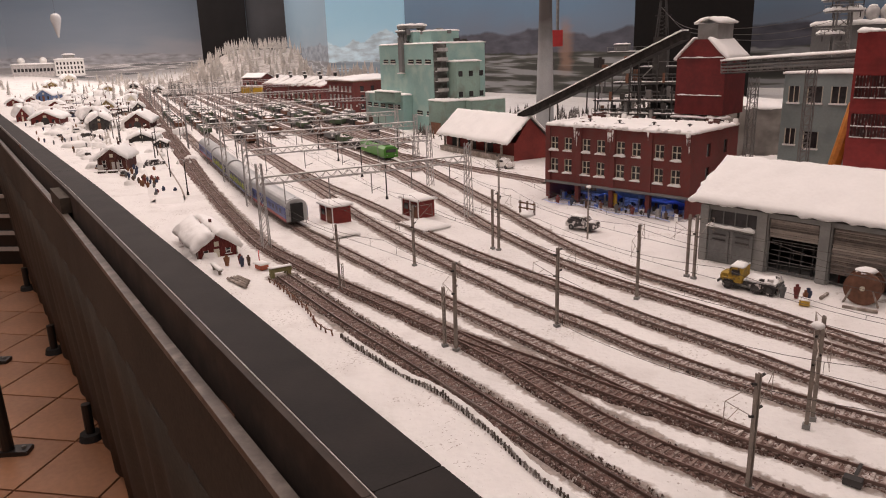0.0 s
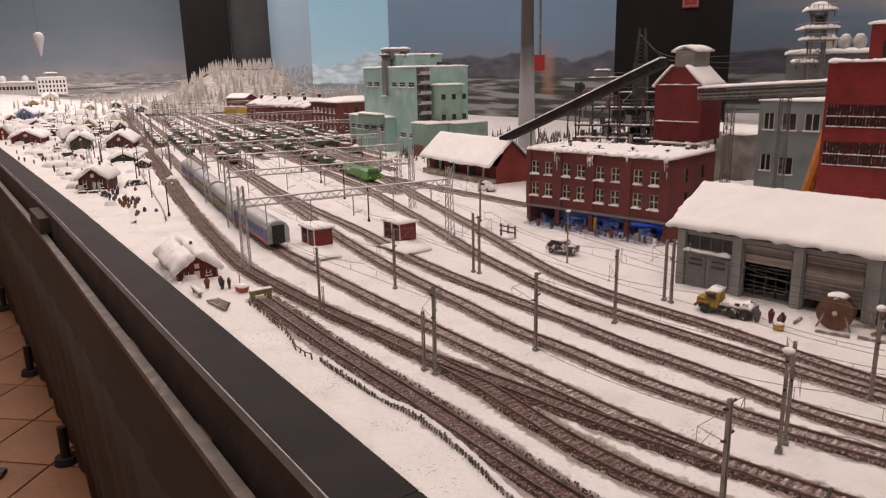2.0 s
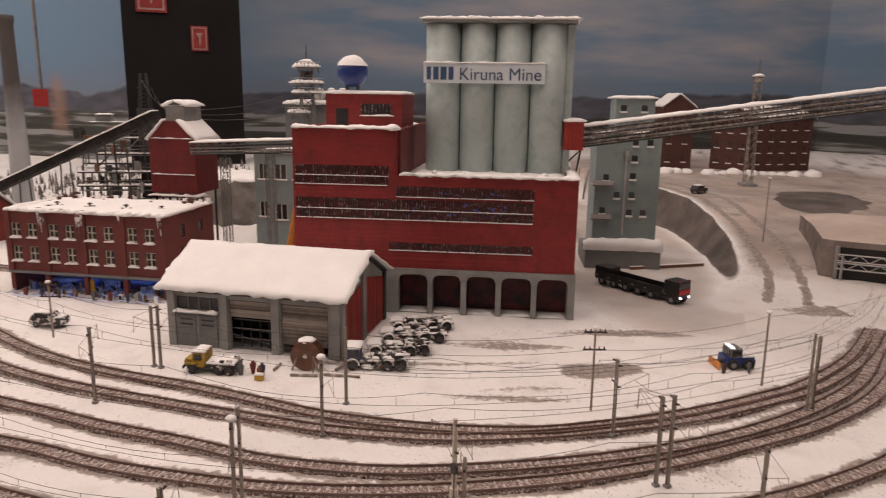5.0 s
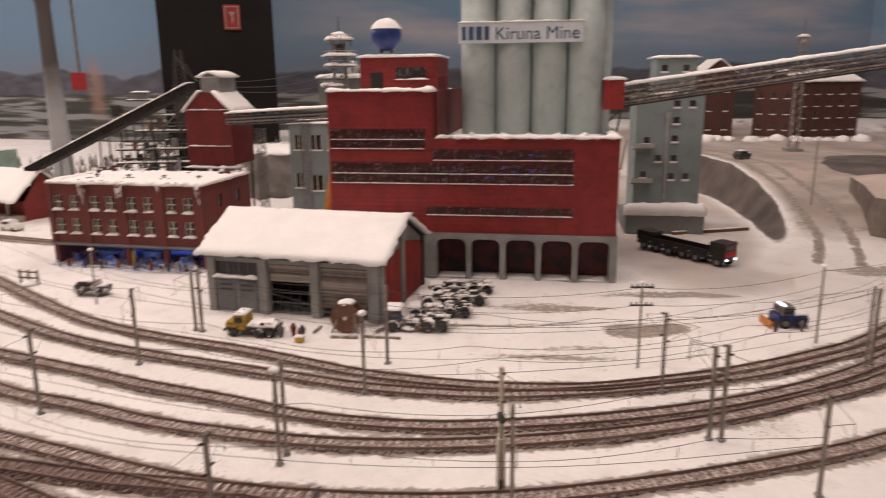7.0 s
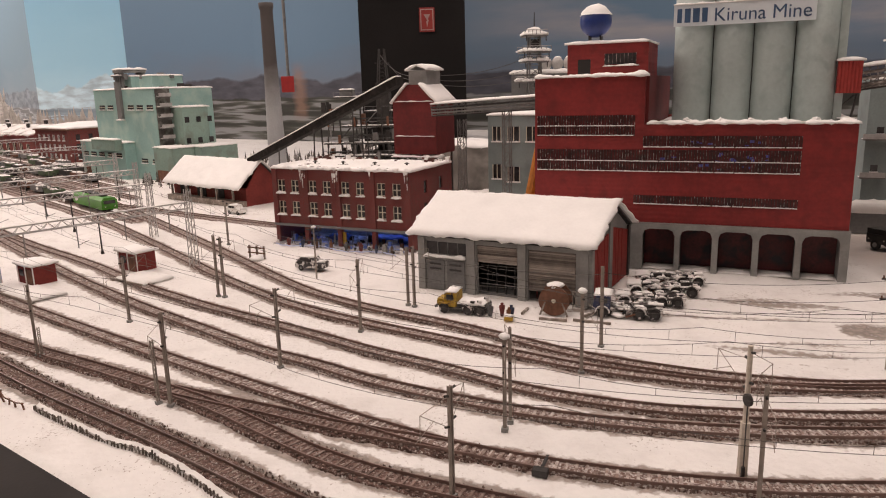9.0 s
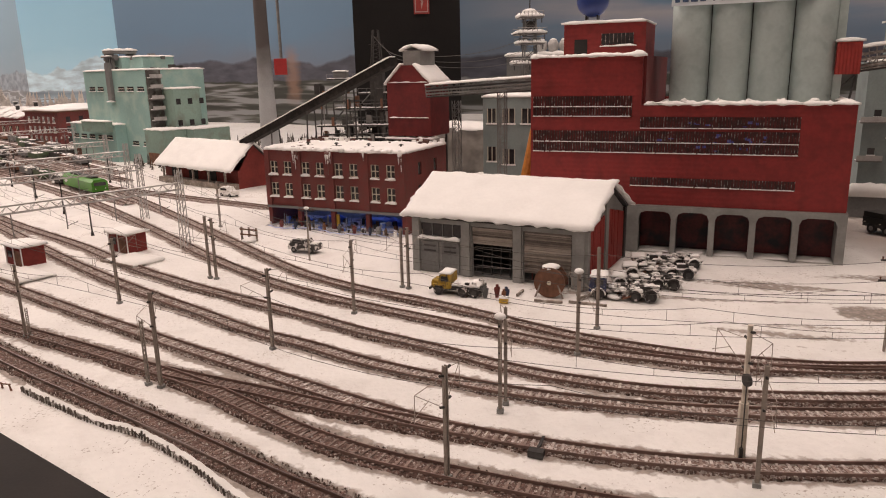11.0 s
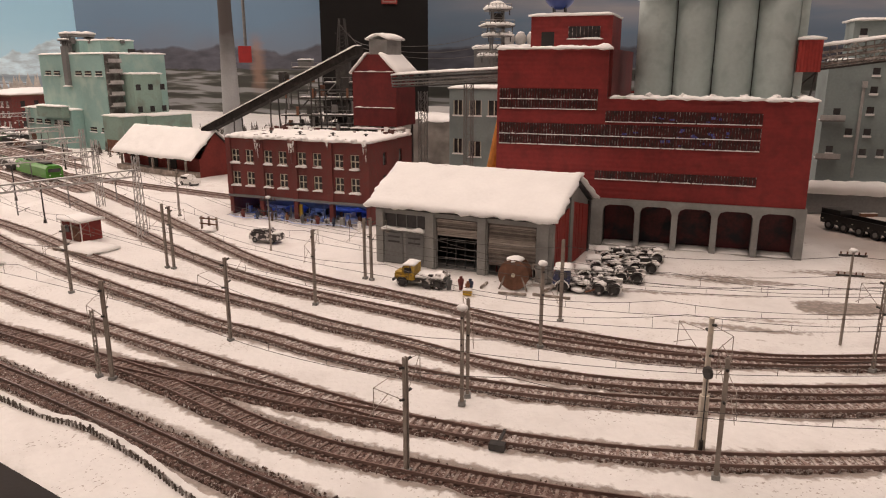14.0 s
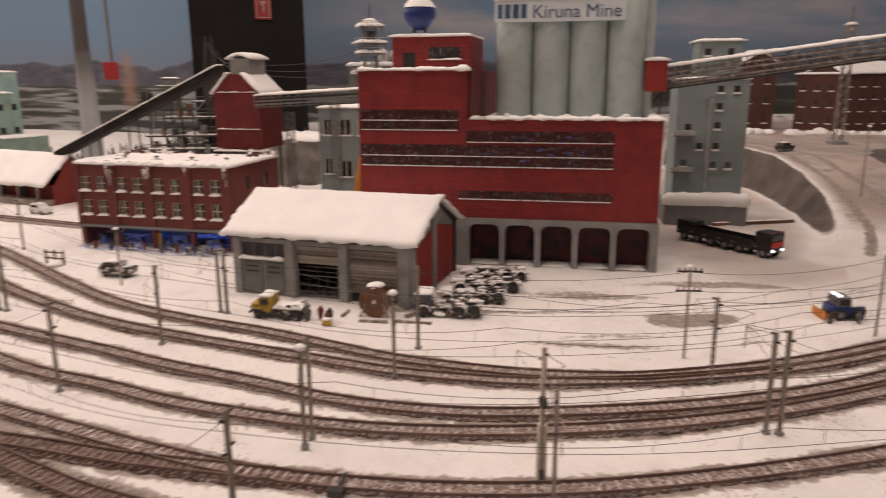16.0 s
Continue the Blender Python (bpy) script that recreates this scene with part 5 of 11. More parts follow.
            v.co.y *= 0.97
        else:
            v.co *= 1 + 0.06 * fbm(v.co.x * 200, v.co.y * 200, v.co.z * 200)
    bmesh.ops.translate(bm, verts=bm.verts, vec=(0.061, 0.105, 0.333))
    part("snow_cap", bm, ROOF_SNOW, tank, "cap of white snow", smooth=True)
    # four silos with narrow dark seams
    for k in range(4):
        c = 0.1958 + 0.0507 * k
        bm = bmesh.new()
        tube(bm, (c, 0.114, Z1 - 0.006), (c, 0.114, 0.402), 0.0257, 0.0257, 40)
        silo = part("silo", bm, SILO, root, "pale grey-green concrete silo")
        for p in silo.data.polygons:
            p.use_smooth = len(p.vertices) == 4
        if k:
            part("seam", boxes((c - 0.0266, c - 0.0241, 0.1075, 0.1095, Z1, 0.400)), STEEL_DARK, root, "dark vertical seam")
    part("silo_core", boxes((0.174, 0.372, 0.120, 0.165, Z1 - 0.006, 0.401)), SILO, root)
    part("stair_shaft", boxes((0.3735, 0.3835, 0.108, 0.160, Z1 - 0.006, 0.4015)), SILO, root, "narrow flat stair shaft beside the silos")
    part("silo_cap", boxes((0.167, 0.386, 0.086, 0.168, 0.4022, 0.4062)), CONCRETE, root)
    snow_on(root, 0.164, 0.389, 0.083, 0.170, 0.4064, 0.004, "roof_snow", 7.0, 0.005, 0.005, 0.003)
    for k in range(7):
        snow_lump(root, 0.175 + 0.031 * k, 0.09, 0.409, 0.0035 + 0.0012 * (k % 3), 0.6, k * 3.3, "snow_lump")
    sign = part("sign_board", boxes((0.170, 0.343, 0.084, 0.0875, 0.3185, 0.3455)), surface("cool_sign_white", (0.74, 0.81, 0.85), 0.5, 0, 0.05, 30, 0.02), root, "white sign board with dark blue lettering")
    snow_on(root, 0.169, 0.344, 0.082, 0.0885, 0.3458, 0.0026, "sign_snow", 8.0, 0.0015, 0.004)
    sign_blue = surface("sign_blue", (0.05, 0.10, 0.19), 0.5)
    for x0, x1 in ((0.1745, 0.1805), (0.1840, 0.1915), (0.1945, 0.2030), (0.2060, 0.2130)):
        part("logo_bar", boxes((x0, x1, 0.0832, 0.0839, 0.3230, 0.3410)), sign_blue, sign, "plain dark blue bar")
    cu = bpy.data.curves.new("sign_text", "FONT")
    cu.body, cu.size, cu.extrude, cu.align_x, cu.align_y = "Kiruna Mine", 0.0245, 0.0002, "LEFT", "BOTTOM_BASELINE"
    cu.materials.append(sign_blue)
    tmp = bpy.data.objects.new("sign_text", cu)
    scene.collection.objects.link(tmp)
    me = bpy.data.meshes.new_from_object(tmp.evaluated_get(bpy.context.evaluated_depsgraph_get()))
    bpy.data.objects.remove(tmp)
    wide = max(v.co.x for v in me.vertices)
    for v in me.vertices:
        v.co.x *= 0.117 / wide
    text = new("sign_text", me)
    text.parent = sign
    text.matrix_local = pose(0.2205, 0.0835, 0.3230, 90, 0, 0)
    # hoist cab at the foot of the conveyor
    cab = part("hoist_cab", boxes((0.374, 0.402, 0.095, 0.130, 0.226, 0.266)), PAINT_RED, root, "small bright red cab")
    snow_on(root, 0.372, 0.405, 0.093, 0.132, 0.2665, 0.005, "cab_snow", 9.0)
    bm = bmesh.new()
    tube(bm, (0.376, 0.11, Z1 - 0.004), (0.376, 0.11, 0.226), 0.0015)
    tube(bm, (0.394, 0.11, Z1 - 0.004), (0.400, 0.11, 0.226), 0.0015)
    tube(bm, (0.372, 0.11, 0.198), (0.400, 0.11, 0.226), 0.0012)
    part("cab_legs", bm, STEEL_DARK, cab)
    return root


def truss(parent, a, b, width, height, bays, material=STEEL_PALE, r=0.0011):
    """An open lattice bridge between two points, with snow on its roof."""
    a, b = Vector(a), Vector(b)
    u = (b - a).normalized()
    side = Vector((u.y, -u.x, 0)).normalized() * width / 2
    up = side.cross(u).normalized() * height
    if up.z < 0:
        up = -up
    bm = bmesh.new()
    for s in (-1, 1):
        for lift in (0, 1):
            tube(bm, a + side * s + up * lift, b + side * s + up * lift, r, r, 4)
        for k in range(bays):
            p, q = a.lerp(b, k / bays), a.lerp(b, (k + 1) / bays)
            tube(bm, p + side * s, p + side * s + up, r * 0.8, None, 4)
            tube(bm, p + side * s + up * (k % 2), q + side * s + up * ((k + 1) % 2), r * 0.7, None, 4)
    part("lattice", bm, material, parent)
    bm = bmesh.new()
    v = [bm.verts.new(p) for p in (a - side, a + side, b + side, b - side)]
    low = [bm.verts.new(p.co - up * 0.12) for p in v]
    bm.faces.new(v)
    bm.faces.new(low[::-1])
    for i in range(4):
        bm.faces.new((v[i], low[i], low[(i + 1) % 4], v[(i + 1) % 4]))
    part("belt", bm, STEEL_DARK, parent)
    bm = bmesh.new()
    snow_sheet(bm, a + side * 1.2 + up, b - a, side * -2.4, max(8, int((b - a).length / 0.012)), 3, 0.0045, 3.3, 0.002, 0.0012)
    if bm.verts:
        part("roof_snow", bm, ROOF_SNOW, parent, "white snow", smooth=True)


BRIDGE_STEEL = surface("weathered_brown_steel", (0.22, 0.19, 0.17), 0.7, 0.0, 0.4, 60, 0.2, 300, (0.52, 0.49, 0.46), 0.60, 0.1)


def conveyor_bridge():
    root = thing("conveyor_bridge", "long grey lattice conveyor bridge with snow on top", "conveyor")
    truss(root, (0.600, 0.940, 0.228), (1.60, 0.675, 0.362), 0.026, 0.027, 46, BRIDGE_STEEL)
    for drop in (0.004, 0.012, 0.019):
        for s in (-1, 1):
            bm = bmesh.new()
            side = Vector((-0.256, -0.967, 0)) * 0.0135 * s
            tube(bm, Vector((0.600, 0.940, 0.228 + drop)) + side, Vector((1.60, 0.675, 0.362 + drop)) + side, 0.0016, None, 5)
            part("pipe", bm, BRIDGE_STEEL, root, "brown-grey pipe along the bridge")
    return root


def barn():
    root = thing("warehouse", "grey warehouse with snowy roof, red gable and half-open timber gates", "warehouse", stand(0.0281, 0.8708, -32.8))
    W, D, Z, top = 0.219, 0.167, 0.067, 0.106
    bm = bmesh.new()
    wall_with_holes(bm, W, Z, [(0.010, 0.066, 0.046, 0.062), (0.080, 0.133, 0.0, 0.062), (0.146, 0.204, 0.0, 0.062)], 0, 0.006)
    part("front_wall", bm, CONCRETE, root, "grey concrete front wall")
    part("rear_wall", boxes((0, W, D - 0.006, D, 0, Z)), CONCRETE, root)
    for x0 in (0.0, W - 0.006):
        bm = bmesh.new()
        prism_x(bm, [(0.0062, 0), (D - 0.0062, 0), (D - 0.0062, Z), (D / 2, top), (0.0062, Z)], x0, x0 + 0.006)
        part("gable_wall", bm, CONCRETE, root, "grey gable wall")
    rnd = random.Random(15)
    for y0, y1, za, zb in ((0.009, 0.071, 0.062, 0.074), (0.086, 0.158, 0.078, 0.062)):
        n = int((y1 - y0) / 0.0052)
        for k in range(n):
            ya, yb = y0 + (y1 - y0) * k / n, y0 + (y1 - y0) * (k + 0.94) / n
            h = za + (zb - za) * (k + 0.5) / n - rnd.uniform(0, 0.0008)
            part("board", boxes((W + 0.0002, W + 0.0014 + rnd.uniform(0, 0.0005), ya, yb, 0.0015, h)), PAINT_RED, root)
    part("column", boxes((W - 0.001, W + 0.004, 0.0, 0.0085, 0, Z)), CONCRETE, root)
    part("column", boxes((W + 0.0002, W + 0.003, 0.0725, 0.0845, 0, Z + 0.022)), CONCRETE, root)
    part("column", boxes((W + 0.0002, W + 0.003, D - 0.008, D, 0, Z)), STEEL_DARK, root, "dark corner post")
    for x in (0.0, 0.069, 0.135, 0.2095):
        part("pilaster", boxes((x, x + 0.0095, -0.003, -0.0002, 0, Z)), CONCRETE, root)
    part("window_band", boxes((0.011, 0.066, 0.002, 0.004, 0.046, 0.062)), GLASS, root, "dark window band")
    for x in (0.026, 0.040, 0.054):
        part("window_bar", boxes((x, x + 0.001, 0.0008, 0.0018, 0.046, 0.062)), CONCRETE_DARK, root)
    snow_on(root, 0.011, 0.067, -0.006, -0.0005, 0.043, 0.0042, "sill_snow", 11.0, 0.0016, 0.003, 0.003)
    for x in (0.012, 0.040):
        leaf = part("door", boxes((x, x + 0.024, -0.0014, -0.0002, 0.003, 0.039)), CONCRETE_DARK, root, "grey door leaf")
        for z in (0.027, 0.033):
            part("vent", boxes((x + 0.004, x + 0.020, -0.0022, -0.0015, z, z + 0.002)), STEEL_DARK, leaf)
    rnd = random.Random(5)
    for x0, x1, z0 in ((0.0805, 0.1325, 0.041), (0.1465, 0.2035, 0.013)):
        z = z0
        while z < 0.060:
            cut = rnd.uniform(0, 0.003)
            h = rnd.uniform(0.0017, 0.0027)
            part("plank", boxes((x0 + cut * 0.3, x1 - cut * 0.3, 0.0005 + rnd.uniform(0, 0.0016), 0.0035, z, z + h - 0.00035)), GATE_TIMBER, root)
            z += h
    part("inner_floor", boxes((0.0062, W - 0.0062, 0.0062, D - 0.0062, 0.0, 0.001)), CONCRETE_DARK, root)
    # near-black sheet in place of the shade behind the gates
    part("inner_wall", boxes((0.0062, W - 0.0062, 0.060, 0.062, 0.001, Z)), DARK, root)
    for x in (0.088, 0.100, 0.112, 0.124, 0.152, 0.166, 0.181, 0.195):
        part("inner_post", boxes((x, x + 0.0016, 0.012, 0.0136, 0.001, 0.060)), RUBBER if x < 0.13 else SHEET_RED_DARK, root, "dark inner post")
    for z in (0.012, 0.024, 0.035):
        part("inner_rail", boxes((0.0805, 0.1325, 0.010, 0.0112, z, z + 0.0008)), STEEL, root)
    gable_roof(root, -0.007, W + 0.002, 0.004, D - 0.004, Z + 0.006, 0.1105, 0.0046, 0.009, 2.0)
    return root


CONCRETE_LIGHT = surface("pale_mottled_slab", (0.50, 0.50, 0.52), 0.9, 0, 0.3, 40, 0.4, 200, (0.25, 0.24, 0.25), 0.56, 0.08)
# paler sheets, again with the blue light in their colour
SHEET_PALE = surface("pale_blue_glow_sheet", (0.30, 0.38, 0.62), 0.35, 0, 0.3, 40, 0.3, 150, (0.62, 0.64, 0.72), 0.52, 0.08)
ICE_FLECKED = surface("ice_over_brick", (0.74, 0.72, 0.70), 0.5, 0, 0.2, 60, 0.8, 200, (0.16, 0.06, 0.05), 0.56, 0.03)
HOSE = surface("pale_blue_hose", (0.50, 0.56, 0.78), 0.4, 0, 0.1, 40, 0.05)


def brick_works():
    root = thing("brick_works", "three-storey red brick works under repair with snow on its flat roof", "factory", stand(-0.199, 1.1915, -29.6))
    W, D, Z, Z0 = 0.257, 0.147, 0.124, 0.034
    pairs = [0.030, 0.092, 0.154, 0.219]
    xs = [c + o for c in pairs for o in (-0.0135, 0.0135)]
    rows = [(0.050, 0.071), (0.086, 0.106)]
    holes = [(x - 0.0075, x + 0.0075, a, b) for x in xs for a, b in rows]
    bm = bmesh.new()
    wall_with_holes(bm, W, Z - Z0, holes, 0, 0.006, Z0)
    part("front_wall", bm, BRICK, root, "weathered red brick wall")
    side = [(y - 0.006, y + 0.006, a, b) for y in (0.05, 0.105) for a, b in rows]
    for x0 in (0.0, W - 0.006):
        bm = bmesh.new()
        wall_with_holes(bm, D - 0.0124, Z, [q for q in side], 0, 0.006, 0, 0.0062)
        for v in bm.verts:
            v.co = Vector((x0 + 0.006 - v.co.y, v.co.x, v.co.z))
        bmesh.ops.reverse_faces(bm, faces=bm.faces)
        part("side_wall", bm, BRICK, root)
        for y in (0.044, 0.099):
            part("side_glass", boxes((x0 + 0.002, x0 + 0.004, y, y + 0.012, 0.05, 0.106)), GLASS, root)
    part("rear_wall", boxes((0, W, D - 0.006, D, 0, Z)), BRICK, root)
    for c in (0.0, 0.0615, 0.123, 0.186, W - 0.009):
        part("pilaster", boxes((c, c + 0.009, -0.0025, -0.0002, Z0, Z)), BRICK, root)
    for x in xs:
        for a, b in rows:
            bars_window(root, x - 0.0072, x + 0.0072, a + 0.0003, b - 0.0003, 0.0015, 2, 2, CREAM, 0.0013, True, 0.0045)
    part("lintel", boxes((0.0, W, -0.003, 0.006, Z0 - 0.004, Z0 - 0.0002)), CONCRETE_DARK, root)
    # open ground floor
    for x in (0.0, 0.058, 0.122, 0.186, W - 0.007):
        part("post", boxes((x, x + 0.007, 0.0, 0.007, 0, Z0 - 0.0042)), BRICK, root)
    part("floor_slab", boxes((0.0062, W - 0.0062, 0.0062, D - 0.0062, Z0 - 0.0035, Z0)), CONCRETE_DARK, root)
    part("ground_slab", boxes((0.0, W, -0.012, D, -0.001, 0.0012)), CONCRETE_LIGHT, root)
    part("inner_wall", boxes((0.0062, W - 0.0062, 0.085, 0.088, 0.0013, Z0 - 0.0037)), CONCRETE_DARK, root)
    part("yellow_panel", boxes((0.121, 0.134, 0.004, 0.007, 0.0013, 0.024)), YELLOW, root, "yellow door panel leaning at the opening")
    rnd = random.Random(8)
    # sheets added where blue light lies on the floor
    for k, (x, y, w, d, h) in enumerate(((0.02, 0.012, 0.035, 0.04, 0.002), (0.066, 0.002, 0.03, 0.02, 0.002), (0.145, -0.004, 0.03, 0.03, 0.002), (0.195, 0.004, 0.035, 0.03, 0.005), (0.075, 0.04, 0.035, 0.02, 0.012), (0.15, 0.045, 0.07, 0.02, 0.013))):
        bm = bmesh.new()
        snow_sheet(bm, (x, y, 0.0013), (w, 0, 0), (0, d, 0), 8, 8, h, k * 3.0, 0.002, 0.0035)
        part("sheeting", bm, SHEET_PALE if k in (1, 2, 3) else GLOW_BLUE, root, "crumpled sheets with the blue glow put into their colour", smooth=True)
    for k in range(110):
        x, y, w = rnd.uniform(0.004, W - 0.012), rnd.uniform(-0.022, 0.05), rnd.uniform(0.0015, 0.006)
        part("rubble", boxes((x, x + w, y, y + w * rnd.uniform(0.4, 1.2), 0.0, 0.0015 + w * rnd.uniform(0.4, 2.2))), (ROOF_SNOW, GALLERY, MOTTLED, GLOW_BLUE, CONCRETE, RUST)[k % 6], root, "building rubble and crates")
    for k in range(14):
        x, y = rnd.uniform(0.006, W - 0.008), rnd.uniform(-0.006, 0.02)
        bm = bmesh.new()
        tube(bm, (x, y, 0.0), (x + rnd.uniform(-0.004, 0.004), y, rnd.uniform(0.010, 0.028)), 0.0006, None, 5)
        part("prop", bm, STEEL, root)
    part("work_lamp", boxes((0.020, 0.240, 0.0605, 0.0615, Z0 - 0.0056, Z0 - 0.0040)), glowing("blue_work_light", (0.20, 0.32, 1.0), 9.0), root, "blue-white work light under the floor slab")
    # roof with parapets and vents
    part("flat_roof", boxes((0.0062, W - 0.0062, 0.0062, D - 0.0062, Z - 0.010, Z - 0.006)), CONCRETE_DARK, root)
    snow_on(root, 0.005, W - 0.005, 0.005, D - 0.005, Z - 0.0055, 0.0095, "roof_snow", 12.0, 0.002, 0.007, 0.003)
    snow_on(root, -0.003, W + 0.003, -0.004, 0.0075, Z, 0.005, "parapet_snow", 13.0, 0.004, 0.005)
    snow_on(root, -0.003, 0.0075, 0.008, D, Z, 0.006, "parapet_snow", 14.0)
    snow_on(root, W - 0.0075, W + 0.003, 0.008, D, Z, 0.006, "parapet_snow", 15.0)
    for k, x in enumerate((0.055, 0.110, 0.170, 0.228)):
        bm = bmesh.new()
        tube(bm, (x, 0.045, Z), (x, 0.045, Z + 0.0075), 0.0016)
        tube(bm, (x, 0.045, Z + 0.0075), (x, 0.045, Z + 0.0095), 0.0045, 0.0015, 10)
        tube(bm, (x, 0.045, Z + 0.0035), (x, 0.045, Z + 0.0042), 0.009, 0.008, 12)
        part("roof_vent", bm, STEEL_DARK, root, "dark roof vent")
    # broken brick parapet heaps at the rear corners
    for cx, cy, cnt in ((0.020, 0.120, 26), (0.075, 0.134, 14), (0.225, 0.125, 16)):
        rnd = random.Random(int(cx * 1000))
        for k in range(cnt):
            x, y, w = cx + rnd.gauss(0, 0.014), min(D - 0.006, cy + rnd.gauss(0, 0.010)), rnd.uniform(0.003, 0.008)
            part("loose_brick", boxes((x, x + w, y, y + w * 0.6, Z + 0.001, Z + 0.003 + w * rnd.uniform(0.3, 1.1))), ROOF_SNOW if k % 3 == 0 else BRICK_DARK, root)
    for k in range(16):
        snow_lump(root, W * (k + 0.5) / 16 + 0.004 * math.sin(k * 2.7), -0.001 + 0.003 * math.sin(k * 1.3), Z + 0.003, 0.0035 + 0.0022 * abs(math.sin(k * 1.9)), 0.7, k * 1.7, "snow_lump")
    bm = bmesh.new()
    cable(bm, [Vector((0.01 + 0.006 * k, -0.016 - 0.008 * math.sin(k * 0.33) - 0.0003 * k, 0.0022 + 0.0006 * math.sin(k * 1.7))) for k in range(40)], 0.0009, 6)
    part("hose", bm, HOSE, root, "pale blue hose lying on the snow")
    rnd = random.Random(18)
    for k in range(46):
        x, y = (rnd.uniform(0, W), rnd.uniform(-0.001, 0.004)) if k % 3 else (rnd.uniform(0, 0.09), rnd.uniform(0.02, D))
        sz = rnd.uniform(0.0015, 0.0042)
        part("loose_brick", boxes((x, x + sz * 1.4, y, y + sz, Z + 0.001, Z + 0.003 + sz * rnd.uniform(0.2, 0.8))), BRICK_DARK if k % 2 else ROOF_SNOW, root)
    # icicles hanging from the front parapet
    for x, ln in ((0.058, 0.020), (0.062, 0.030), (0.066, 0.014), (0.120, 0.022), (0.124, 0.036), (0.128, 0.018), (0.188, 0.012), (0.249, 0.016), (0.253, 0.030)):
        bm = bmesh.new()
        tube(bm, (x, -0.0035, Z + 0.001), (x + 0.0006, -0.0035, Z - ln), 0.0022, 0.0004, 6)
        part("icicle", bm, ICE_FLECKED, root, "hanging ice and snow", smooth=True)
    return root


def head_tower():
    root = thing("conveyor_tower", "dark red boarded transfer tower on stilts with a snowy hipped roof", "tower", stand(0.004, 1.292, -30.0, 0))
    W, D, Z0, Z1 = 0.084, 0.075, 0.132, 0.222
    bm = bmesh.new()
    prism(bm, [(0, Z0), (W, Z0), (W, Z1), (W * 0.62, 0.252), (W * 0.36, 0.252), (0, Z1)], 0, D)
    # the mine's red, darkened in colour to offset the lamp light here
    part("tower_wall", bm, surface("dimmed_red_sheet", (0.155, 0.016, 0.016), 0.65, 0, 0.25, 25, 0.15, 200, (0.115, 0.012, 0.012), 0.58, 0.1), root, "dark red ribbed sheet wall")
    for z in (0.163, 0.223):
        snow_on(root, 0.004, W - 0.004, -0.0025, -0.0003, z, 0.0018, "ledge_snow", z * 90, 0.0006, 0.004)
    for x in (0.004, 0.028, 0.052, 0.078):
        for y in (0.004, D - 0.006):
            part("stilt", boxes((x, x + 0.003, y, y + 0.003, ground_z(0.02, 1.32), Z0 - 0.0005)), STEEL_DARK, root)
    snow_on(root, -0.004, W + 0.004, -0.004, D * 0.3, Z0 - 0.006, 0.005, "ledge_snow", 5.0, 0.002, 0.006, 0.004)
    for sx, xa, xb in ((-1, 0.0, W * 0.36), (1, W, W * 0.62)):
        bm = bmesh.new()
        a, b = Vector((xa + sx * 0.004, -0.004, Z1 - 0.003)), Vector((xb, -0.004, 0.2535))
        if sx < 0:
            snow_sheet(bm, a, b - a, (0, D + 0.008, 0), 6, 10, 0.006, 1.0, 0.002, 0.001)
        else:
            snow_sheet(bm, b, a - b, (0, D + 0.008, 0), 6, 10, 0.006, 2.0, 0.002, 0.001)
        part("roof_snow", bm, ROOF_SNOW, root, "white snow", smooth=True)
    part("lantern", boxes((W * 0.34, W * 0.34 + 0.034, 0.010, D - 0.010, 0.250, 0.276)), CONCRETE, root, "grey roof lantern")
    bm = bmesh.new()
    snow_sheet(bm, (W * 0.34 - 0.005, 0.006, 0.2755), (0.022, 0, 0.008), (0, D - 0.012, 0), 5, 8, 0.006, 4.0, 0.002, 0.001)
    snow_sheet(bm, (W * 0.34 + 0.017, 0.006, 0.2835), (0.022, 0, -0.008), (0, D - 0.012, 0), 5, 8, 0.006, 6.0, 0.002, 0.001)
    part("lantern_snow", bm, ROOF_SNOW, root, smooth=True)
    return root


def inclined_conveyor():
    root = thing("inclined_conveyor", "dark covered inclined conveyor with a line of snow", "conveyor")
    a, b = Vector((-0.318, 1.640, 0.087)), Vector((0.018, 1.330, 0.252))
    u = (b - a)
    side = Vector((u.y, -u.x, 0)).normalized() * 0.010
    up = Vector((0, 0, 0.015))
    bm = bmesh.new()
    v = [bm.verts.new(p) for p in (a - side, a + side, a + side + up, a - side + up, b - side, b + side, b + side + up, b - side + up)]
    for f in ((0, 1, 2, 3), (7, 6, 5, 4), (0, 4, 5, 1), (1, 5, 6, 2), (2, 6, 7, 3), (3, 7, 4, 0)):
        bm.faces.new([v[i] for i in f])
    bmesh.ops.recalc_face_normals(bm, faces=bm.faces)
    part("gallery", bm, CONVEYOR, root, "dark brown-grey boarded gallery")
    bm = bmesh.new()
    snow_sheet(bm, a + side * 1.18 + up, u, side * -1.6, 60, 3, 0.0036, 0.0, 0.0025, 0.0010)
    part("roof_snow", bm, ROOF_SNOW, root, smooth=True)
    for t in (0.25, 0.5, 0.75):
        p = a.lerp(b, t)
        for s in (-1, 1):
            bm = bmesh.new()
            tube(bm, (p.x + side.x * s * 1.6, p.y + side.y * s * 1.6, ground_z(p.x, p.y)), p + side * s, 0.0015, None, 5)
            part("trestle_leg", bm, STEEL_DARK, root)
    return root


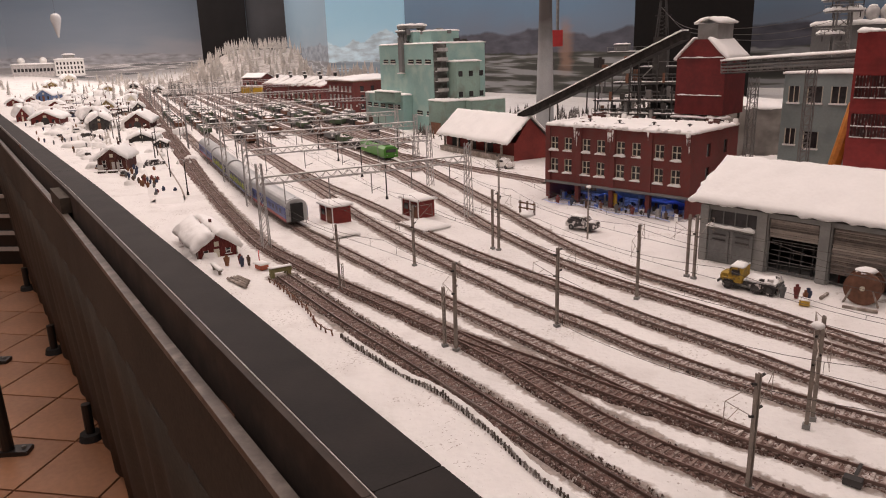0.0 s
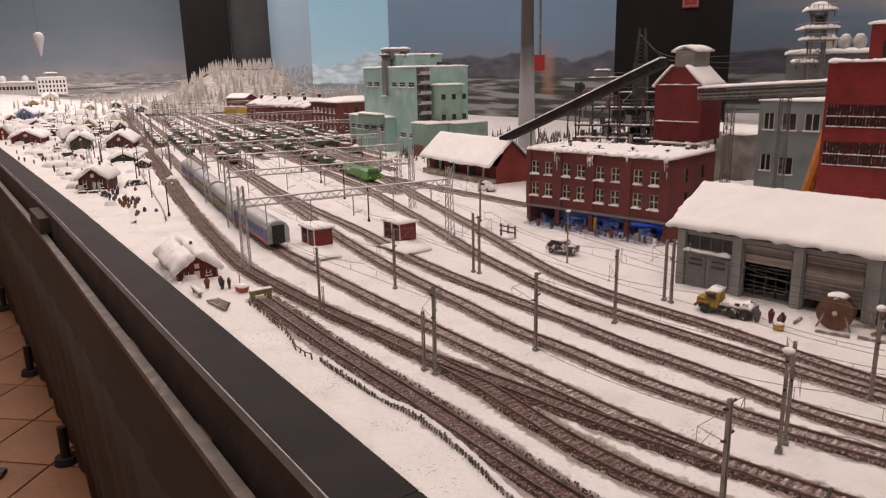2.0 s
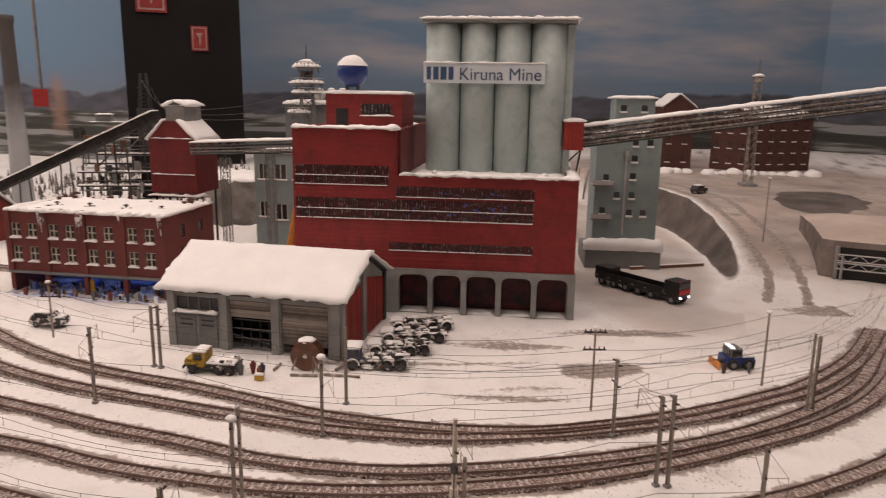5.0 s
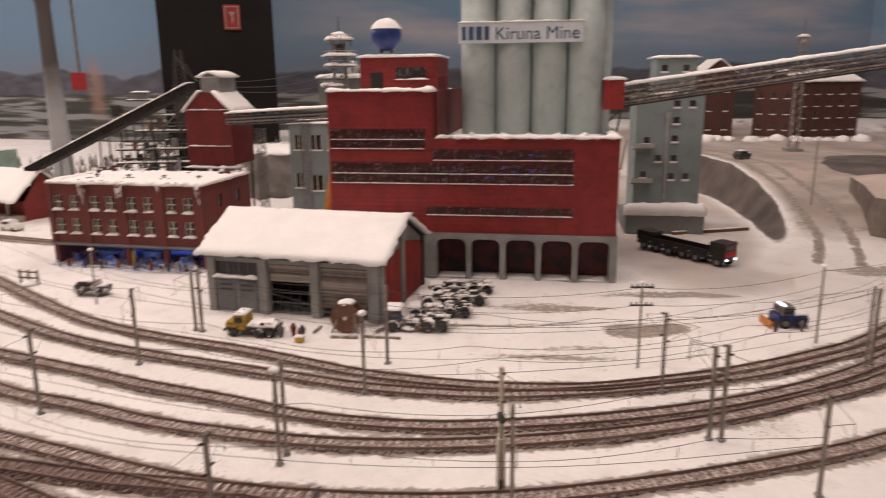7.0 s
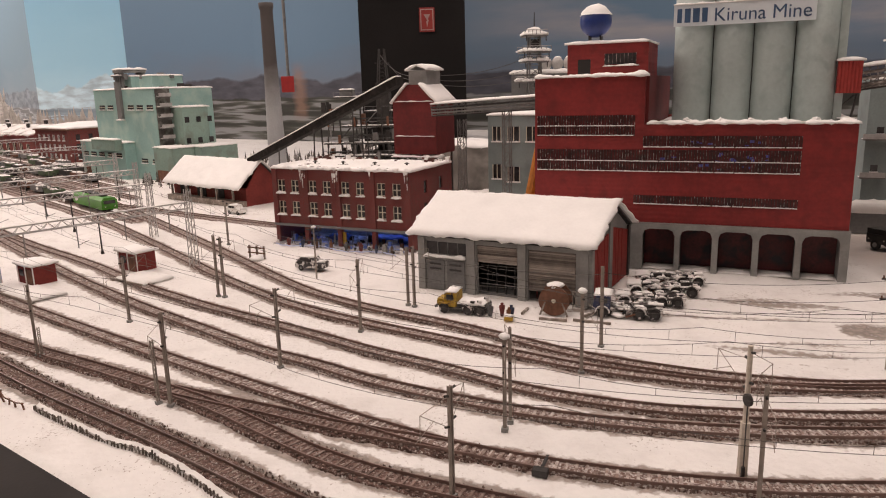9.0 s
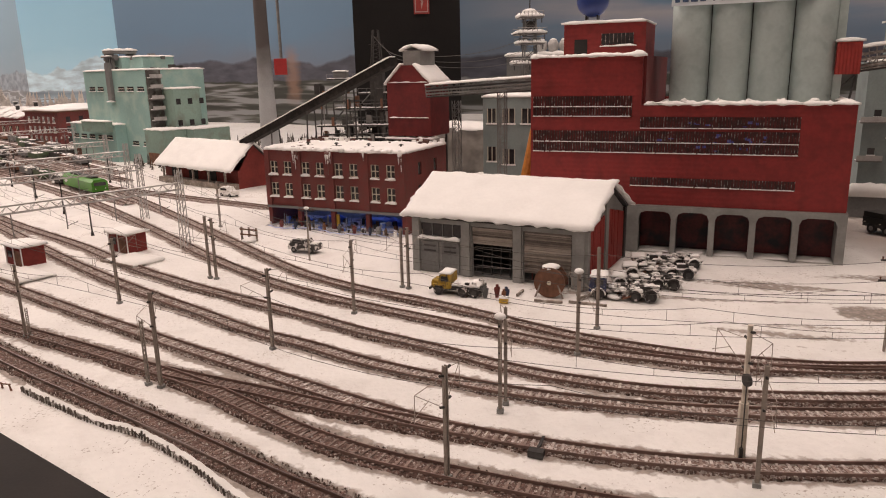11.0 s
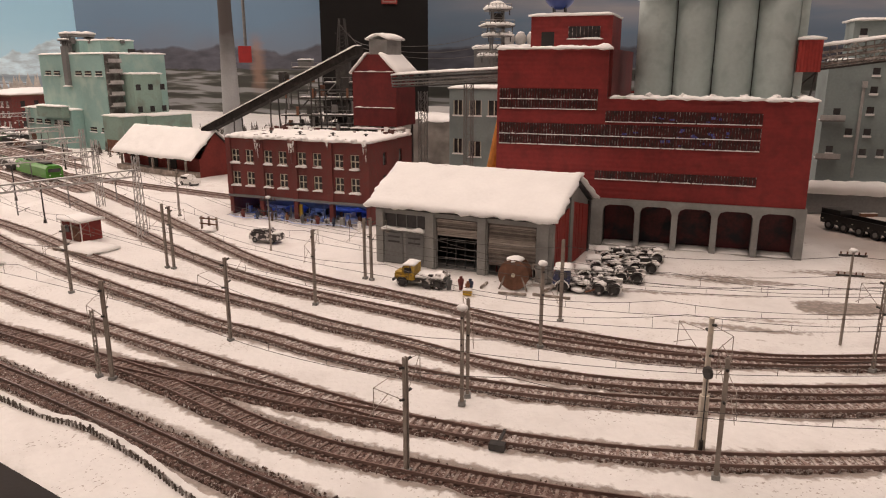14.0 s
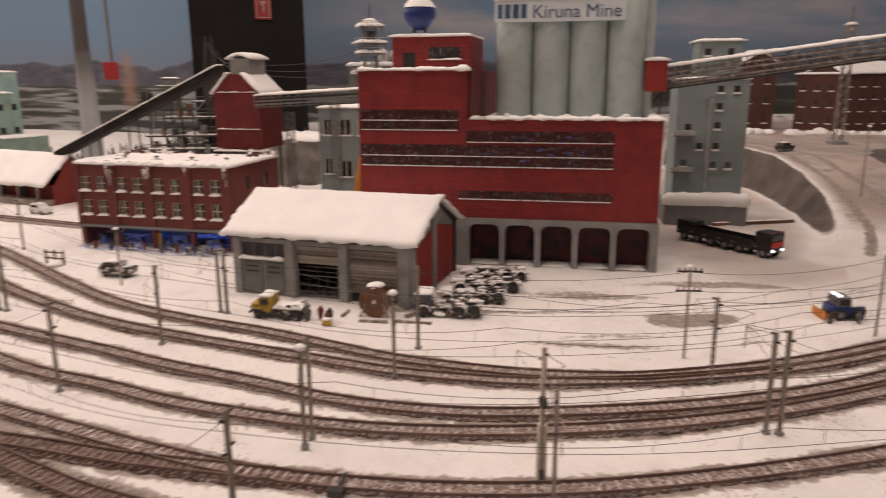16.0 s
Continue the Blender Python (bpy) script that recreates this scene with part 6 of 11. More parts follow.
def tower_wires():
    root = thing("tower_wires", "dark wires strung from the transfer tower to the plant mast", "wires")
    for a, b in (((0.040, 1.330, 0.268), (-0.02, 1.80, 0.325)), ((0.045, 1.330, 0.262), (0.00, 1.82, 0.305)), ((0.050, 1.340, 0.270), (0.30, 1.70, 0.300)), ((0.055, 1.340, 0.262), (0.32, 1.72, 0.280)), ((0.055, 1.345, 0.255), (0.33, 1.74, 0.262))):
        a, b = Vector(a), Vector(b)
        bm = bmesh.new()
        cable(bm, [a.lerp(b, k / 10) - Vector((0, 0, 0.012 * 4 * (k / 10) * (1 - k / 10))) for k in range(11)], 0.0005)
        part("wire", bm, WIRE, root)


tower_wires()
mine_building()
conveyor_bridge()
barn()
brick_works()
head_tower()
inclined_conveyor()


# ---- further buildings ----
def plain_house(name, label, category, m, W, D, Z, walls, windows=(), roof="flat", rise=0.03, group="", thick=0.006, frame=CREAM):
    """A house with walls, windows (face, x0, x1, z0, z1) and a snowy roof. Faces: f front, r right side."""
    root = thing(name, label, category, m, group)
    t = min(0.004, W * 0.08)
    holes = [(a, b, c, d) for face, a, b, c, d in windows if face == "f"]
    bm = bmesh.new()
    wall_with_holes(bm, W, Z, holes, 0, t)
    part("front_wall", bm, walls, root)
    rh = [(a, b, c, d) for face, a, b, c, d in windows if face == "r"]
    bm = bmesh.new()
    wall_with_holes(bm, D - 2 * t, Z, rh, 0, t, 0, t)
    for v in bm.verts:
        v.co = Vector((W - v.co.y, v.co.x, v.co.z))
    part("side_wall", bm, walls, root)
    part("side_wall", boxes((0, t, t, D - t, 0, Z)), walls, root)
    part("rear_wall", boxes((0, W, D - t, D, 0, Z)), walls, root)
    # solid near-black block added as the shade behind the windows
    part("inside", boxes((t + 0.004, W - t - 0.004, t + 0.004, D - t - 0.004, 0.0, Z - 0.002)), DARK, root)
    for a, b, c, d in holes:
        win = part("window", boxes((a, b, t * 0.5, t * 0.7, c, d)), GLASS, root)
        w = min(0.0014, (b - a) * 0.12)
        part("window_frame", boxes((a, a + w, t * 0.1, t * 0.45, c, d), (b - w, b, t * 0.1, t * 0.45, c, d), ((a + b) / 2 - w / 2, (a + b) / 2 + w / 2, t * 0.1, t * 0.45, c, d)), frame, win)
        part("sill_snow", boxes((a - w, b + w, -0.0025, 0.0, c - 0.002, c + 0.0008)), ROOF_SNOW, win)
    for a, b, c, d in rh:
        win = part("window", boxes((W - t * 0.7, W - t * 0.5, a, b, c, d)), GLASS, root)
        part("sill_snow", boxes((W, W + 0.0025, a - 0.001, b + 0.001, c - 0.002, c + 0.0008)), ROOF_SNOW, win)
    if roof == "flat":
        part("flat_roof", boxes((t, W - t, t, D - t, Z - 0.004, Z - 0.001)), CONCRETE_DARK, root)
        snow_on(root, -0.003, W + 0.003, -0.003, D + 0.003, Z, thick, "roof_snow", W * 77, 0.003, 0.012)
    elif roof == "gable":
        for x0 in (0, W - t):
            bm = bmesh.new()
            prism_x(bm, [(0, Z + 0.0002), (D, Z + 0.0002), (D / 2, Z + rise - 0.003)], x0, x0 + t)
            part("gable", bm, walls, root)
        gable_roof(root, 0, W, 0, D, Z + 0.003, Z + rise, thick, 0.006, W * 55)
    elif roof == "gable_y":
        for y0 in (0, D - t):
            bm = bmesh.new()
            prism(bm, [(0, Z + 0.0002), (W, Z + 0.0002), (W / 2, Z + rise - 0.003)], y0, y0 + t)
            part("gable", bm, walls, root)
        ho = 0.006
        bm = bmesh.new()
        for sx in (-1, 1):
            xe, xr = (-0.005, W / 2) if sx < 0 else (W + 0.005, W / 2)
            a, b = Vector((xe, -ho, Z - 0.001)), Vector((xr, -ho, Z + rise))
            if sx < 0:
                snow_sheet(bm, a, b - a, (0, D + 2 * ho, 0), 8, max(6, int(D / 0.01)), thick, W * 9, 0.003, 0.0012)
            else:
                snow_sheet(bm, b, a - b, (0, D + 2 * ho, 0), 8, max(6, int(D / 0.01)), thick, W * 19, 0.003, 0.0012)
        part("snow_roof", bm, ROOF_SNOW, root, "thick white snow", smooth=True)
    return root


def green_works():
    root = thing("green_works", "tall pale green works building with stepped flat roofs and snow", "factory", stand(-0.985, 2.420, -42.6, 0))
    def block(x0, x1, y0, y1, z0, z1, mat=MINT):
        bm = boxes((x0, x1, y0, y1, z0, z1))
        bmesh.ops.bevel(bm, geom=bm.edges, offset=0.0015, segments=1)
        b = part("block", bm, mat, root)
        snow_on(root, x0 - 0.002, x1 + 0.002, y0 - 0.002, y1 + 0.002, z1, 0.005, "roof_snow", x0 * 30, 0.005, 0.008)
        return b
    block(0.085, 0.432, 0.0, 0.19, 0, 0.262)
    block(0.030, 0.30, -0.035, -0.0005, 0, 0.108)
    # side blocks take the shaded mint copy
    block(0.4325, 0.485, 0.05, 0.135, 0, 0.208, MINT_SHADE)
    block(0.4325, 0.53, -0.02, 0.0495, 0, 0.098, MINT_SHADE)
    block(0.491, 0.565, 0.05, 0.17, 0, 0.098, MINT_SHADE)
    block(0.20, 0.265, 0.03, 0.10, 0.2625, 0.300)
    block(0.31, 0.378, 0.03, 0.13, 0.2625, 0.299)
    rnd = random.Random(90)
    for k in range(26):
        x, y = (rnd.uniform(0.17, 0.27), rnd.uniform(0.01, 0.10)) if k % 2 else (rnd.uniform(0.29, 0.41), rnd.uniform(0.02, 0.12))
        z = 0.2625 if k % 3 else 0.292
        w = rnd.uniform(0.005, 0.016)
        unit = part("roof_unit", boxes((x, x + w, y, y + w, z, z + rnd.uniform(0.006, 0.018))), (CONCRETE_DARK, MINT_SHADE, STEEL_DARK)[k % 3], root, "weathered roof machine")
    for x in (0.202, 0.2145, 0.227, 0.2385):
        part("head_column", boxes((x, x + 0.006, 0.012, 0.020, 0.2625, 0.312)), CONCRETE_DARK, root)
        part("head_column", boxes((x, x + 0.006, 0.080, 0.088, 0.2625, 0.312)), CONCRETE_DARK, root)
    part("head", boxes((0.199, 0.248, 0.010, 0.090, 0.3122, 0.320)), CONCRETE, root)
    snow_on(root, 0.196, 0.251, 0.007, 0.093, 0.3202, 0.006, "roof_snow", 12.0, 0.004, 0.008, 0.003)
    part("head_deck", boxes((0.194, 0.253, 0.006, 0.090, 0.3002, 0.3035)), CONCRETE_DARK, root)
    snow_on(root, 0.192, 0.255, 0.004, 0.0095, 0.3037, 0.004, "deck_snow", 13.0, 0.003, 0.005, 0.002)
    part("stair_bay", boxes((0.4322, 0.4335, 0.003, 0.0485, 0.098, 0.262)), surface("grimy_concrete", (0.13, 0.125, 0.115), 0.9, 0, 0.4, 18, 0.3, 200, (0.30, 0.32, 0.29), 0.60, 0.1), root, "grimy dark stair bay")
    part("shaft", boxes((0.236, 0.258, -0.010, -0.0005, 0.178, 0.285)), CONCRETE_DARK, root, "dark grey vertical duct")
    snow_on(root, 0.233, 0.261, -0.013, 0.0, 0.1725, 0.005, "duct_snow", 3.0)
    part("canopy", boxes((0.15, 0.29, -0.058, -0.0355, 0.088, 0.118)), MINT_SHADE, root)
    snow_on(root, 0.147, 0.293, -0.062, -0.034, 0.1182, 0.005, "canopy_snow", 4.0)
    for x, z, y in [(x, 0.205, 0.0) for x in (0.115, 0.165, 0.285, 0.335, 0.39)] + [(x, 0.066, -0.035) for x in (0.045, 0.095, 0.145, 0.20, 0.25)] + [(x, 0.05, 0.0) for x in (0.33, 0.39)]:
        win = part("window", boxes((x, x + 0.032, y - 0.0012, y - 0.0003, z, z + 0.012)), GLASS, root)
        part("window_frame", boxes((x, x + 0.032, y - 0.0022, y - 0.0013, z + 0.0052, z + 0.0068)), CREAM, win)
        part("sill_snow", boxes((x - 0.002, x + 0.034, y - 0.004, y - 0.0003, z - 0.003, z - 0.0005)), ROOF_SNOW, win)
    for y in (0.075, 0.125, 0.175):
        for z in (0.165, 0.045):
            part("window", boxes((0.4855, 0.4863, y * 0.75, y * 0.75 + 0.014, z + 0.06 * (z < 0.1), z + 0.06 * (z < 0.1) + 0.016)), GLASS, root)
    # balconies of an outside stair
    for z in (0.12, 0.15, 0.18, 0.21, 0.238):
        stair = part("stair_landing", boxes((0.4336, 0.449, 0.006, 0.044, z, z + 0.002)), STEEL, root)
        part("stair_rail", boxes((0.4475, 0.449, 0.006, 0.044, z + 0.0022, z + 0.012)), STEEL_PALE, stair)
        snow_on(root, 0.4336, 0.448, 0.006, 0.044, z + 0.0022, 0.002, "landing_snow", z * 50, 0.001)
    part("door", boxes((0.05, 0.08, -0.0365, -0.0355, 0, 0.032)), RUST, root)
    part("gate", boxes((0.445, 0.50, -0.0215, -0.0203, 0, 0.035)), RUST, root)
    return root


def red_shed():
    root = thing("red_shed", "low red boarded shed with a broad snow roof", "shed", stand(-0.548, 1.765, -42.5, 0))
    W, D, Z = 0.285, 0.125, 0.040
    part("front_wall", boxes((0, W, 0.02, 0.024, 0, Z)), FALU, root)
    part("rear_wall", boxes((0, W, D - 0.004, D, 0, Z)), FALU, root)
    for x0 in (0.0, W - 0.004):
        bm = bmesh.new()
        prism_x(bm, [(0.0242, 0), (D - 0.0042, 0), (D - 0.0042, Z), (D / 2, 0.093), (0.0242, Z)], x0, x0 + 0.004)
        part("gable_wall", bm, FALU, root)
    part("loading_deck", boxes((0.004, W, -0.002, 0.0198, 0.0, 0.012)), TIMBER, root)
    for x in (0.02, 0.08, 0.14, 0.20, 0.26):
        part("post", boxes((x, x + 0.004, 0.0, 0.004, 0.0122, Z)), TIMBER, root)
    for x in (0.03, 0.10, 0.17):
        part("gate", boxes((x, x + 0.035, 0.0185, 0.0198, 0.0122, 0.036)), DARK, root)
    gable_roof(root, 0, W, 0, D, Z + 0.004, 0.097, 0.0055, 0.008, 4.0)
    return root


def sooty_stack():
    """Pale concrete that turns dark with soot towards the chimney's mouth."""
    m = surface("sooty_concrete", (0.36, 0.37, 0.375), 0.85, 0, 0.15, 14, 0.2, 300)
    n, l = m.node_tree.nodes, m.node_tree.links
    b = n["Principled BSDF"]
    old = b.inputs["Base Color"].links[0].from_socket
    tc, sep, tex = n.new("ShaderNodeTexCoord"), n.new("ShaderNodeSeparateXYZ"), n.new("ShaderNodeTexNoise")
    tex.inputs["Scale"].default_value, tex.inputs["Detail"].default_value = 22.0, 5
    l.new(tc.outputs["Object"], sep.inputs[0])
    l.new(tc.outputs["Object"], tex.inputs["Vector"])
    add = n.new("ShaderNodeMath")
    add.operation = "MULTIPLY_ADD"
    l.new(tex.outputs["Fac"], add.inputs[0])
    add.inputs[1].default_value = 0.07
    l.new(sep.outputs[2], add.inputs[2])
    edge = n.new("ShaderNodeMapRange")
    edge.inputs[1].default_value, edge.inputs[2].default_value = 0.24, 0.345
    l.new(add.outputs[0], edge.inputs[0])
    mix = n.new("ShaderNodeMix")
    mix.data_type = "RGBA"
    l.new(edge.outputs[0], mix.inputs[0])
    l.new(old, mix.inputs[6])
    mix.inputs[7].default_value = (0.085, 0.075, 0.072, 1)
    l.new(mix.outputs[2], b.inputs["Base Color"])
    return m


def chimney():
    root = thing("chimney", "tall round pale concrete chimney with a dark sooty top", "chimney", pose(-0.300, 1.905, 0))
    bm = bmesh.new()
    rings = []
    for r, z in ((0.0250, 0.0), (0.0228, 0.094), (0.0200, 0.20), (0.0165, 0.33), (0.0158, 0.425), (0.0158, 0.445), (0.0182, 0.450), (0.0182, 0.462), (0.0140, 0.462), (0.0140, 0.430)):
        rings.append([bm.verts.new((r * math.cos(a), r * math.sin(a), z)) for a in (2 * math.pi * k / 32 for k in range(32))])
    for p, q in zip(rings, rings[1:]):
        for k in range(32):
            bm.faces.new((p[k], p[(k + 1) % 32], q[(k + 1) % 32], q[k]))
    bm.faces.new(rings[-1])
    part("shaft", bm, sooty_stack(), root, smooth=True)


SIGNAL_RED = surface("signal_red", (0.36, 0.022, 0.022), 0.5, 0, 0.15, 40, 0.05)


def fire_box():
    x, y = bearing(-7.75, 2.9)
    root = thing("alarm_box", "red alarm box on a pale pipe on the hall wall", "alarm box", pose(x, y, 0.24, 0, 0, 8))
    bm = boxes((-0.024, 0.024, 0, 0.02, 0, 0.060))
    bmesh.ops.bevel(bm, geom=bm.edges, offset=0.003, segments=2)
    part("box", bm, SIGNAL_RED, root)
    bm = bmesh.new()
    tube(bm, (0.004, 0.01, 0.061), (0.004, 0.01, 1.2), 0.006, None, 10)
    part("pipe", bm, STEEL, root)


SIGN_PALE = surface("faded_sign_white", (0.36, 0.26, 0.24), 0.5, 0, 0.2, 30, 0.05)


def red_panel(deg, dist, z0, z1, half, label):
    x, y = bearing(deg, dist)
    root = thing("fire_sign", label, "fire sign", pose(x, y, z0, 0, 0, -deg))
    h = z1 - z0
    part("panel", boxes((-half, half, 0, 0.006, 0, h)), surface("sign_red", (0.26, 0.024, 0.020), 0.5), root)
    w = half * 0.12
    part("border", boxes((-half * 0.85, half * 0.85, -0.0015, -0.0002, 0.06 * h, 0.06 * h + w), (-half * 0.85, half * 0.85, -0.0015, -0.0002, 0.94 * h - w, 0.94 * h), (-half * 0.85, -half * 0.85 + w, -0.0015, -0.0002, 0.06 * h + w, 0.94 * h - w), (half * 0.85 - w, half * 0.85, -0.0015, -0.0002, 0.06 * h + w, 0.94 * h - w)), SIGN_PALE, root)
    bm = bmesh.new()
    prism(bm, [(-half * 0.4, 0.72 * h), (half * 0.4, 0.72 * h), (half * 0.1, 0.5 * h), (half * 0.25, 0.5 * h), (0, 0.2 * h), (-half * 0.1, 0.45 * h), (0.05 * half, 0.45 * h)], -0.0015, -0.0002)
    part("symbol", bm, SIGN_PALE, root)


green_works()
red_shed()
chimney()
fire_box()
red_panel(3.05, 2.585, 0.432, 0.512, 0.0265, "small dull red fire sign on the black pillar")
red_panel(-0.12, 2.585, 0.549, 0.66, 0.047, "red hose reel sign on the black pillar")

# far red houses beside the yard
def hipped_house():
    W, D, Z, rise = 0.24, 0.30, 0.122, 0.016
    wins = [("f", x, x + 0.017, z, z + 0.022) for x in (0.020, 0.056, 0.092, 0.128, 0.164, 0.200) for z in (0.012, 0.048, 0.084)]
    wins += [("r", y, y + 0.017, z, z + 0.022) for y in (0.03, 0.08, 0.13, 0.18, 0.23) for z in (0.012, 0.048, 0.084)]
    root = plain_house("brick_house", "three-storey red brick house with pale windows and snowy hipped roof", "house", stand(-1.395, 2.958, -39, 0), W, D, Z, BRICK, wins, "none", frame=WHITE)
    part("cornice", boxes((-0.006, W + 0.006, -0.006, D + 0.006, Z + 0.0002, Z + 0.005)), RUST, root)
    bm = bmesh.new()
    base = [(-0.004, -0.004), (W + 0.004, -0.004), (W + 0.004, D + 0.004), (-0.004, D + 0.004)]
    n = 10
    rows = []
    for j in range(n + 1):
        t = j / n
        ring = []
        for (ax, ay), (bx, by) in zip(base, base[1:] + base[:1]):
            for i in range(8):
                x, y = ax + (bx - ax) * i / 8, ay + (by - ay) * i / 8
                k = 1 - 0.8 * t
                x, y = W / 2 + (x - W / 2) * k, D / 2 + (y - D / 2) * k
                ring.append(bm.verts.new((x, y, Z + 0.0055 + rise * t + 0.005 * (j > 0) + 0.004 * fbm(x * 60, y * 60, 3))))
        rows.append(ring)
    for a, b in zip(rows, rows[1:]):
        for i in range(len(a)):
            bm.faces.new((a[i], a[(i + 1) % len(a)], b[(i + 1) % len(a)], b[i]))
    bm.faces.new(rows[-1])
    bm.faces.new(rows[0][::-1])
    part("snow_roof", bm, ROOF_SNOW, root, "white snow", smooth=True)


def engine_shed():
    """A long brick shed in five bays with a patchy snow roof and a row of vents."""
    W, D, Z, rise = 0.70, 0.24, 0.078, 0.042
    wins = [("f", 0.02 + 0.0565 * k, 0.046 + 0.0565 * k, 0.010, 0.044) for k in range(12)]
    root = plain_house("engine_shed", "long low red brick engine shed with patchy snow on its roof", "engine shed", stand(-2.165, 3.768, -36, 0), W, D, Z, BRICK, wins, "none", frame=CREAM)
    for x0 in (0.0, W - 0.004):
        bm = bmesh.new()
        prism_x(bm, [(0, Z + 0.0002), (D, Z + 0.0002), (D / 2, Z + rise - 0.003)], x0, x0 + 0.004)
        part("gable", bm, BRICK, root)
    bm = bmesh.new()
    prism_x(bm, [(-0.008, Z), (D / 2, Z + rise), (D + 0.008, Z), (D + 0.008, Z - 0.004), (D / 2, Z + rise - 0.004), (-0.008, Z - 0.004)], -0.006, W + 0.006)
    part("roof", bm, SHEET_RED_DARK, root, "dark red roof")
    for k in range(7):
        a = 0.004 + W * k / 7
        bm = bmesh.new()
        snow_sheet(bm, (a, -0.004, Z + 0.003), (W / 7 - 0.010, 0, 0), (0, D / 2 * 0.96, rise * 0.95), 10, 12, 0.005, k * 7.0, 0.018, 0.004)
        part("roof_snow", bm, SNOW, root, smooth=True)
    for k in range(8):
        x, y = W * (k + 0.6) / 8.4, D * (0.30 + 0.16 * (k % 2))
        z = Z + rise * y / (D / 2)
        stack = part("roof_vent", boxes((x - 0.006, x + 0.006, y - 0.006, y + 0.006, z - 0.002, z + 0.026)), STEEL_DARK, root, "dark vent stack")
        part("stack_snow", boxes((x - 0.008, x + 0.008, y - 0.008, y + 0.008, z + 0.0262, z + 0.031)), ROOF_SNOW, stack)


hipped_house()
engine_shed()
plain_house("signal_house", "small red brick house with a snowy roof", "house", stand(-2.79, 4.605, -12, 0), 0.17, 0.12, 0.082, BRICK, [("f", 0.03, 0.06, 0.03, 0.06), ("f", 0.10, 0.13, 0.03, 0.06)], "gable", 0.03)
yard_box = thing("yellow_container", "yellow freight container standing by the yard", "container", stand(-2.55, 4.17, -10, 0))
bm = boxes((0, 0.165, 0, 0.05, 0, 0.046))
bmesh.ops.bevel(bm, geom=bm.edges, offset=0.002, segments=1)
part("box", bm, YELLOW, yard_box)
snow_on(yard_box, -0.002, 0.167, -0.002, 0.052, 0.0462, 0.005, "snow", 1.0)

# right of the mine: blue-grey shaft house
gb = thing("shaft_house", "tall blue-grey rendered shaft house with small snowy windows", "shaft house", stand(0.745, 1.085, -24.5, 0))
part("plinth", boxes((-0.012, 0.122, -0.012, 0.10, 0, 0.033)), CONCRETE_DARK, gb, "dark grey concrete plinth")
snow_on(gb, -0.015, 0.125, -0.016, -0.0002, 0.0332, 0.030, "plinth_snow", 1.0, 0.004, 0.008, 0.003)
bm = boxes((0.0, 0.112, 0.0, 0.09, 0.0332, 0.240))
part("wall", bm, GREY_BLUE, gb)
part("turret", boxes((0.030, 0.098, 0.012, 0.075, 0.2402, 0.300)), GREY_BLUE, gb)
snow_on(gb, 0.026, 0.102, 0.008, 0.079, 0.3002, 0.005, "turret_snow", 2.0)
snow_on(gb, -0.003, 0.115, -0.003, 0.0115, 0.2404, 0.004, "roof_snow", 3.0)
for x, z in ((0.0667, 0.192), (0.0656, 0.161), (0.0393, 0.127), (0.0656, 0.127), (0.063, 0.0956), (0.0874, 0.0956), (0.0667, 0.220), (0.092, 0.220), (0.019, 0.158), (0.0153, 0.0987), (0.044, 0.279), (0.080, 0.279)):
    y = 0.0 if z < 0.24 else 0.012
    win = part("window", boxes((x - 0.005, x + 0.005, y - 0.0008, y - 0.0002, z, z + 0.010)), GLASS, gb)
    part("sill_snow", boxes((x - 0.006, x + 0.006, y - 0.004, y - 0.0002, z - 0.0035, z - 0.0004)), ROOF_SNOW, win)
bm = bmesh.new()
for x in (0.051, 0.053):
    tube(bm, (x, -0.003, 0.06), (x, -0.003, 0.205), 0.0012, None, 6)
box(bm, 0.049, 0.056, -0.006, -0.0012, 0.200, 0.210)
part("drain_pipe", bm, STEEL_PALE, gb)
for z in (0.094, 0.154):
    land = part("landing", boxes((-0.006, 0.030, -0.014, -0.0002, z - 0.006, z - 0.004)), STEEL, gb)
    part("landing_rail", boxes((-0.006, 0.030, -0.0142, -0.0132, z - 0.0038, z + 0.004)), STEEL_PALE, land)
    snow_on(gb, -0.006, 0.030, -0.0130, -0.0004, z - 0.0038, 0.002, "landing_snow", z * 60, 0.001)

# brown brick works on the plateau
def works_windows(w, z0, z1, n, rows, wid=0.014, hgt=0.02):
    return [("f", w * (i + 0.5) / n - wid / 2, w * (i + 0.5) / n + wid / 2, z0 + (z1 - z0) * j / rows, z0 + (z1 - z0) * j / rows + hgt) for i in range(n) for j in range(rows)]


plain_house("brick_tower_house", "narrow brown brick works house with a snowy gable roof", "works", stand(1.475, 1.885, -18, 0.086), 0.10, 0.10, 0.19, BRICK_DARK, works_windows(0.10, 0.02, 0.19, 2, 3), "gable_y", 0.04, frame=RUST)
plain_house("brick_factory", "dark brown brick factory end with a snowy roof", "factory", stand(1.640, 1.850, -58, 0.086), 0.115, 0.16, 0.160, BRICK_DARK, works_windows(0.115, 0.02, 0.16, 3, 3), "flat", frame=RUST)
plain_house("brick_factory", "brown brick factory with snowy sills and gable roof", "factory", stand(1.712, 1.748, -8, 0.086), 0.205, 0.18, 0.160, BRICK_DARK, works_windows(0.205, 0.02, 0.16, 5, 4), "gable", 0.035, frame=RUST)
rnd = random.Random(64)
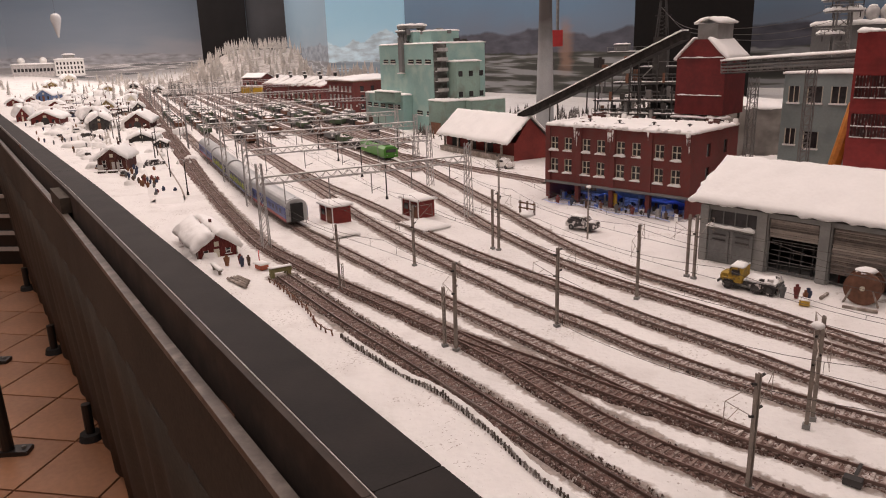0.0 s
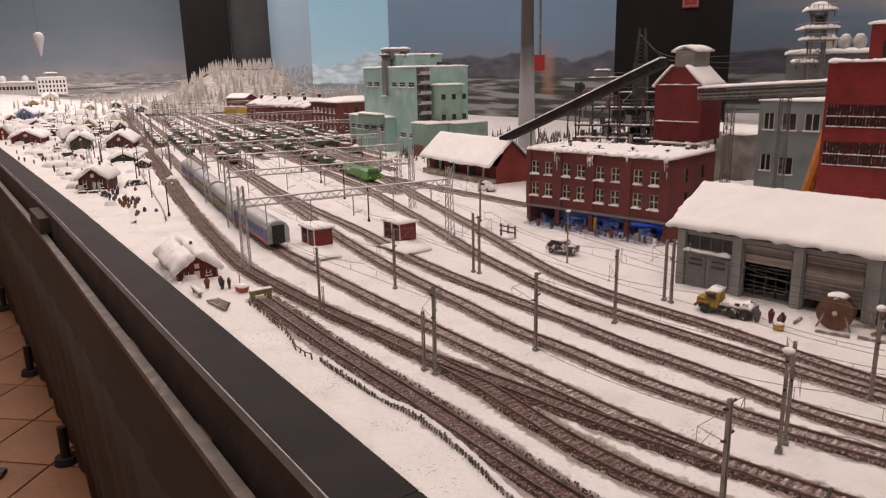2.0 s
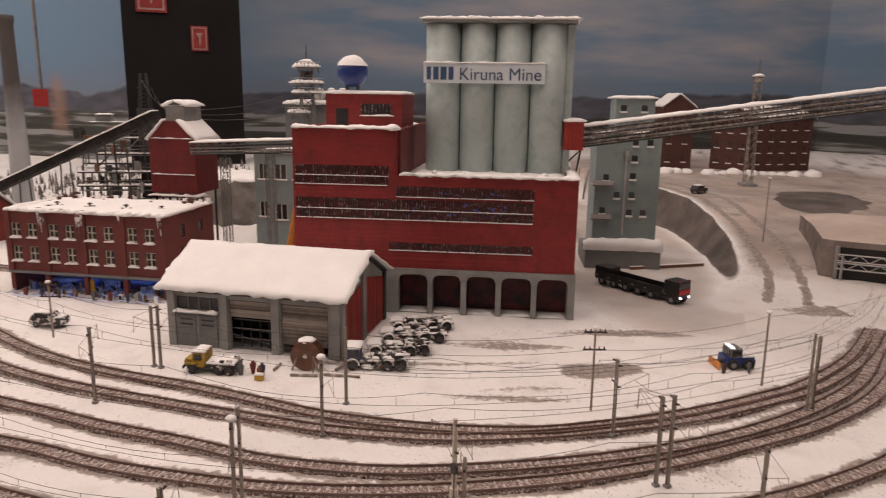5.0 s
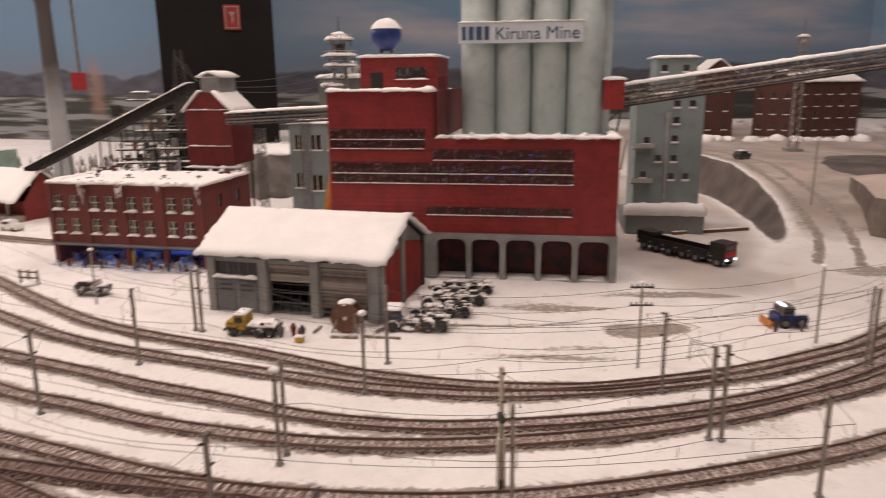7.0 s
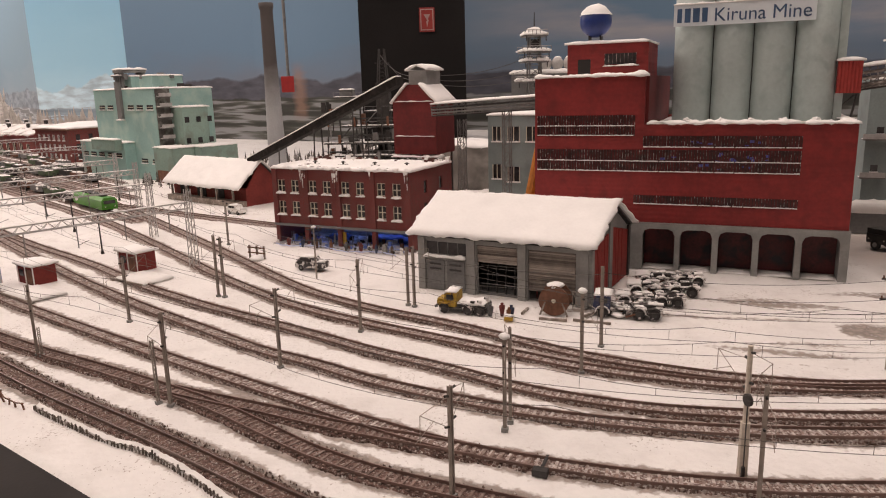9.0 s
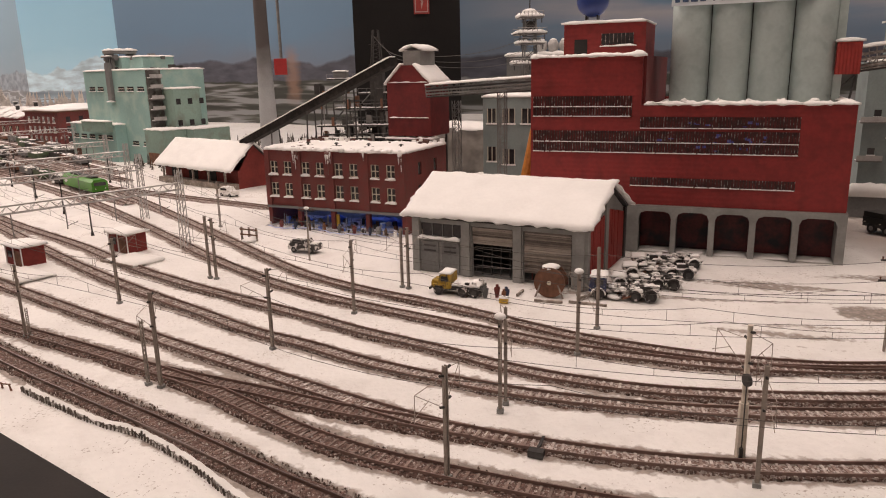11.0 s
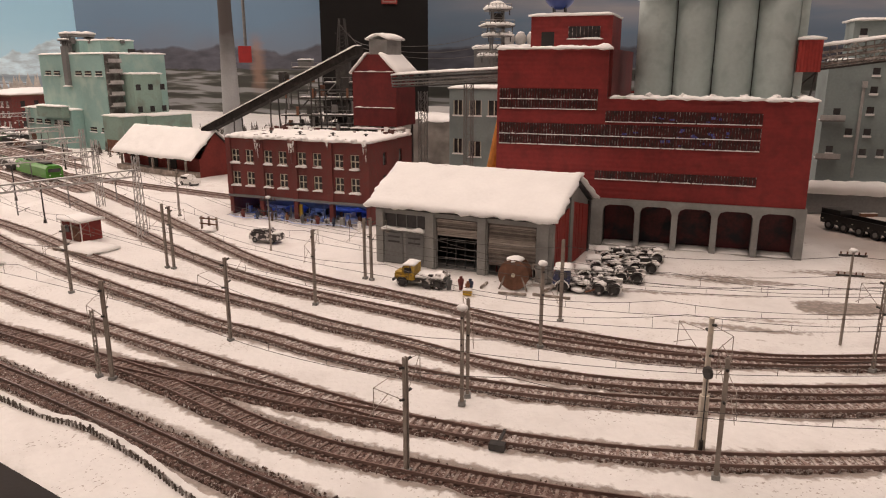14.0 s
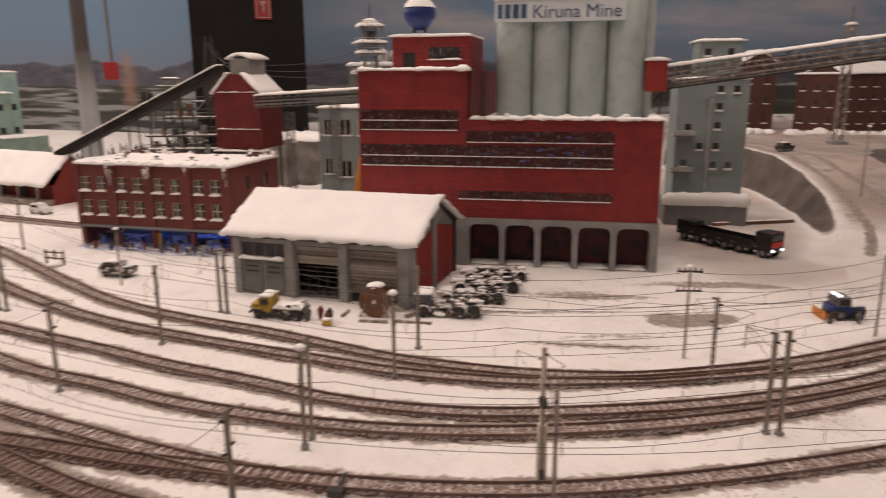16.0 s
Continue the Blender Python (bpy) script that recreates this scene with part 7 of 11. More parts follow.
for k in range(16):
    x, y = 1.36 + 0.032 * k + rnd.uniform(-0.01, 0.01), 1.80 - 0.012 * k + rnd.uniform(-0.03, 0.01)
    heap = thing("snow_heap", "heap of snow on the quarry plateau", "snow heap", pose(x, y, ground_z(x, y)), group="plateau snow heaps")
    bm = bmesh.new()
    bmesh.ops.create_icosphere(bm, subdivisions=2, radius=rnd.uniform(0.012, 0.03))
    for v in bm.verts:
        v.co *= 1 + 0.3 * fbm(v.co.x * 60 + k, v.co.y * 60, v.co.z * 60)
        v.co.z *= 0.6
    part("mound", bm, ROOF_SNOW, heap, smooth=True)

# between tower and mine: small grey works and the gallery
plain_house("grey_works", "small blue-grey works house with green windows and snow", "works", stand(0.180, 1.345, -28, 0.0), 0.105, 0.09, 0.192, GREY_BLUE, [("f", 0.008, 0.026, 0.145, 0.172), ("f", 0.038, 0.062, 0.145, 0.172), ("f", 0.074, 0.098, 0.145, 0.172), ("f", 0.008, 0.026, 0.075, 0.102), ("f", 0.038, 0.062, 0.070, 0.098)], "flat")
gal = thing("pipe_gallery", "grey lattice pipe gallery with thick snow on top", "gallery")
truss(gal, (0.075, 1.245, 0.200), (0.262, 1.115, 0.212), 0.020, 0.018, 14, STEEL, 0.0009)
for lift in (0.004, 0.009, 0.013):
    bm = bmesh.new()
    tube(bm, (0.069, 1.2345, 0.200 + lift), (0.256, 1.1045, 0.212 + lift), 0.0015, None, 6)
    part("pipe", bm, STEEL if lift < 0.01 else STEEL_DARK, gal)


def lattice_post(x, y, z0, z1, half, label, material=STEEL):
    root = thing("lattice_post", label, "lattice post", pose(x, y, z0, 0, 0, -28), group="lattice posts")
    bm = bmesh.new()
    h = z1 - z0
    for sx in (-1, 1):
        for sy in (-1, 1):
            tube(bm, (half * sx, half * sy, 0), (half * sx, half * sy, h), 0.0009, None, 4)
    n = max(4, int(h / (half * 2.2)))
    for k in range(n):
        za, zb = h * k / n, h * (k + 1) / n
        for s in (-1, 1):
            tube(bm, (-half, half * s, za), (half, half * s, zb), 0.0006, None, 4)
            tube(bm, (half * s, -half, zb), (half * s, half, za), 0.0006, None, 4)
            tube(bm, (-half, half * s, za), (half, half * s, za), 0.0006, None, 4)
    part("lattice", bm, material, root)
    return root


def lattice_tower(x, y, z0, z1, half, label, material):
    root = thing("lattice_tower", label, "lattice tower", pose(x, y, z0, 0, 0, -28))
    bm = bmesh.new()
    h = z1 - z0
    for sx in (-1, 1):
        for sy in (-1, 1):
            tube(bm, (half * sx * 1.3, half * sy * 1.3, 0), (half * sx, half * sy, h), 0.0014, None, 4)
    for k in range(12):
        za, zb = h * k / 12, h * (k + 1) / 12
        for s in (-1, 1):
            tube(bm, (-half, half * s, za), (half, half * s, zb), 0.0008, None, 4)
            tube(bm, (half * s, -half, zb), (half * s, half, za), 0.0008, None, 4)
    part("lattice", bm, material, root)
    return root


lattice_post(0.192, 1.195, 0, 0.205, 0.006, "snowy grey lattice post under the gallery", STEEL)
lattice_post(0.125, 1.285, 0, 0.190, 0.006, "grey lattice post under the gallery", STEEL)

tower = lattice_tower(1.454, 1.477, 0.080, 0.345, 0.0075, "tall brown-grey lattice tower with a snowy cap and antenna", BRIDGE_STEEL)
part("cap", boxes((-0.0095, 0.0095, -0.0095, 0.0095, 0.2652, 0.279)), BRIDGE_STEEL, tower)
snow_on(tower, -0.012, 0.012, -0.012, 0.012, 0.2792, 0.008, "cap_snow", 3.0, 0.003, 0.008)
bm = bmesh.new()
for x, y in ((-0.004, -0.004), (0.004, -0.004), (0.0, 0.004)):
    tube(bm, (x, y, 0.280), (x * 0.4, y * 0.4, 0.322), 0.0008, None, 4)
for k in range(5):
    z = 0.286 + 0.007 * k
    tube(bm, (-0.004 + 0.0005 * k, -0.0035, z), (0.004 - 0.0005 * k, 0.0, z + 0.006), 0.0006, None, 4)
part("antenna", bm, STEEL, tower)
part("foot", boxes((-0.02, 0.02, -0.02, 0.02, -0.01, 0.006)), CONCRETE, tower)

# orange chute beside the mine
chute = thing("orange_chute", "orange sloping chute beside the mine works", "chute", stand(0.176, 1.015, -26, 0))
bm = bmesh.new()
tube(bm, (-0.012, 0.06, 0.0), (0.022, 0.06, 0.165), 0.008, 0.008, 10)
part("pipe", bm, ORANGE, chute)


def switchyard():
    """Dark pipework, masts and tanks of the plant behind the brick works."""
    root = thing("process_plant", "dark steel process plant with pipes, decks and a snowy mast", "plant", pose(-0.10, 1.78, 0.055, 0, 0, -12))
    rnd = random.Random(21)
    for k in range(7):
        x = -0.06 + 0.035 * k
        bm = bmesh.new()
        tube(bm, (x, rnd.uniform(-0.02, 0.05), 0), (x, rnd.uniform(-0.02, 0.05), rnd.uniform(0.09, 0.16)), 0.0018, None, 6)
        part("column", bm, STEEL_DARK, root)
    for z, x0, x1, y in ((0.06, -0.07, 0.19, 0.0), (0.10, -0.03, 0.19, 0.02), (0.135, 0.03, 0.16, 0.03), (0.03, -0.07, 0.2, -0.01), (0.17, -0.05, 0.06, 0.04)):
        deck = part("deck", boxes((x0, x1, y, y + 0.03, z, z + 0.003)), STEEL_DARK, root)
        snow_on(root, x0, x1, y, y + 0.03, z + 0.0032, 0.0018, "deck_snow", z * 70, 0.001)
        bm = bmesh.new()
        n = int((x1 - x0) / 0.02)
        for i in range(n + 1):
            tube(bm, (x0 + (x1 - x0) * i / n, y, z + 0.003), (x0 + (x1 - x0) * i / n, y, z + 0.014), 0.0006, None, 4)
        tube(bm, (x0, y, z + 0.014), (x1, y, z + 0.014), 0.0006, None, 4)
        part("railing", bm, STEEL, root)
    for k in range(5):
        bm = bmesh.new()
        x = 0.0 + 0.036 * k
        tube(bm, (x, 0.045, 0.005), (x, 0.045, rnd.uniform(0.04, 0.085)), 0.012, 0.011, 14)
        part("tank", bm, STEEL if k % 2 else STEEL_DARK, root)
    for k in range(6):
        z = 0.02 + 0.02 * k
        bm = bmesh.new()
        tube(bm, (-0.06, 0.01 + 0.004 * k, z), (0.19, 0.01 + 0.004 * k, z), 0.0022, None, 8)
        part("pipe", bm, STEEL_DARK if k % 2 else STEEL, root)
    for k in range(90):
        x, y, z = rnd.uniform(-0.07, 0.19), rnd.uniform(-0.02, 0.07), rnd.choice((0.0, 0.033, 0.063, 0.103, 0.138)) * (1 if k % 2 else 0.5)
        w = rnd.uniform(0.003, 0.013)
        part("machine", boxes((x, x + w, y, y + w * 0.8, z, z + rnd.uniform(0.006, 0.028))), (STEEL_DARK, GALLERY, STEEL, RUST)[k % 4], root, "dark plant machine")
    for k in range(30):
        x, y, z = rnd.uniform(-0.07, 0.18), rnd.uniform(-0.02, 0.06), rnd.uniform(0.0, 0.12)
        bm = bmesh.new()
        d = rnd.choice(((0.05, 0, 0), (0, 0, 0.05), (0.03, 0, 0.03), (0, 0.03, 0)))
        tube(bm, (x, y, z), (x + d[0], y + d[1], z + d[2]), rnd.uniform(0.0008, 0.002), None, 6)
        part("pipe", bm, STEEL if k % 3 else STEEL_DARK, root)
    part("tower_block", boxes((0.060, 0.092, 0.03, 0.062, 0, 0.205)), GALLERY, root)
    part("cabin", boxes((-0.035, -0.002, 0.045, 0.07, 0.1735, 0.190)), CONCRETE_DARK, root)
    snow_on(root, -0.037, 0.0, 0.043, 0.072, 0.1902, 0.003, "cabin_snow", 2.0)
    bm = bmesh.new()
    for sx in (-1, 1):
        for sy in (-1, 1):
            tube(bm, (0.076 + 0.012 * sx, 0.046 + 0.012 * sy, 0.205), (0.076 + 0.006 * sx, 0.046 + 0.006 * sy, 0.285), 0.0016, None, 4)
    for k in range(7):
        z = 0.208 + 0.009 * k
        h = 0.012 - 0.0008 * k
        tube(bm, (0.076 - h, 0.046 - h, z), (0.076 + h, 0.046 - h, z + 0.009), 0.0007, None, 4)
        tube(bm, (0.076 + h, 0.046 - h, z), (0.076 - h, 0.046 - h, z + 0.009), 0.0007, None, 4)
    tube(bm, (0.058, 0.046, 0.252), (0.094, 0.046, 0.252), 0.0012, None, 4)
    part("mast", bm, STEEL_DARK, root)
    return root


switchyard()


def signal_tower():
    root = thing("lookout_pylon", "tiered grey steel pylon with snow on its railed decks", "pylon", pose(0.357, 1.80, 0.055))
    bm = bmesh.new()
    for sx in (-1, 1):
        for sy in (-1, 1):
            tube(bm, (0.020 * sx, 0.020 * sy, 0), (0.012 * sx, 0.012 * sy, 0.315), 0.0022, None, 5)
    for k in range(12):
        z, h = 0.0262 * k, 0.020 - 0.0006 * k
        for e in (-1, 1):
            tube(bm, (-h * e, -h, z), (h * e, -h, z + 0.0262), 0.0011, None, 4)
            tube(bm, (h, -h * e, z), (h, h * e, z + 0.0262), 0.0011, None, 4)
        tube(bm, (-h, -h, z), (h, -h, z), 0.0011, None, 4)
    part("lattice", bm, STEEL, root)
    for j, (z, r, ox) in enumerate(((0.195, 0.022, -0.022), (0.243, 0.031, 0.0), (0.266, 0.035, 0.0), (0.304, 0.028, 0.0))):
        deck = part("deck", boxes((ox - r, ox + r, -r, r, z, z + 0.0035)), STEEL, root)
        for k in range(7):
            for e in (-1, 1):
                x = ox - r + 2 * r * k / 6
                part("rail_post", boxes((x - 0.0006, x + 0.0006, e * r - 0.0006, e * r + 0.0006, z + 0.0036, z + 0.0150)), STEEL, deck)
        for e in (-1, 1):
            part("rail", boxes((ox - r, ox + r, e * r - 0.0006, e * r + 0.0006, z + 0.0151, z + 0.0164)), STEEL_PALE, deck)
            part("hanger", boxes((ox + e * r * 0.85 - 0.001, ox + e * r * 0.85 + 0.001, -r, -r + 0.002, z - 0.011, z - 0.0002)), STEEL_DARK, deck)
        bm = bmesh.new()
        snow_sheet(bm, (ox - r - 0.002, -r - 0.002, z + 0.0037), (2 * r + 0.004, 0, 0), (0, 2 * r + 0.004, 0), 14, 14, 0.007, j * 4.0, 0.006, 0.004)
        part("deck_snow", bm, ROOF_SNOW, root, "ragged snow", smooth=True)
    part("cabin", boxes((-0.013, 0.013, -0.013, 0.013, 0.2725, 0.298)), STEEL_DARK, root, "dark lookout cabin")
    bm = bmesh.new()
    tube(bm, (0, 0, 0.310), (0, 0, 0.328), 0.026, 0.003, 4)
    part("roof", bm, STEEL, root)
    snow_lump(root, 0, 0, 0.318, 0.019, 0.55, 3.0, "roof_snow")
    bm = bmesh.new()
    tube(bm, (0, 0, 0.326), (0, 0, 0.362), 0.0018, 0.0008, 6)
    part("aerial", bm, STEEL_DARK, root)
    base = thing("flat_works", "low works roof with snow beside the pylon", "works", pose(0.36, 1.86, 0.05, 0, 0, -20))
    part("hall", boxes((-0.05, 0.16, 0, 0.15, 0, 0.222)), CONCRETE_DARK, base)
    snow_on(base, -0.055, 0.165, -0.005, 0.155, 0.2222, 0.010, "roof_snow", 3.0, 0.006, 0.010, 0.004)
    for k in range(3):
        tank = thing("roof_tank", "pale grey round tank with snow on the works roof", "tank", pose(0.405 + 0.028 * k, 1.885 - 0.008 * k, 0.278), group="roof tanks")
        bm = bmesh.new()
        bmesh.ops.create_uvsphere(bm, u_segments=20, v_segments=14, radius=0.0150)
        bmesh.ops.scale(bm, vec=(1, 1, 1.15), verts=bm.verts)
        bmesh.ops.translate(bm, verts=bm.verts, vec=(0, 0, 0.019))
        part("drum", bm, STEEL_PALE, tank, smooth=True)
        bm = bmesh.new()
        tube(bm, (0, 0, 0.0), (0, 0, 0.004), 0.008, None, 10)
        part("foot", bm, STEEL_DARK, tank)
        snow_lump(tank, 0, 0, 0.034, 0.0090, 0.4, k * 2.0, "snow")


signal_tower()
# grey quarry face and snow behind the tower
bank = thing("quarry_bank", "grey quarry bank with snow lying on its steps", "quarry bank", pose(0.10, 1.47, 0.0, 0, 0, -14), kind="structure")
bm = bmesh.new()
nx, nz = 40, 14
grid = []
for j in range(nz + 1):
    for i in range(nx + 1):
        x, t = -0.05 + 0.42 * i / nx, j / nz
        grid.append(bm.verts.new((x, 0.06 * t + 0.012 * fbm(x * 30, t * 4, 2), 0.12 * t + 0.006 * fbm(x * 22, t * 3, 9))))
for j in range(nz):
    for i in range(nx):
        a = j * (nx + 1) + i
        bm.faces.new((grid[a], grid[a + 1], grid[a + nx + 2], grid[a + nx + 1]))
part("rock_face", bm, ROCK, bank, smooth=True)
snow_on(bank, -0.05, 0.37, 0.06, 0.24, 0.115, 0.012, "bank_snow", 4.0, 0.01, 0.014, 0.006)


# ---- overhead line ----
CENTRES = {k: [Vector(p) for p in spline(LINES[k], 0.02)] for k in LINES}


def nearest_track(x, y, skip=()):
    p = Vector((x, y))
    best = None
    for k in ("T2", "T3", "T4", "T5", "T6", "T7"):
        if k in skip:
            continue
        for q in CENTRES[k]:
            d = (q - p).length
            if best is None or d < best[0]:
                best = (d, q)
    return best


POST_CONCRETE = surface("pale_post_concrete", (0.60, 0.54, 0.46), 0.85, 0, 0.25, 60, 0.2, 300)


def catenary_mast(x, y, h=0.078, style="h", cap=False, flip=False):
    d, q = nearest_track(x, y)
    way = Vector((q.x - x, q.y - y)).normalized()
    if flip:
        way = -way
    ang = math.degrees(math.atan2(way.y, way.x))
    root = thing("catenary_mast", {"h": "slim grey steel catenary mast with a cantilever arm", "concrete": "stout grey concrete catenary mast with tension wheel", "post": "slim grey steel mast without arm"}[style], "catenary mast", stand(x, y, ang), group="catenary masts")
    reach = min(max(d, 0.016), 0.034)
    if style == "concrete":
        bm = bmesh.new()
        tube(bm, (0, 0, 0), (0, 0, h * 0.42), 0.0034, 0.0031, 8)
        tube(bm, (0, 0, h * 0.42), (0, 0, h), 0.0019, 0.0016, 8)
        part("pole", bm, POST_CONCRETE, root, "grey concrete pole")
        bm = bmesh.new()
        bmesh.ops.create_cone(bm, cap_ends=True, segments=14, radius1=0.0040, radius2=0.0040, depth=0.0022)
        bmesh.ops.rotate(bm, verts=bm.verts, cent=(0, 0, 0), matrix=Matrix.Rotation(math.pi / 2, 3, "X"))
        bmesh.ops.translate(bm, verts=bm.verts, vec=(0.0052, -0.003, h * 0.62))
        part("tension_wheel", bm, STEEL_DARK, root)
        bm = bmesh.new()
        tube(bm, (0.0052, -0.003, h * 0.60), (0.0052, -0.003, h * 0.10), 0.0004, None, 4)
        tube(bm, (0.0052, -0.003, h * 0.10), (0.0052, -0.003, h * 0.02), 0.0013, None, 8)
        part("counterweight", bm, STEEL_DARK, root)
    else:
        t = 0.0013
        bm = bmesh.new()
        box(bm, -t, -t + 0.0006, -t, t, 0, h)
        box(bm, t - 0.0006, t, -t, t, 0, h)
        n = 14
        for k in range(n):
            za = h * k / n
            e = 1 if k % 2 else -1
            tube(bm, (-t * e, 0, za), (t * e, 0, za + h / n), 0.0005, None, 4)
        part("pole", bm, MAST, root)
    part("foot", boxes((-0.0024, 0.0024, -0.0024, 0.0024, -0.001, 0.0022)), CONCRETE, root)
    if style != "post":
        for e, zz in ((1, h * 0.84), (-1, h * 0.78)):
            bm = bmesh.new()
            tip = Vector((e * (reach if e > 0 else 0.028), 0.004 * e, zz + 0.008))
            tube(bm, (e * 0.002, 0, zz - 0.010), tip, 0.00024, None, 5)
            tube(bm, (e * 0.002, 0, min(h - 0.002, zz + 0.010)), tip, 0.00024, None, 5)
            tube(bm, tip * 0.55 + Vector((0, 0, (zz - 0.010) * 0.45)), (tip.x * 1.15, tip.y, zz - 0.008), 0.00024, None, 5)
            tube(bm, tip, (tip.x * 1.02, tip.y, zz - 0.009), 0.00024, None, 4)
            part("cantilever", bm, MAST, root)
            for zi in (zz - 0.010, min(h - 0.002, zz + 0.010)):
                bm = bmesh.new()
                tube(bm, (e * 0.0014, 0, zi), (e * 0.0045, 0, zi + 0.0008), 0.0009, 0.0009, 6)
                part("insulator", bm, STEEL_DARK, root)
    if cap:
        snow_lump(root, 0, 0, h + 0.0012, 0.0042, 0.6, x * 50)
    return root


MASTS = [
    (-0.111, 0.621, 0.076, "h", False), (-0.041, 0.711, 0.078, "h", False), (-0.189, 0.549, 0.080, "h", False), (-0.201, 0.556, 0.055, "post", False),
    (0.074, 0.474, 0.072, "h", True), (0.080, 0.486, 0.075, "h", False), (0.157, 0.572, 0.074, "h", True), (0.192, 0.632, 0.080, "post", False),
    (0.215, 0.394, 0.088, "concrete", False), (0.209, 0.361, 0.076, "h", False), (0.407, 0.490, 0.074, "h", False),
    (0.391, 0.404, 0.076, "h", False), (0.399, 0.400, 0.078, "h", False), (0.622, 0.476, 0.080, "h", False), (0.631, 0.478, 0.076, "post", False), (0.410, 0.316, 0.074, "h", False),
    (-0.358, 0.688, 0.072, "h", False), (-0.352, 0.684, 0.030, "post", False), (-0.224, 0.872, 0.078, "post", False), (-0.215, 0.866, 0.076, "h", False), (0.011, 0.797, 0.070, "post", False), (0.018, 0.790, 0.072, "h", False),
    (-0.302, 0.783, 0.074, "h", False), (-0.279, 1.186, 0.075, "h", False), (0.028, 0.390, 0.074, "h", False),
]
for x, y, h, style, cap in MASTS:
    catenary_mast(x, y, h, style, cap)


def line_pole(x, y, h, cross=True):
    root = thing("lamp_post", "slender grey post with crossarms and a snow cap", "post", stand(x, y, -20), group="line posts")
    bm = bmesh.new()
    tube(bm, (0, 0, 0), (0, 0, h), 0.0013, 0.0010, 6)
    part("pole", bm, MAST, root)
    if cross:
        for z in (h * 0.95, h * 0.74):
            part("crossarm", boxes((-0.011, 0.011, -0.0007, 0.0007, z, z + 0.0014)), STEEL_DARK, root)
            for s in (-0.0095, -0.0045, 0.0045, 0.0095):
                bm = bmesh.new()
                tube(bm, (s, 0, z + 0.0015), (s, 0, z + 0.0038), 0.0007, None, 5)
                part("insulator", bm, RUST, root)
    snow_lump(root, 0, 0, h + 0.001, 0.0034, 0.6, x * 31)
    return root


line_pole(0.417, 0.544, 0.084)
line_pole(0.626, 0.540, 0.082, False)
line_pole(-0.109, 0.938, 0.070)
line_pole(1.070, 1.012, 0.12, False)


def yard_lamp(x, y, h=0.062):
    root = thing("yard_lamp", "black yard lamp post with two white globes", "lamp post", stand(x, y, 40), group="yard lamps")
    bm = bmesh.new()
    tube(bm, (0, 0, 0), (0, 0, h), 0.0013, 0.0010, 8)
    tube(bm, (0, 0, 0), (0, 0, 0.006), 0.0028, 0.0020, 8)
    part("pole", bm, BLACK_PAINT, root)
    for s in (-1, 1):
        bm = bmesh.new()
        pts = [Vector((s * 0.0055 * (1 - math.cos(a)), 0, h + 0.0055 * math.sin(a))) for a in (k * math.pi / 8 for k in range(9))]
        for a, b in zip(pts, pts[1:]):
            tube(bm, a, b, 0.0007, None, 5)
        part("arm", bm, STEEL_PALE, root)
        bm = bmesh.new()
        bmesh.ops.create_icosphere(bm, subdivisions=2, radius=0.0026)
        bmesh.ops.translate(bm, verts=bm.verts, vec=(s * 0.011, 0, h - 0.001))
        part("globe", bm, WHITE, root, "white lamp globe", smooth=True)
    return root


for x, y in ((-0.471, 1.153), (-0.60, 1.36), (-0.865, 1.144), (-1.006, 1.289), (-0.74, 1.56), (-0.88, 1.75), (-0.66, 1.76), (-0.98, 1.98), (-1.16, 1.80), (-0.82, 2.05), (-1.22, 2.26), (-1.02, 2.40), (-1.42, 2.20), (-1.30, 2.62), (-1.50, 2.72), (-1.72, 2.60), (-1.62, 3.04), (-1.86, 3.22), (-2.05, 2.98), (-2.2, 3.5), (-1.98, 3.5), (-2.45, 3.4)):
    yard_lamp(x, y)


def overhead_wire(key, lo, hi, spacing=0.235):
    pts = [p for p in spline(LINES[key], 0.0235) if lo <= p.x <= hi and p.y < 2.4]
    if len(pts) < 12:
        return
    root = thing("overhead_wire", "thin dark overhead contact wire with droppers", "overhead wire", group="overhead wires")
    zc, zs = 0.058, 0.069
    sag = lambda i: zc + 0.0035 + (zs - zc - 0.0035) * (2 * ((i % 10) / 10) - 1) ** 2
    for name, height in (("contact_wire", lambda i: zc), ("carrier_wire", sag)):
        bm = bmesh.new()
        cable(bm, [Vector((p.x, p.y, height(i))) for i, p in enumerate(pts)], 0.00020)
        part(name, bm, WIRE, root)
    bm = bmesh.new()
    for i in range(1, len(pts) - 1, 2):
        tube(bm, (pts[i].x, pts[i].y, zc), (pts[i].x, pts[i].y, sag(i)), 0.00018, None, 3, False)
    tagged(part("dropper", bm, WIRE, root), kind="stuff")


for key in ("T2", "T3", "T4", "T5", "T6", "T7"):
    overhead_wire(key, -1.4, 0.9)


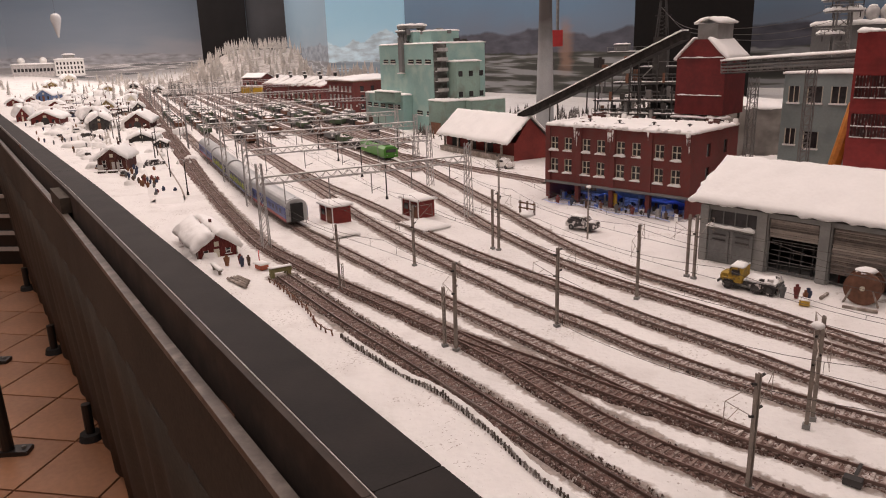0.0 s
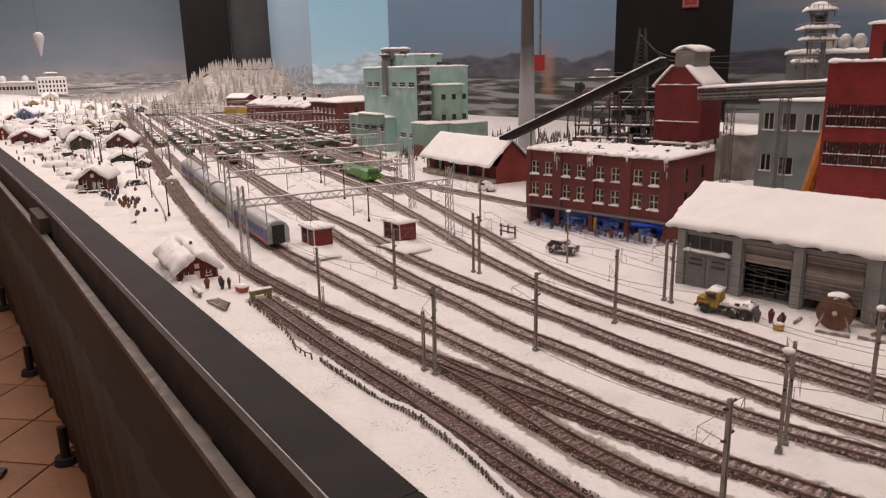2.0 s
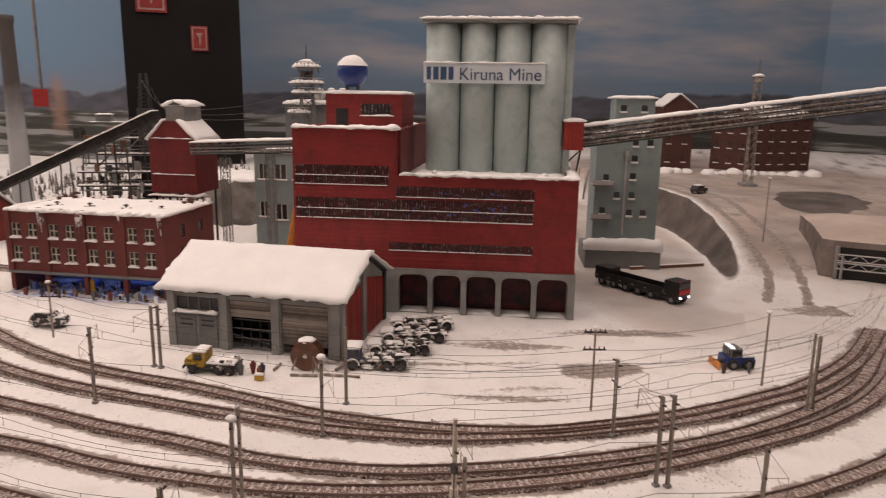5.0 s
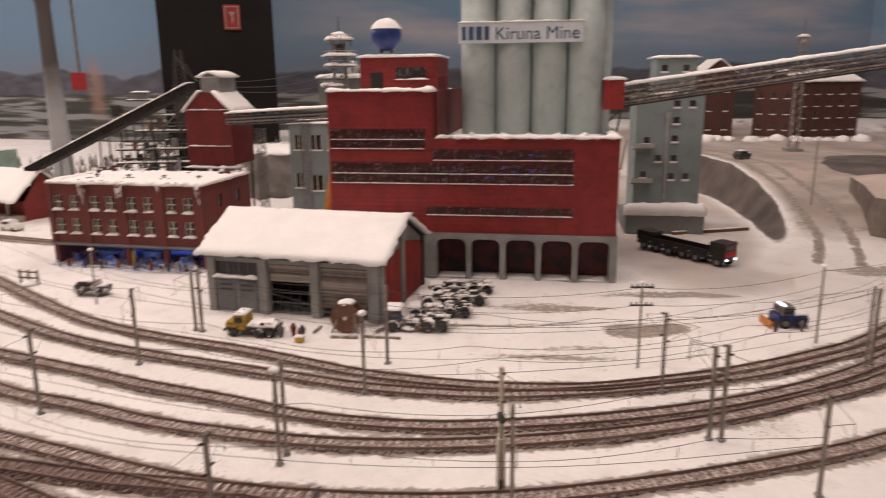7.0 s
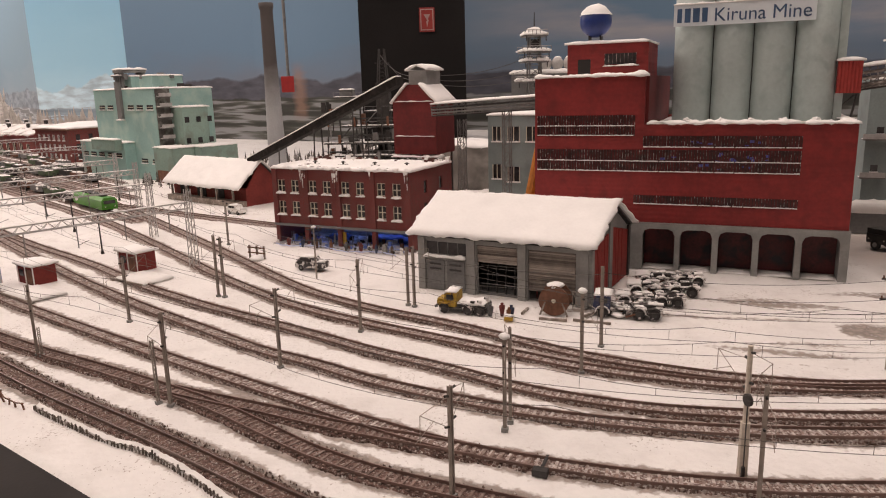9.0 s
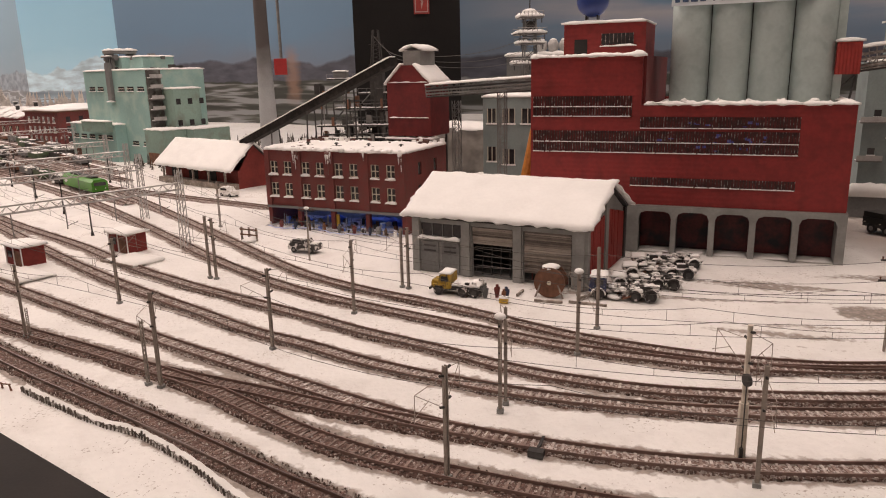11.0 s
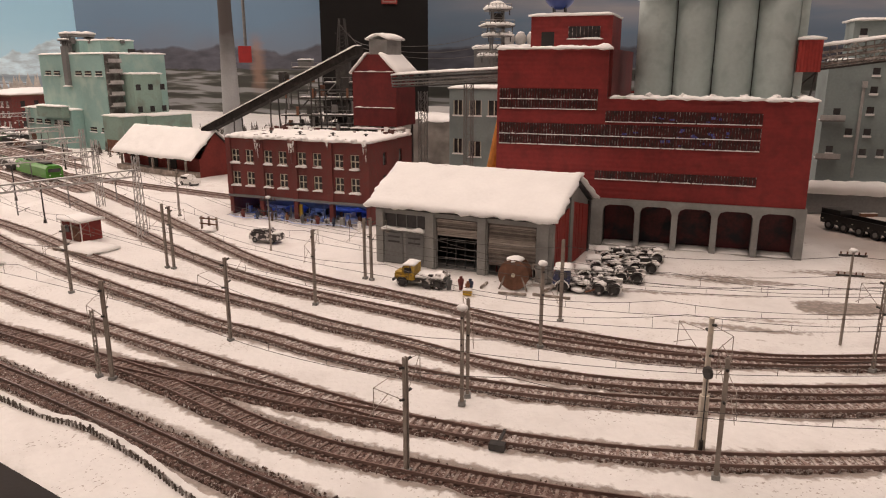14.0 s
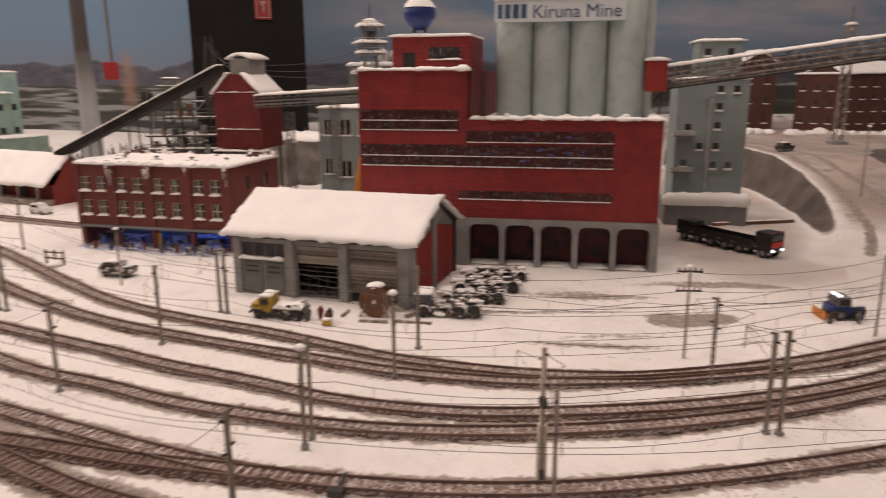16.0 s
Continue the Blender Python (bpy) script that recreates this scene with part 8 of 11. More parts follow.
def line_wires():
    """Telegraph wires across the mine yard, with upright spacers."""
    root = thing("telegraph_wires", "thin dark wires strung between posts over the snowy yard", "wires")
    runs = [((0.192, 0.632, 0.074), (0.417, 0.544, 0.080)), ((0.192, 0.632, 0.060), (0.417, 0.544, 0.063)), ((0.417, 0.544, 0.080), (0.626, 0.540, 0.078)), ((0.417, 0.544, 0.063), (0.626, 0.540, 0.062)),
            ((0.011, 0.797, 0.066), (0.192, 0.632, 0.072)), ((-0.109, 0.938, 0.064), (0.011, 0.797, 0.066)), ((0.626, 0.540, 0.078), (0.95, 0.60, 0.080)), ((0.157, 0.572, 0.070), (0.407, 0.490, 0.070)), ((0.407, 0.490, 0.070), (0.622, 0.476, 0.074))]
    for a, b in runs:
        a, b = Vector(a), Vector(b)
        bm = bmesh.new()
        cable(bm, [a.lerp(b, k / 12) - Vector((0, 0, 0.008 * 4 * (k / 12) * (1 - k / 12))) for k in range(13)], 0.00022)
        part("wire", bm, WIRE, root)


line_wires()


# ---- portals over the yard ----
def portal(a, b, h=0.114, zb=0.086):
    a, b = Vector(a), Vector(b)
    u = b - a
    root = thing("catenary_portal", "pale grey lattice portal spanning the snowy yard tracks", "portal", pose(a.x, a.y, 0, 0, 0, math.degrees(math.atan2(u.y, u.x))), group="catenary portals")
    W = u.length
    for x in (0.0, W):
        bm = bmesh.new()
        for sx in (-1, 1):
            for sy in (-1, 1):
                tube(bm, (x + 0.0052 * sx, 0.0052 * sy, 0), (x + 0.0034 * sx, 0.0034 * sy, h), 0.0008, None, 4)
        for k in range(9):
            za, zc = h * k / 9, h * (k + 1) / 9
            e = 0.0050 - 0.0002 * k
            for s in (-1, 1):
                tube(bm, (x - e, e * s, za), (x + e, e * s, zc), 0.0005, None, 3)
                tube(bm, (x + e * s, -e, zc), (x + e * s, e, za), 0.0005, None, 3)
        part("leg", bm, STEEL_PALE, root)
    bm = bmesh.new()
    for y in (-0.004, 0.004):
        tube(bm, (0, y, zb), (W, y, zb), 0.0008, None, 4)
    tube(bm, (0, 0, zb + 0.009), (W, 0, zb + 0.009), 0.0008, None, 4)
    n = int(W / 0.016)
    for k in range(n):
        x0, x1 = W * k / n, W * (k + 1) / n
        for y in (-0.004, 0.004):
            tube(bm, (x0, y, zb), ((x0 + x1) / 2, 0, zb + 0.009), 0.0005, None, 3)
            tube(bm, (x1, y, zb), ((x0 + x1) / 2, 0, zb + 0.009), 0.0005, None, 3)
    part("beam", bm, STEEL_PALE, root)
    m = max(2, int(W / 0.058))
    for k in range(m):
        x = W * (k + 0.5) / m
        bm = bmesh.new()
        tube(bm, (x, 0, zb), (x, 0, 0.056), 0.0008, None, 4)
        tube(bm, (x, 0, 0.060), (x + 0.014, 0, 0.064), 0.0005, None, 4)
        part("hanger", bm, STEEL, root)
    bm = bmesh.new()
    snow_sheet(bm, (0, -0.0015, zb + 0.0098), (W, 0, 0), (0, 0.003, 0), max(6, n), 2, 0.0012, W * 40, 0.0006, 0.0005)
    part("beam_snow", bm, ROOF_SNOW, root, smooth=True)
    return root


portal((-0.525, 0.826), (-0.297, 1.041))
portal((-0.690, 1.068), (-0.430, 1.282))
for k in (1, 2, 4, 6, 8, 10):
    left = Vector((-0.690, 1.068)) + YARD * (0.27 * k * (1 + 0.02 * k))
    width = 0.36 + min(0.42, 0.062 * k)
    right = left + RIGHT * width
    portal(left, right, 0.110, 0.084)


def yard_post(x, y, h):
    root = thing("yard_mast", "grey steel mast standing between yard tracks", "mast", stand(x, y, 40), group="yard masts")
    bm = bmesh.new()
    tube(bm, (0, 0, 0), (0, 0, h), 0.0016, 0.0012, 5)
    part("pole", bm, STEEL, root)
    bm = bmesh.new()
    tube(bm, (0, 0, h * 0.8), (0.024, 0, h * 0.92), 0.0006, None, 4)
    tube(bm, (0, 0, h * 0.97), (0.024, 0, h * 0.92), 0.0005, None, 4)
    part("arm", bm, STEEL_DARK, root)
    return root


rnd = random.Random(31)
yard_master = None
for k in range(150):
    d = rnd.uniform(0.35, 4.2)
    off = rnd.choice((0.137, 0.195, 0.26, 0.31, 0.37, 0.44, 0.50, 0.56, 0.625, 0.68, 0.73))
    if off > 0.36 + 0.12 * d:
        continue
    p = RIGHT * off + YARD * (1.25 + d)
    m = stand(p.x, p.y, 40)
    if yard_master is None:
        yard_master = yard_post(p.x, p.y, 0.082)
    else:
        copy_thing(yard_master, m)


# ---- huts and small things between the tracks ----
def platform_hut(x, y, ang, W, D, Z, pad):
    root = thing("track_hut", "small dark red hut with a snowy flat roof between tracks", "hut", stand(x, y, ang), group="track huts")
    part("wall", boxes((0, W, 0, D, 0, Z)), FALU, root)
    for xx in (0.0, W * 0.5, W):
        part("corner_board", boxes((xx - 0.001, xx + 0.001, -0.0012, -0.0002, 0, Z)), WHITE, root)
    part("door", boxes((W * 0.56, W * 0.9, -0.001, -0.0003, 0, Z * 0.8)), RUST, root)
    part("window", boxes((W * 0.12, W * 0.38, -0.001, -0.0003, Z * 0.4, Z * 0.75)), GLASS, root)
    snow_on(root, -0.004, W + 0.004, -0.005, D + 0.004, Z + 0.0002, 0.005, "roof_snow", x * 70, 0.002, 0.006)
    slab = thing("snowy_slab", "snow-covered concrete slab beside the track hut", "slab", stand(x, y, ang), group="snowy slabs")
    bm = bmesh.new()
    snow_sheet(bm, (pad[0], pad[1], 0.001), (pad[2], 0, 0), (0, pad[3], 0), 8, 6, 0.004, x * 9, 0.003, 0.001)
    part("snow", bm, SNOW, slab, smooth=True)
    part("slab", boxes((pad[0], pad[0] + pad[2], pad[1] - 0.003, pad[1] - 0.0002, 0, 0.004)), TIMBER, slab)
    return root


platform_hut(-0.405, 1.045, -38, 0.044, 0.030, 0.027, (0.052, -0.045, 0.070, 0.05))
platform_hut(-0.522, 0.992, -40, 0.044, 0.030, 0.026, (0.050, -0.045, 0.075, 0.045))

# point motor and snow heaps
pm = thing("point_motor", "dark rusty point motor box beside the rails", "point motor", stand(0.087, 0.409, -25))
part("box", boxes((-0.005, 0.005, -0.003, 0.003, 0, 0.0045)), STEEL_DARK, pm)
part("rod", boxes((-0.001, 0.001, 0.0042, 0.022, 0.002, 0.003)), STEEL_DARK, pm)


def buffer_stop(x, y, ang):
    root = thing("buffer_stop", "weathered yellow-green wooden buffer stop with snow", "buffer stop", stand(x, y, ang))
    wood = surface("mossy_timber", (0.26, 0.24, 0.11), 0.9, 0, 0.35, 90, 0.3)
    part("beam", boxes((-0.003, 0.003, -0.013, 0.013, 0.0055, 0.0105)), wood, root)
    for s in (-1, 1):
        part("post", boxes((-0.003, 0.003, s * 0.010 - 0.002, s * 0.010 + 0.002, -0.003, 0.0053)), wood, root)
        bm = bmesh.new()
        tube(bm, (-0.003, s * 0.009, 0.006), (-0.014, s * 0.009, -0.002), 0.0013, None, 5)
        part("strut", bm, wood, root)
    snow_on(root, -0.004, 0.004, -0.0135, 0.0135, 0.0107, 0.002, "snow", 2.0, 0.001)


buffer_stop(-0.446, 0.717, -42)


PICKET = surface("grey_pickets", (0.10, 0.082, 0.068), 0.9, 0, 0.4, 80, 0.2, 500, (0.45, 0.42, 0.40), 0.60, 0.1, True)


def picket_fence():
    root = thing("picket_fence", "low dark snow fence of short pickets beside the track", "fence")
    line = spline([(-0.300, 0.556), (-0.226, 0.494), (-0.182, 0.467), (-0.137, 0.424), (-0.093, 0.374), (-0.05, 0.335)], 0.0036)
    bm = boxes((-0.0005, 0.0005, -0.0005, 0.0005, -0.001, 0.0066))
    me = bpy.data.meshes.new("picket")
    bm.to_mesh(me)
    bm.free()
    me.materials.append(PICKET)
    rnd = random.Random(3)
    for i, p in enumerate(line):
        d = (line[min(i + 1, len(line) - 1)] - line[max(0, i - 1)]).normalized()
        ob = new("picket", me)
        ob.parent = root
        ob.matrix_world = Matrix.Translation((p.x, p.y, rnd.uniform(-0.0034, -0.0004) - 0.004 * max(0.0, noise.noise((p.x * 40, p.y * 40, 7))))) @ Euler((rnd.uniform(-0.15, 0.15), rnd.uniform(-0.15, 0.15), math.atan2(d.y, d.x))).to_matrix().to_4x4()
    bm = bmesh.new()
    for i in range(len(line) - 1):
        tube(bm, (line[i].x, line[i].y, 0.0028 + 0.0012 * math.sin(i * 1.9)), (line[i + 1].x, line[i + 1].y, 0.0028 + 0.0012 * math.sin((i + 1) * 1.9)), 0.00035, None, 4, False)
    part("rail", bm, PICKET, root)
    verts, faces = [], []
    strip(line, -0.0085, -0.001, -0.0045, 0.0045, verts, faces)
    strip(line, -0.0045, 0.0045, -0.0012, 0.0030, verts, faces)
    strip(line, -0.0012, 0.0030, 0.0, -0.001, verts, faces)
    verts = [(x, y, z + 0.0015 * fbm(x * 120, y * 120) * (z > 0)) for x, y, z in verts]
    raw("snow_drift", verts, faces, SNOW, root, "drift of snow behind the pickets", smooth=True)
    old = thing("rope_fence", "broken low fence of dark stakes and rope in snow", "fence")
    line = spline([(-0.445, 0.690), (-0.405, 0.655), (-0.360, 0.610), (-0.330, 0.572), (-0.305, 0.556)], 0.010)
    for i, p in enumerate(line):
        bm = bmesh.new()
        tube(bm, (p.x, p.y, -0.001), (p.x + rnd.uniform(-0.002, 0.002), p.y + rnd.uniform(-0.002, 0.002), rnd.uniform(0.004, 0.008)), 0.0009, 0.0007, 5)
        part("stake", bm, RUST, old)
    bm = bmesh.new()
    for i in range(len(line) - 1):
        tube(bm, (line[i].x, line[i].y, 0.0042 + 0.001 * (i % 2)), (line[i + 1].x, line[i + 1].y, 0.0042 + 0.001 * ((i + 1) % 2)), 0.0006, None, 4)
    part("rope", bm, RUST, old)


picket_fence()


# ---- rolling stock ----
CAR_ROOF = surface("silver_roof", (0.42, 0.43, 0.43), 0.4, 0.3, 0.1, 30, 0.05)
CAR_BLUE = surface("train_blue", (0.035, 0.075, 0.27), 0.35, 0, 0.1, 30, 0.03)
CAR_RED = surface("train_red", (0.35, 0.03, 0.03), 0.4, 0, 0.1, 30, 0.03)
CAR_NAVY = surface("train_navy", (0.016, 0.022, 0.075), 0.4, 0, 0.1, 30, 0.03)
CAR_LIME = surface("train_lime", (0.42, 0.50, 0.05), 0.5, 0, 0.1, 30, 0.03)


def coach(m, painted):
    label = "silver railway coach with a navy band of bright painted scrawl" if painted else "blue railway coach with a red sill and silver roof"
    root = thing("railway_coach", label, "railway coach", m, group="coaches of the passenger train")
    L, w = 0.222, 0.0165
    prof = [(-w, 0.0125), (w, 0.0125), (w, 0.034)]
    prof += [(w * math.cos(a), 0.034 + 0.0125 * math.sin(a)) for a in (k * math.pi / 10 for k in range(1, 10))]
    prof += [(-w, 0.034)]
    bm = bmesh.new()
    prism_x(bm, prof, 0.001, L - 0.001)
    bmesh.ops.recalc_face_normals(bm, faces=bm.faces)
    part("body", bm, CAR_ROOF, root, "silver body and roof")
    for s in (-1, 1):
        y0, y1 = (w + 0.0001, w + 0.0007) if s > 0 else (-w - 0.0007, -w - 0.0001)
        if painted:
            band = part("band", boxes((0.022, L - 0.022, y0, y1, 0.0165, 0.0330)), CAR_NAVY, root, "navy side band")
            part("stripe", boxes((0.012, L - 0.012, y0, y1, 0.0130, 0.0150)), CAR_BLUE, root)
            rnd = random.Random(int(s + 5))
            bm = bmesh.new()
            ya, yb = (y1 + 0.0001, y1 + 0.0004) if s > 0 else (y0 - 0.0004, y0 - 0.0001)
            x = 0.030
            while x < L - 0.035:
                h = rnd.uniform(0.007, 0.012)
                sl = rnd.uniform(-0.006, 0.006)
                base = rnd.uniform(0.0175, 0.0195)
                v = [bm.verts.new((x + dx, yy, z)) for yy in (ya, yb) for dx, z in ((0, base), (0.0035, base), (0.0035 + sl, base + h), (sl, base + h))]
                bm.faces.new(v[:4][::-1])
                bm.faces.new(v[4:])
                for i in range(4):
                    bm.faces.new((v[i], v[(i + 1) % 4], v[4 + (i + 1) % 4], v[4 + i]))
                x += rnd.uniform(0.0065, 0.011)
            tagged(part("painted_shapes", bm, CAR_LIME, band), "bright lime painted shapes", kind="stuff")
        else:
            part("band", boxes((0.0015, L - 0.0015, y0, y1, 0.0172, 0.0338)), CAR_BLUE, root, "blue side")
            part("sill", boxes((0.0015, L - 0.0015, y0, y1, 0.0126, 0.0168)), CAR_RED, root, "red sill")
        win_z = (0.0225, 0.0295)
        for k in range(9):
            if painted:
                break
            x = 0.024 + k * 0.0205
            ya, yb = (y1 + 0.00005, y1 + 0.0003) if s > 0 else (y0 - 0.0003, y0 - 0.00005)
            part("window", boxes((x, x + 0.011, ya, yb, *win_z)), CAR_NAVY, root)
    part("skirt", boxes((0.03, L - 0.03, -0.012, 0.012, 0.0085, 0.0124)), STEEL_DARK, root)
    for x in (0.034, L - 0.034):
        bog = part("bogie", boxes((x - 0.017, x + 0.017, -0.0115, 0.0115, 0.0085, 0.0115)), STEEL_DARK, root)
        for dx in (-0.0125, 0.0125):
            bm = bmesh.new()
            tube(bm, (x + dx, -0.0095, 0.0118), (x + dx, -0.0075, 0.0118), 0.0054, None, 14)
            tube(bm, (x + dx, 0.0075, 0.0118), (x + dx, 0.0095, 0.0118), 0.0054, None, 14)
            part("wheel", bm, STEEL_DARK, bog)
    for x0, x1 in ((-0.003, 0.0008), (L - 0.0008, L + 0.003)):
        part("gangway", boxes((x0, x1, -0.009, 0.009, 0.013, 0.040)), RUBBER, root)
    return root


def along_line(key, lo_x, length, count, gap, build):
    """Places things of a length one after another, from the point of a track at lo_x backwards into the yard."""
    line = spline(LINES[key], 0.004)
    start = min(range(len(line)), key=lambda i: abs(line[i].x - lo_x))
    for k in range(count):
        i0 = start - int((length + gap) / 0.004) * k
        i1 = i0 - int(length / 0.004)
        if i1 < 0:
            break
        a, b = line[i1], line[i0]
        ang = math.degrees(math.atan2(b.y - a.y, b.x - a.x))
        build(pose(a.x, a.y, dip(0.5 * (a.y + b.y)) if key in NEAR_LINES else 0.0, 0, 0, ang), k)


along_line("T3", -0.535, 0.222, 4, 0.006, lambda m, k: coach(m, k in (1, 2)))


def locomotive(m):
    root = thing("locomotive", "green electric locomotive with dark roof gear", "locomotive", m, group="green locomotives")
    L = 0.19
    bm = bmesh.new()
    prism_x(bm, [(-0.0165, 0.011), (0.0165, 0.011), (0.0165, 0.030), (0.011, 0.036), (-0.011, 0.036), (-0.0165, 0.030)], 0.004, L - 0.004)
    bmesh.ops.recalc_face_normals(bm, faces=bm.faces)
    part("body", bm, GREEN_LOCO, root, "green body")
    part("roof_gear", boxes((0.03, L - 0.03, -0.007, 0.007, 0.0362, 0.0395)), STEEL_DARK, root)
    for x in (0.0055, L - 0.0055):
        part("cab_window", boxes((x - 0.0022, x + 0.0022, -0.012, 0.012, 0.023, 0.030)), GLASS, root)
        for s in (-1, 1):
            bm = bmesh.new()
            bmesh.ops.create_icosphere(bm, subdivisions=1, radius=0.0016)
            bmesh.ops.translate(bm, verts=bm.verts, vec=(x + (0.0035 if x > 0.1 else -0.0035), s * 0.010, 0.017))
            part("headlight", bm, WHITE, root, smooth=True)
    for x in (0.045, L - 0.045):
        part("bogie", boxes((x - 0.024, x + 0.024, -0.012, 0.012, 0.0063, 0.0108)), STEEL_DARK, root)
    for x in (0.05, L - 0.05):
        bm = bmesh.new()
        tube(bm, (x - 0.014, 0, 0.0396), (x, 0, 0.050), 0.0006, None, 4)
        tube(bm, (x, 0, 0.050), (x - 0.012, 0, 0.057), 0.0006, None, 4)
        tube(bm, (x - 0.012, -0.010, 0.057), (x - 0.012, 0.010, 0.057), 0.0006, None, 4)
        part("pantograph", bm, STEEL_DARK, root)


along_line("Y3", -0.604, 0.19, 1, 0.012, lambda m, k: locomotive(m))


WAGON_GREEN = surface("dull_green", (0.075, 0.115, 0.060), 0.7, 0, 0.3, 60, 0.1, 300, (0.05, 0.045, 0.04), 0.58, 0.1)


def wagon(m, k):
    root = thing("freight_wagon", "dark open freight wagon with snow and ore in it", "freight wagon", m, group="freight wagons")
    L = 0.078
    body = (RUST, STEEL_DARK, WAGON_GREEN, CONCRETE_DARK)[k % 4]
    for e in (-1, 1):
        part("side", boxes((0.002, L - 0.002, e * 0.0145 - 0.0007, e * 0.0145 + 0.0007, 0.0105, 0.0250)), body, root)
        part("end", boxes((L / 2 + e * (L / 2 - 0.0028) - 0.0007, L / 2 + e * (L / 2 - 0.0028) + 0.0007, -0.0137, 0.0137, 0.0105, 0.0250)), body, root)
    part("floor", boxes((0.0028, L - 0.0028, -0.0137, 0.0137, 0.0100, 0.0112)), STEEL_DARK, root)
    for x in (0.018, L - 0.018):
        bm = bmesh.new()
        tube(bm, (x, -0.0085, 0.0105), (x, 0.0085, 0.0105), 0.0052, None, 12)
        part("wheelset", bm, STEEL_DARK, root)
    bm = bmesh.new()
    snow_sheet(bm, (0.0038, -0.0135, 0.0180 + 0.002 * (k % 3)), (L - 0.0076, 0, 0), (0, 0.027, 0), 10, 6, 0.004, k * 3.0, 0.0002, 0.005)
    part("load", bm, (MOTTLED, SNOW, MOTTLED)[k % 3], root, "snow-mottled load", smooth=True)


for j, (key, lo, cnt) in enumerate((("T5", -1.12, 1), ("T4", -1.20, 1), ("Y0", -1.40, 6), ("Y1", -1.25, 6), ("Y2", -1.15, 8), ("Y3", -0.745, 9), ("T6", -1.35, 4), ("Y5", -0.85, 5), ("T4", -1.9, 5), ("Y6", -1.0, 6), ("Y4", -1.05, 10), ("Y7", -1.15, 8), ("Y8", -1.62, 9), ("Y9", -1.55, 9), ("T5", -1.75, 7), ("T7", -1.35, 6), ("Y10", -1.35, 8), ("Y11", -1.2, 8))):
    along_line(key, lo, 0.078, cnt, 0.010 + 0.016 * (j % 3), lambda m, k: wagon(m, k + j))


# ---- vehicles and stores in the mine yard ----
def wheel(parent, x, y, r, w):
    bm = bmesh.new()
    tube(bm, (x, y - w / 2, r), (x, y + w / 2, r), r, None, 14)
    bmesh.ops.bevel(bm, geom=bm.edges, offset=r * 0.12, segments=1)
    t = part("tyre", bm, TYRE_SNOWY if "truck" in parent.name else RUBBER, parent)
    bm = bmesh.new()
    tube(bm, (x, y - w / 2 - 0.0003, r), (x, y + w / 2 + 0.0003, r), r * 0.5, None, 10)
    part("rim", bm, STEEL_DARK if "truck" in parent.name else STEEL, t)


def cab_truck(m, label, cab_mat, L=0.058, top=0.024):
    """A short-nosed works truck: hood, cab and a flatbed under snow."""
    root = thing("truck", label, "truck", m)
    w = 0.0115
    part("chassis", boxes((0.001, L, -w * 0.6, w * 0.6, 0.0055, 0.0085)), STEEL_DARK, root)
    bm = boxes((0.000, 0.0088, -w * 0.82, w * 0.82, 0.0078, 0.0155))
    bmesh.ops.bevel(bm, geom=bm.edges, offset=0.0016, segments=2)
    part("hood", bm, cab_mat, root)
    bm = bmesh.new()
    prism(bm, [(0.009, 0.0078), (0.023, 0.0078), (0.023, top), (0.0118, top), (0.009, 0.0165)], -w, w)
    bmesh.ops.bevel(bm, geom=bm.edges, offset=0.0012, segments=2)
    cab = part("cab", bm, cab_mat, root)
    for e in (-1, 1):
        part("side_window", boxes((0.0125, 0.0205, e * (w + 0.0003) - 0.0004, e * (w + 0.0003) + 0.0004, top - 0.0078, top - 0.0022)), GLASS, cab)
        part("mudguard", boxes((0.003, 0.0165, e * w - 0.0014, e * w + 0.0014, 0.0112, 0.0126)), cab_mat, root)
        part("headlight", boxes((-0.0006, 0.0004, e * w * 0.55 - 0.0012, e * w * 0.55 + 0.0012, 0.0105, 0.0128)), WHITE, root)
    part("windscreen", boxes((0.0092, 0.0100, -w * 0.8, w * 0.8, top - 0.0070, top - 0.0022)), GLASS, cab)
    part("bumper", boxes((-0.0020, -0.0006, -w, w, 0.0055, 0.0082)), STEEL_DARK, root)
    snow_on(root, 0.010, 0.0238, -w, w, top, 0.0026, "cab_snow", 29.0, 0.0012, 0.003, 0.0012)
    for x in (0.0095, L * 0.66, L * 0.88):
        for e in (-1, 1):
            wheel(root, x, e * (w - 0.001), 0.0060, 0.0042)
    part("bed", boxes((0.025, L, -w, w, 0.0088, 0.0112)), STEEL_DARK, root)
    bm = bmesh.new()
    snow_sheet(bm, (0.025, -w, 0.0114), (L - 0.026, 0, 0), (0, 2 * w, 0), 16, 10, 0.0042, 9.0, 0.002, 0.003)
    part("bed_snow", bm, ROOF_SNOW, root, "lumpy snow", smooth=True)
    for k, (x, y) in enumerate(((0.030, -0.010), (0.040, -0.011), (0.048, -0.010), (0.052, 0.002))):
        part("gear", boxes((x, x + 0.005, y, y + 0.003, 0.0060, 0.0150 + 0.001 * k)), MOTTLED, root, "snow-flecked machine part")
    return root


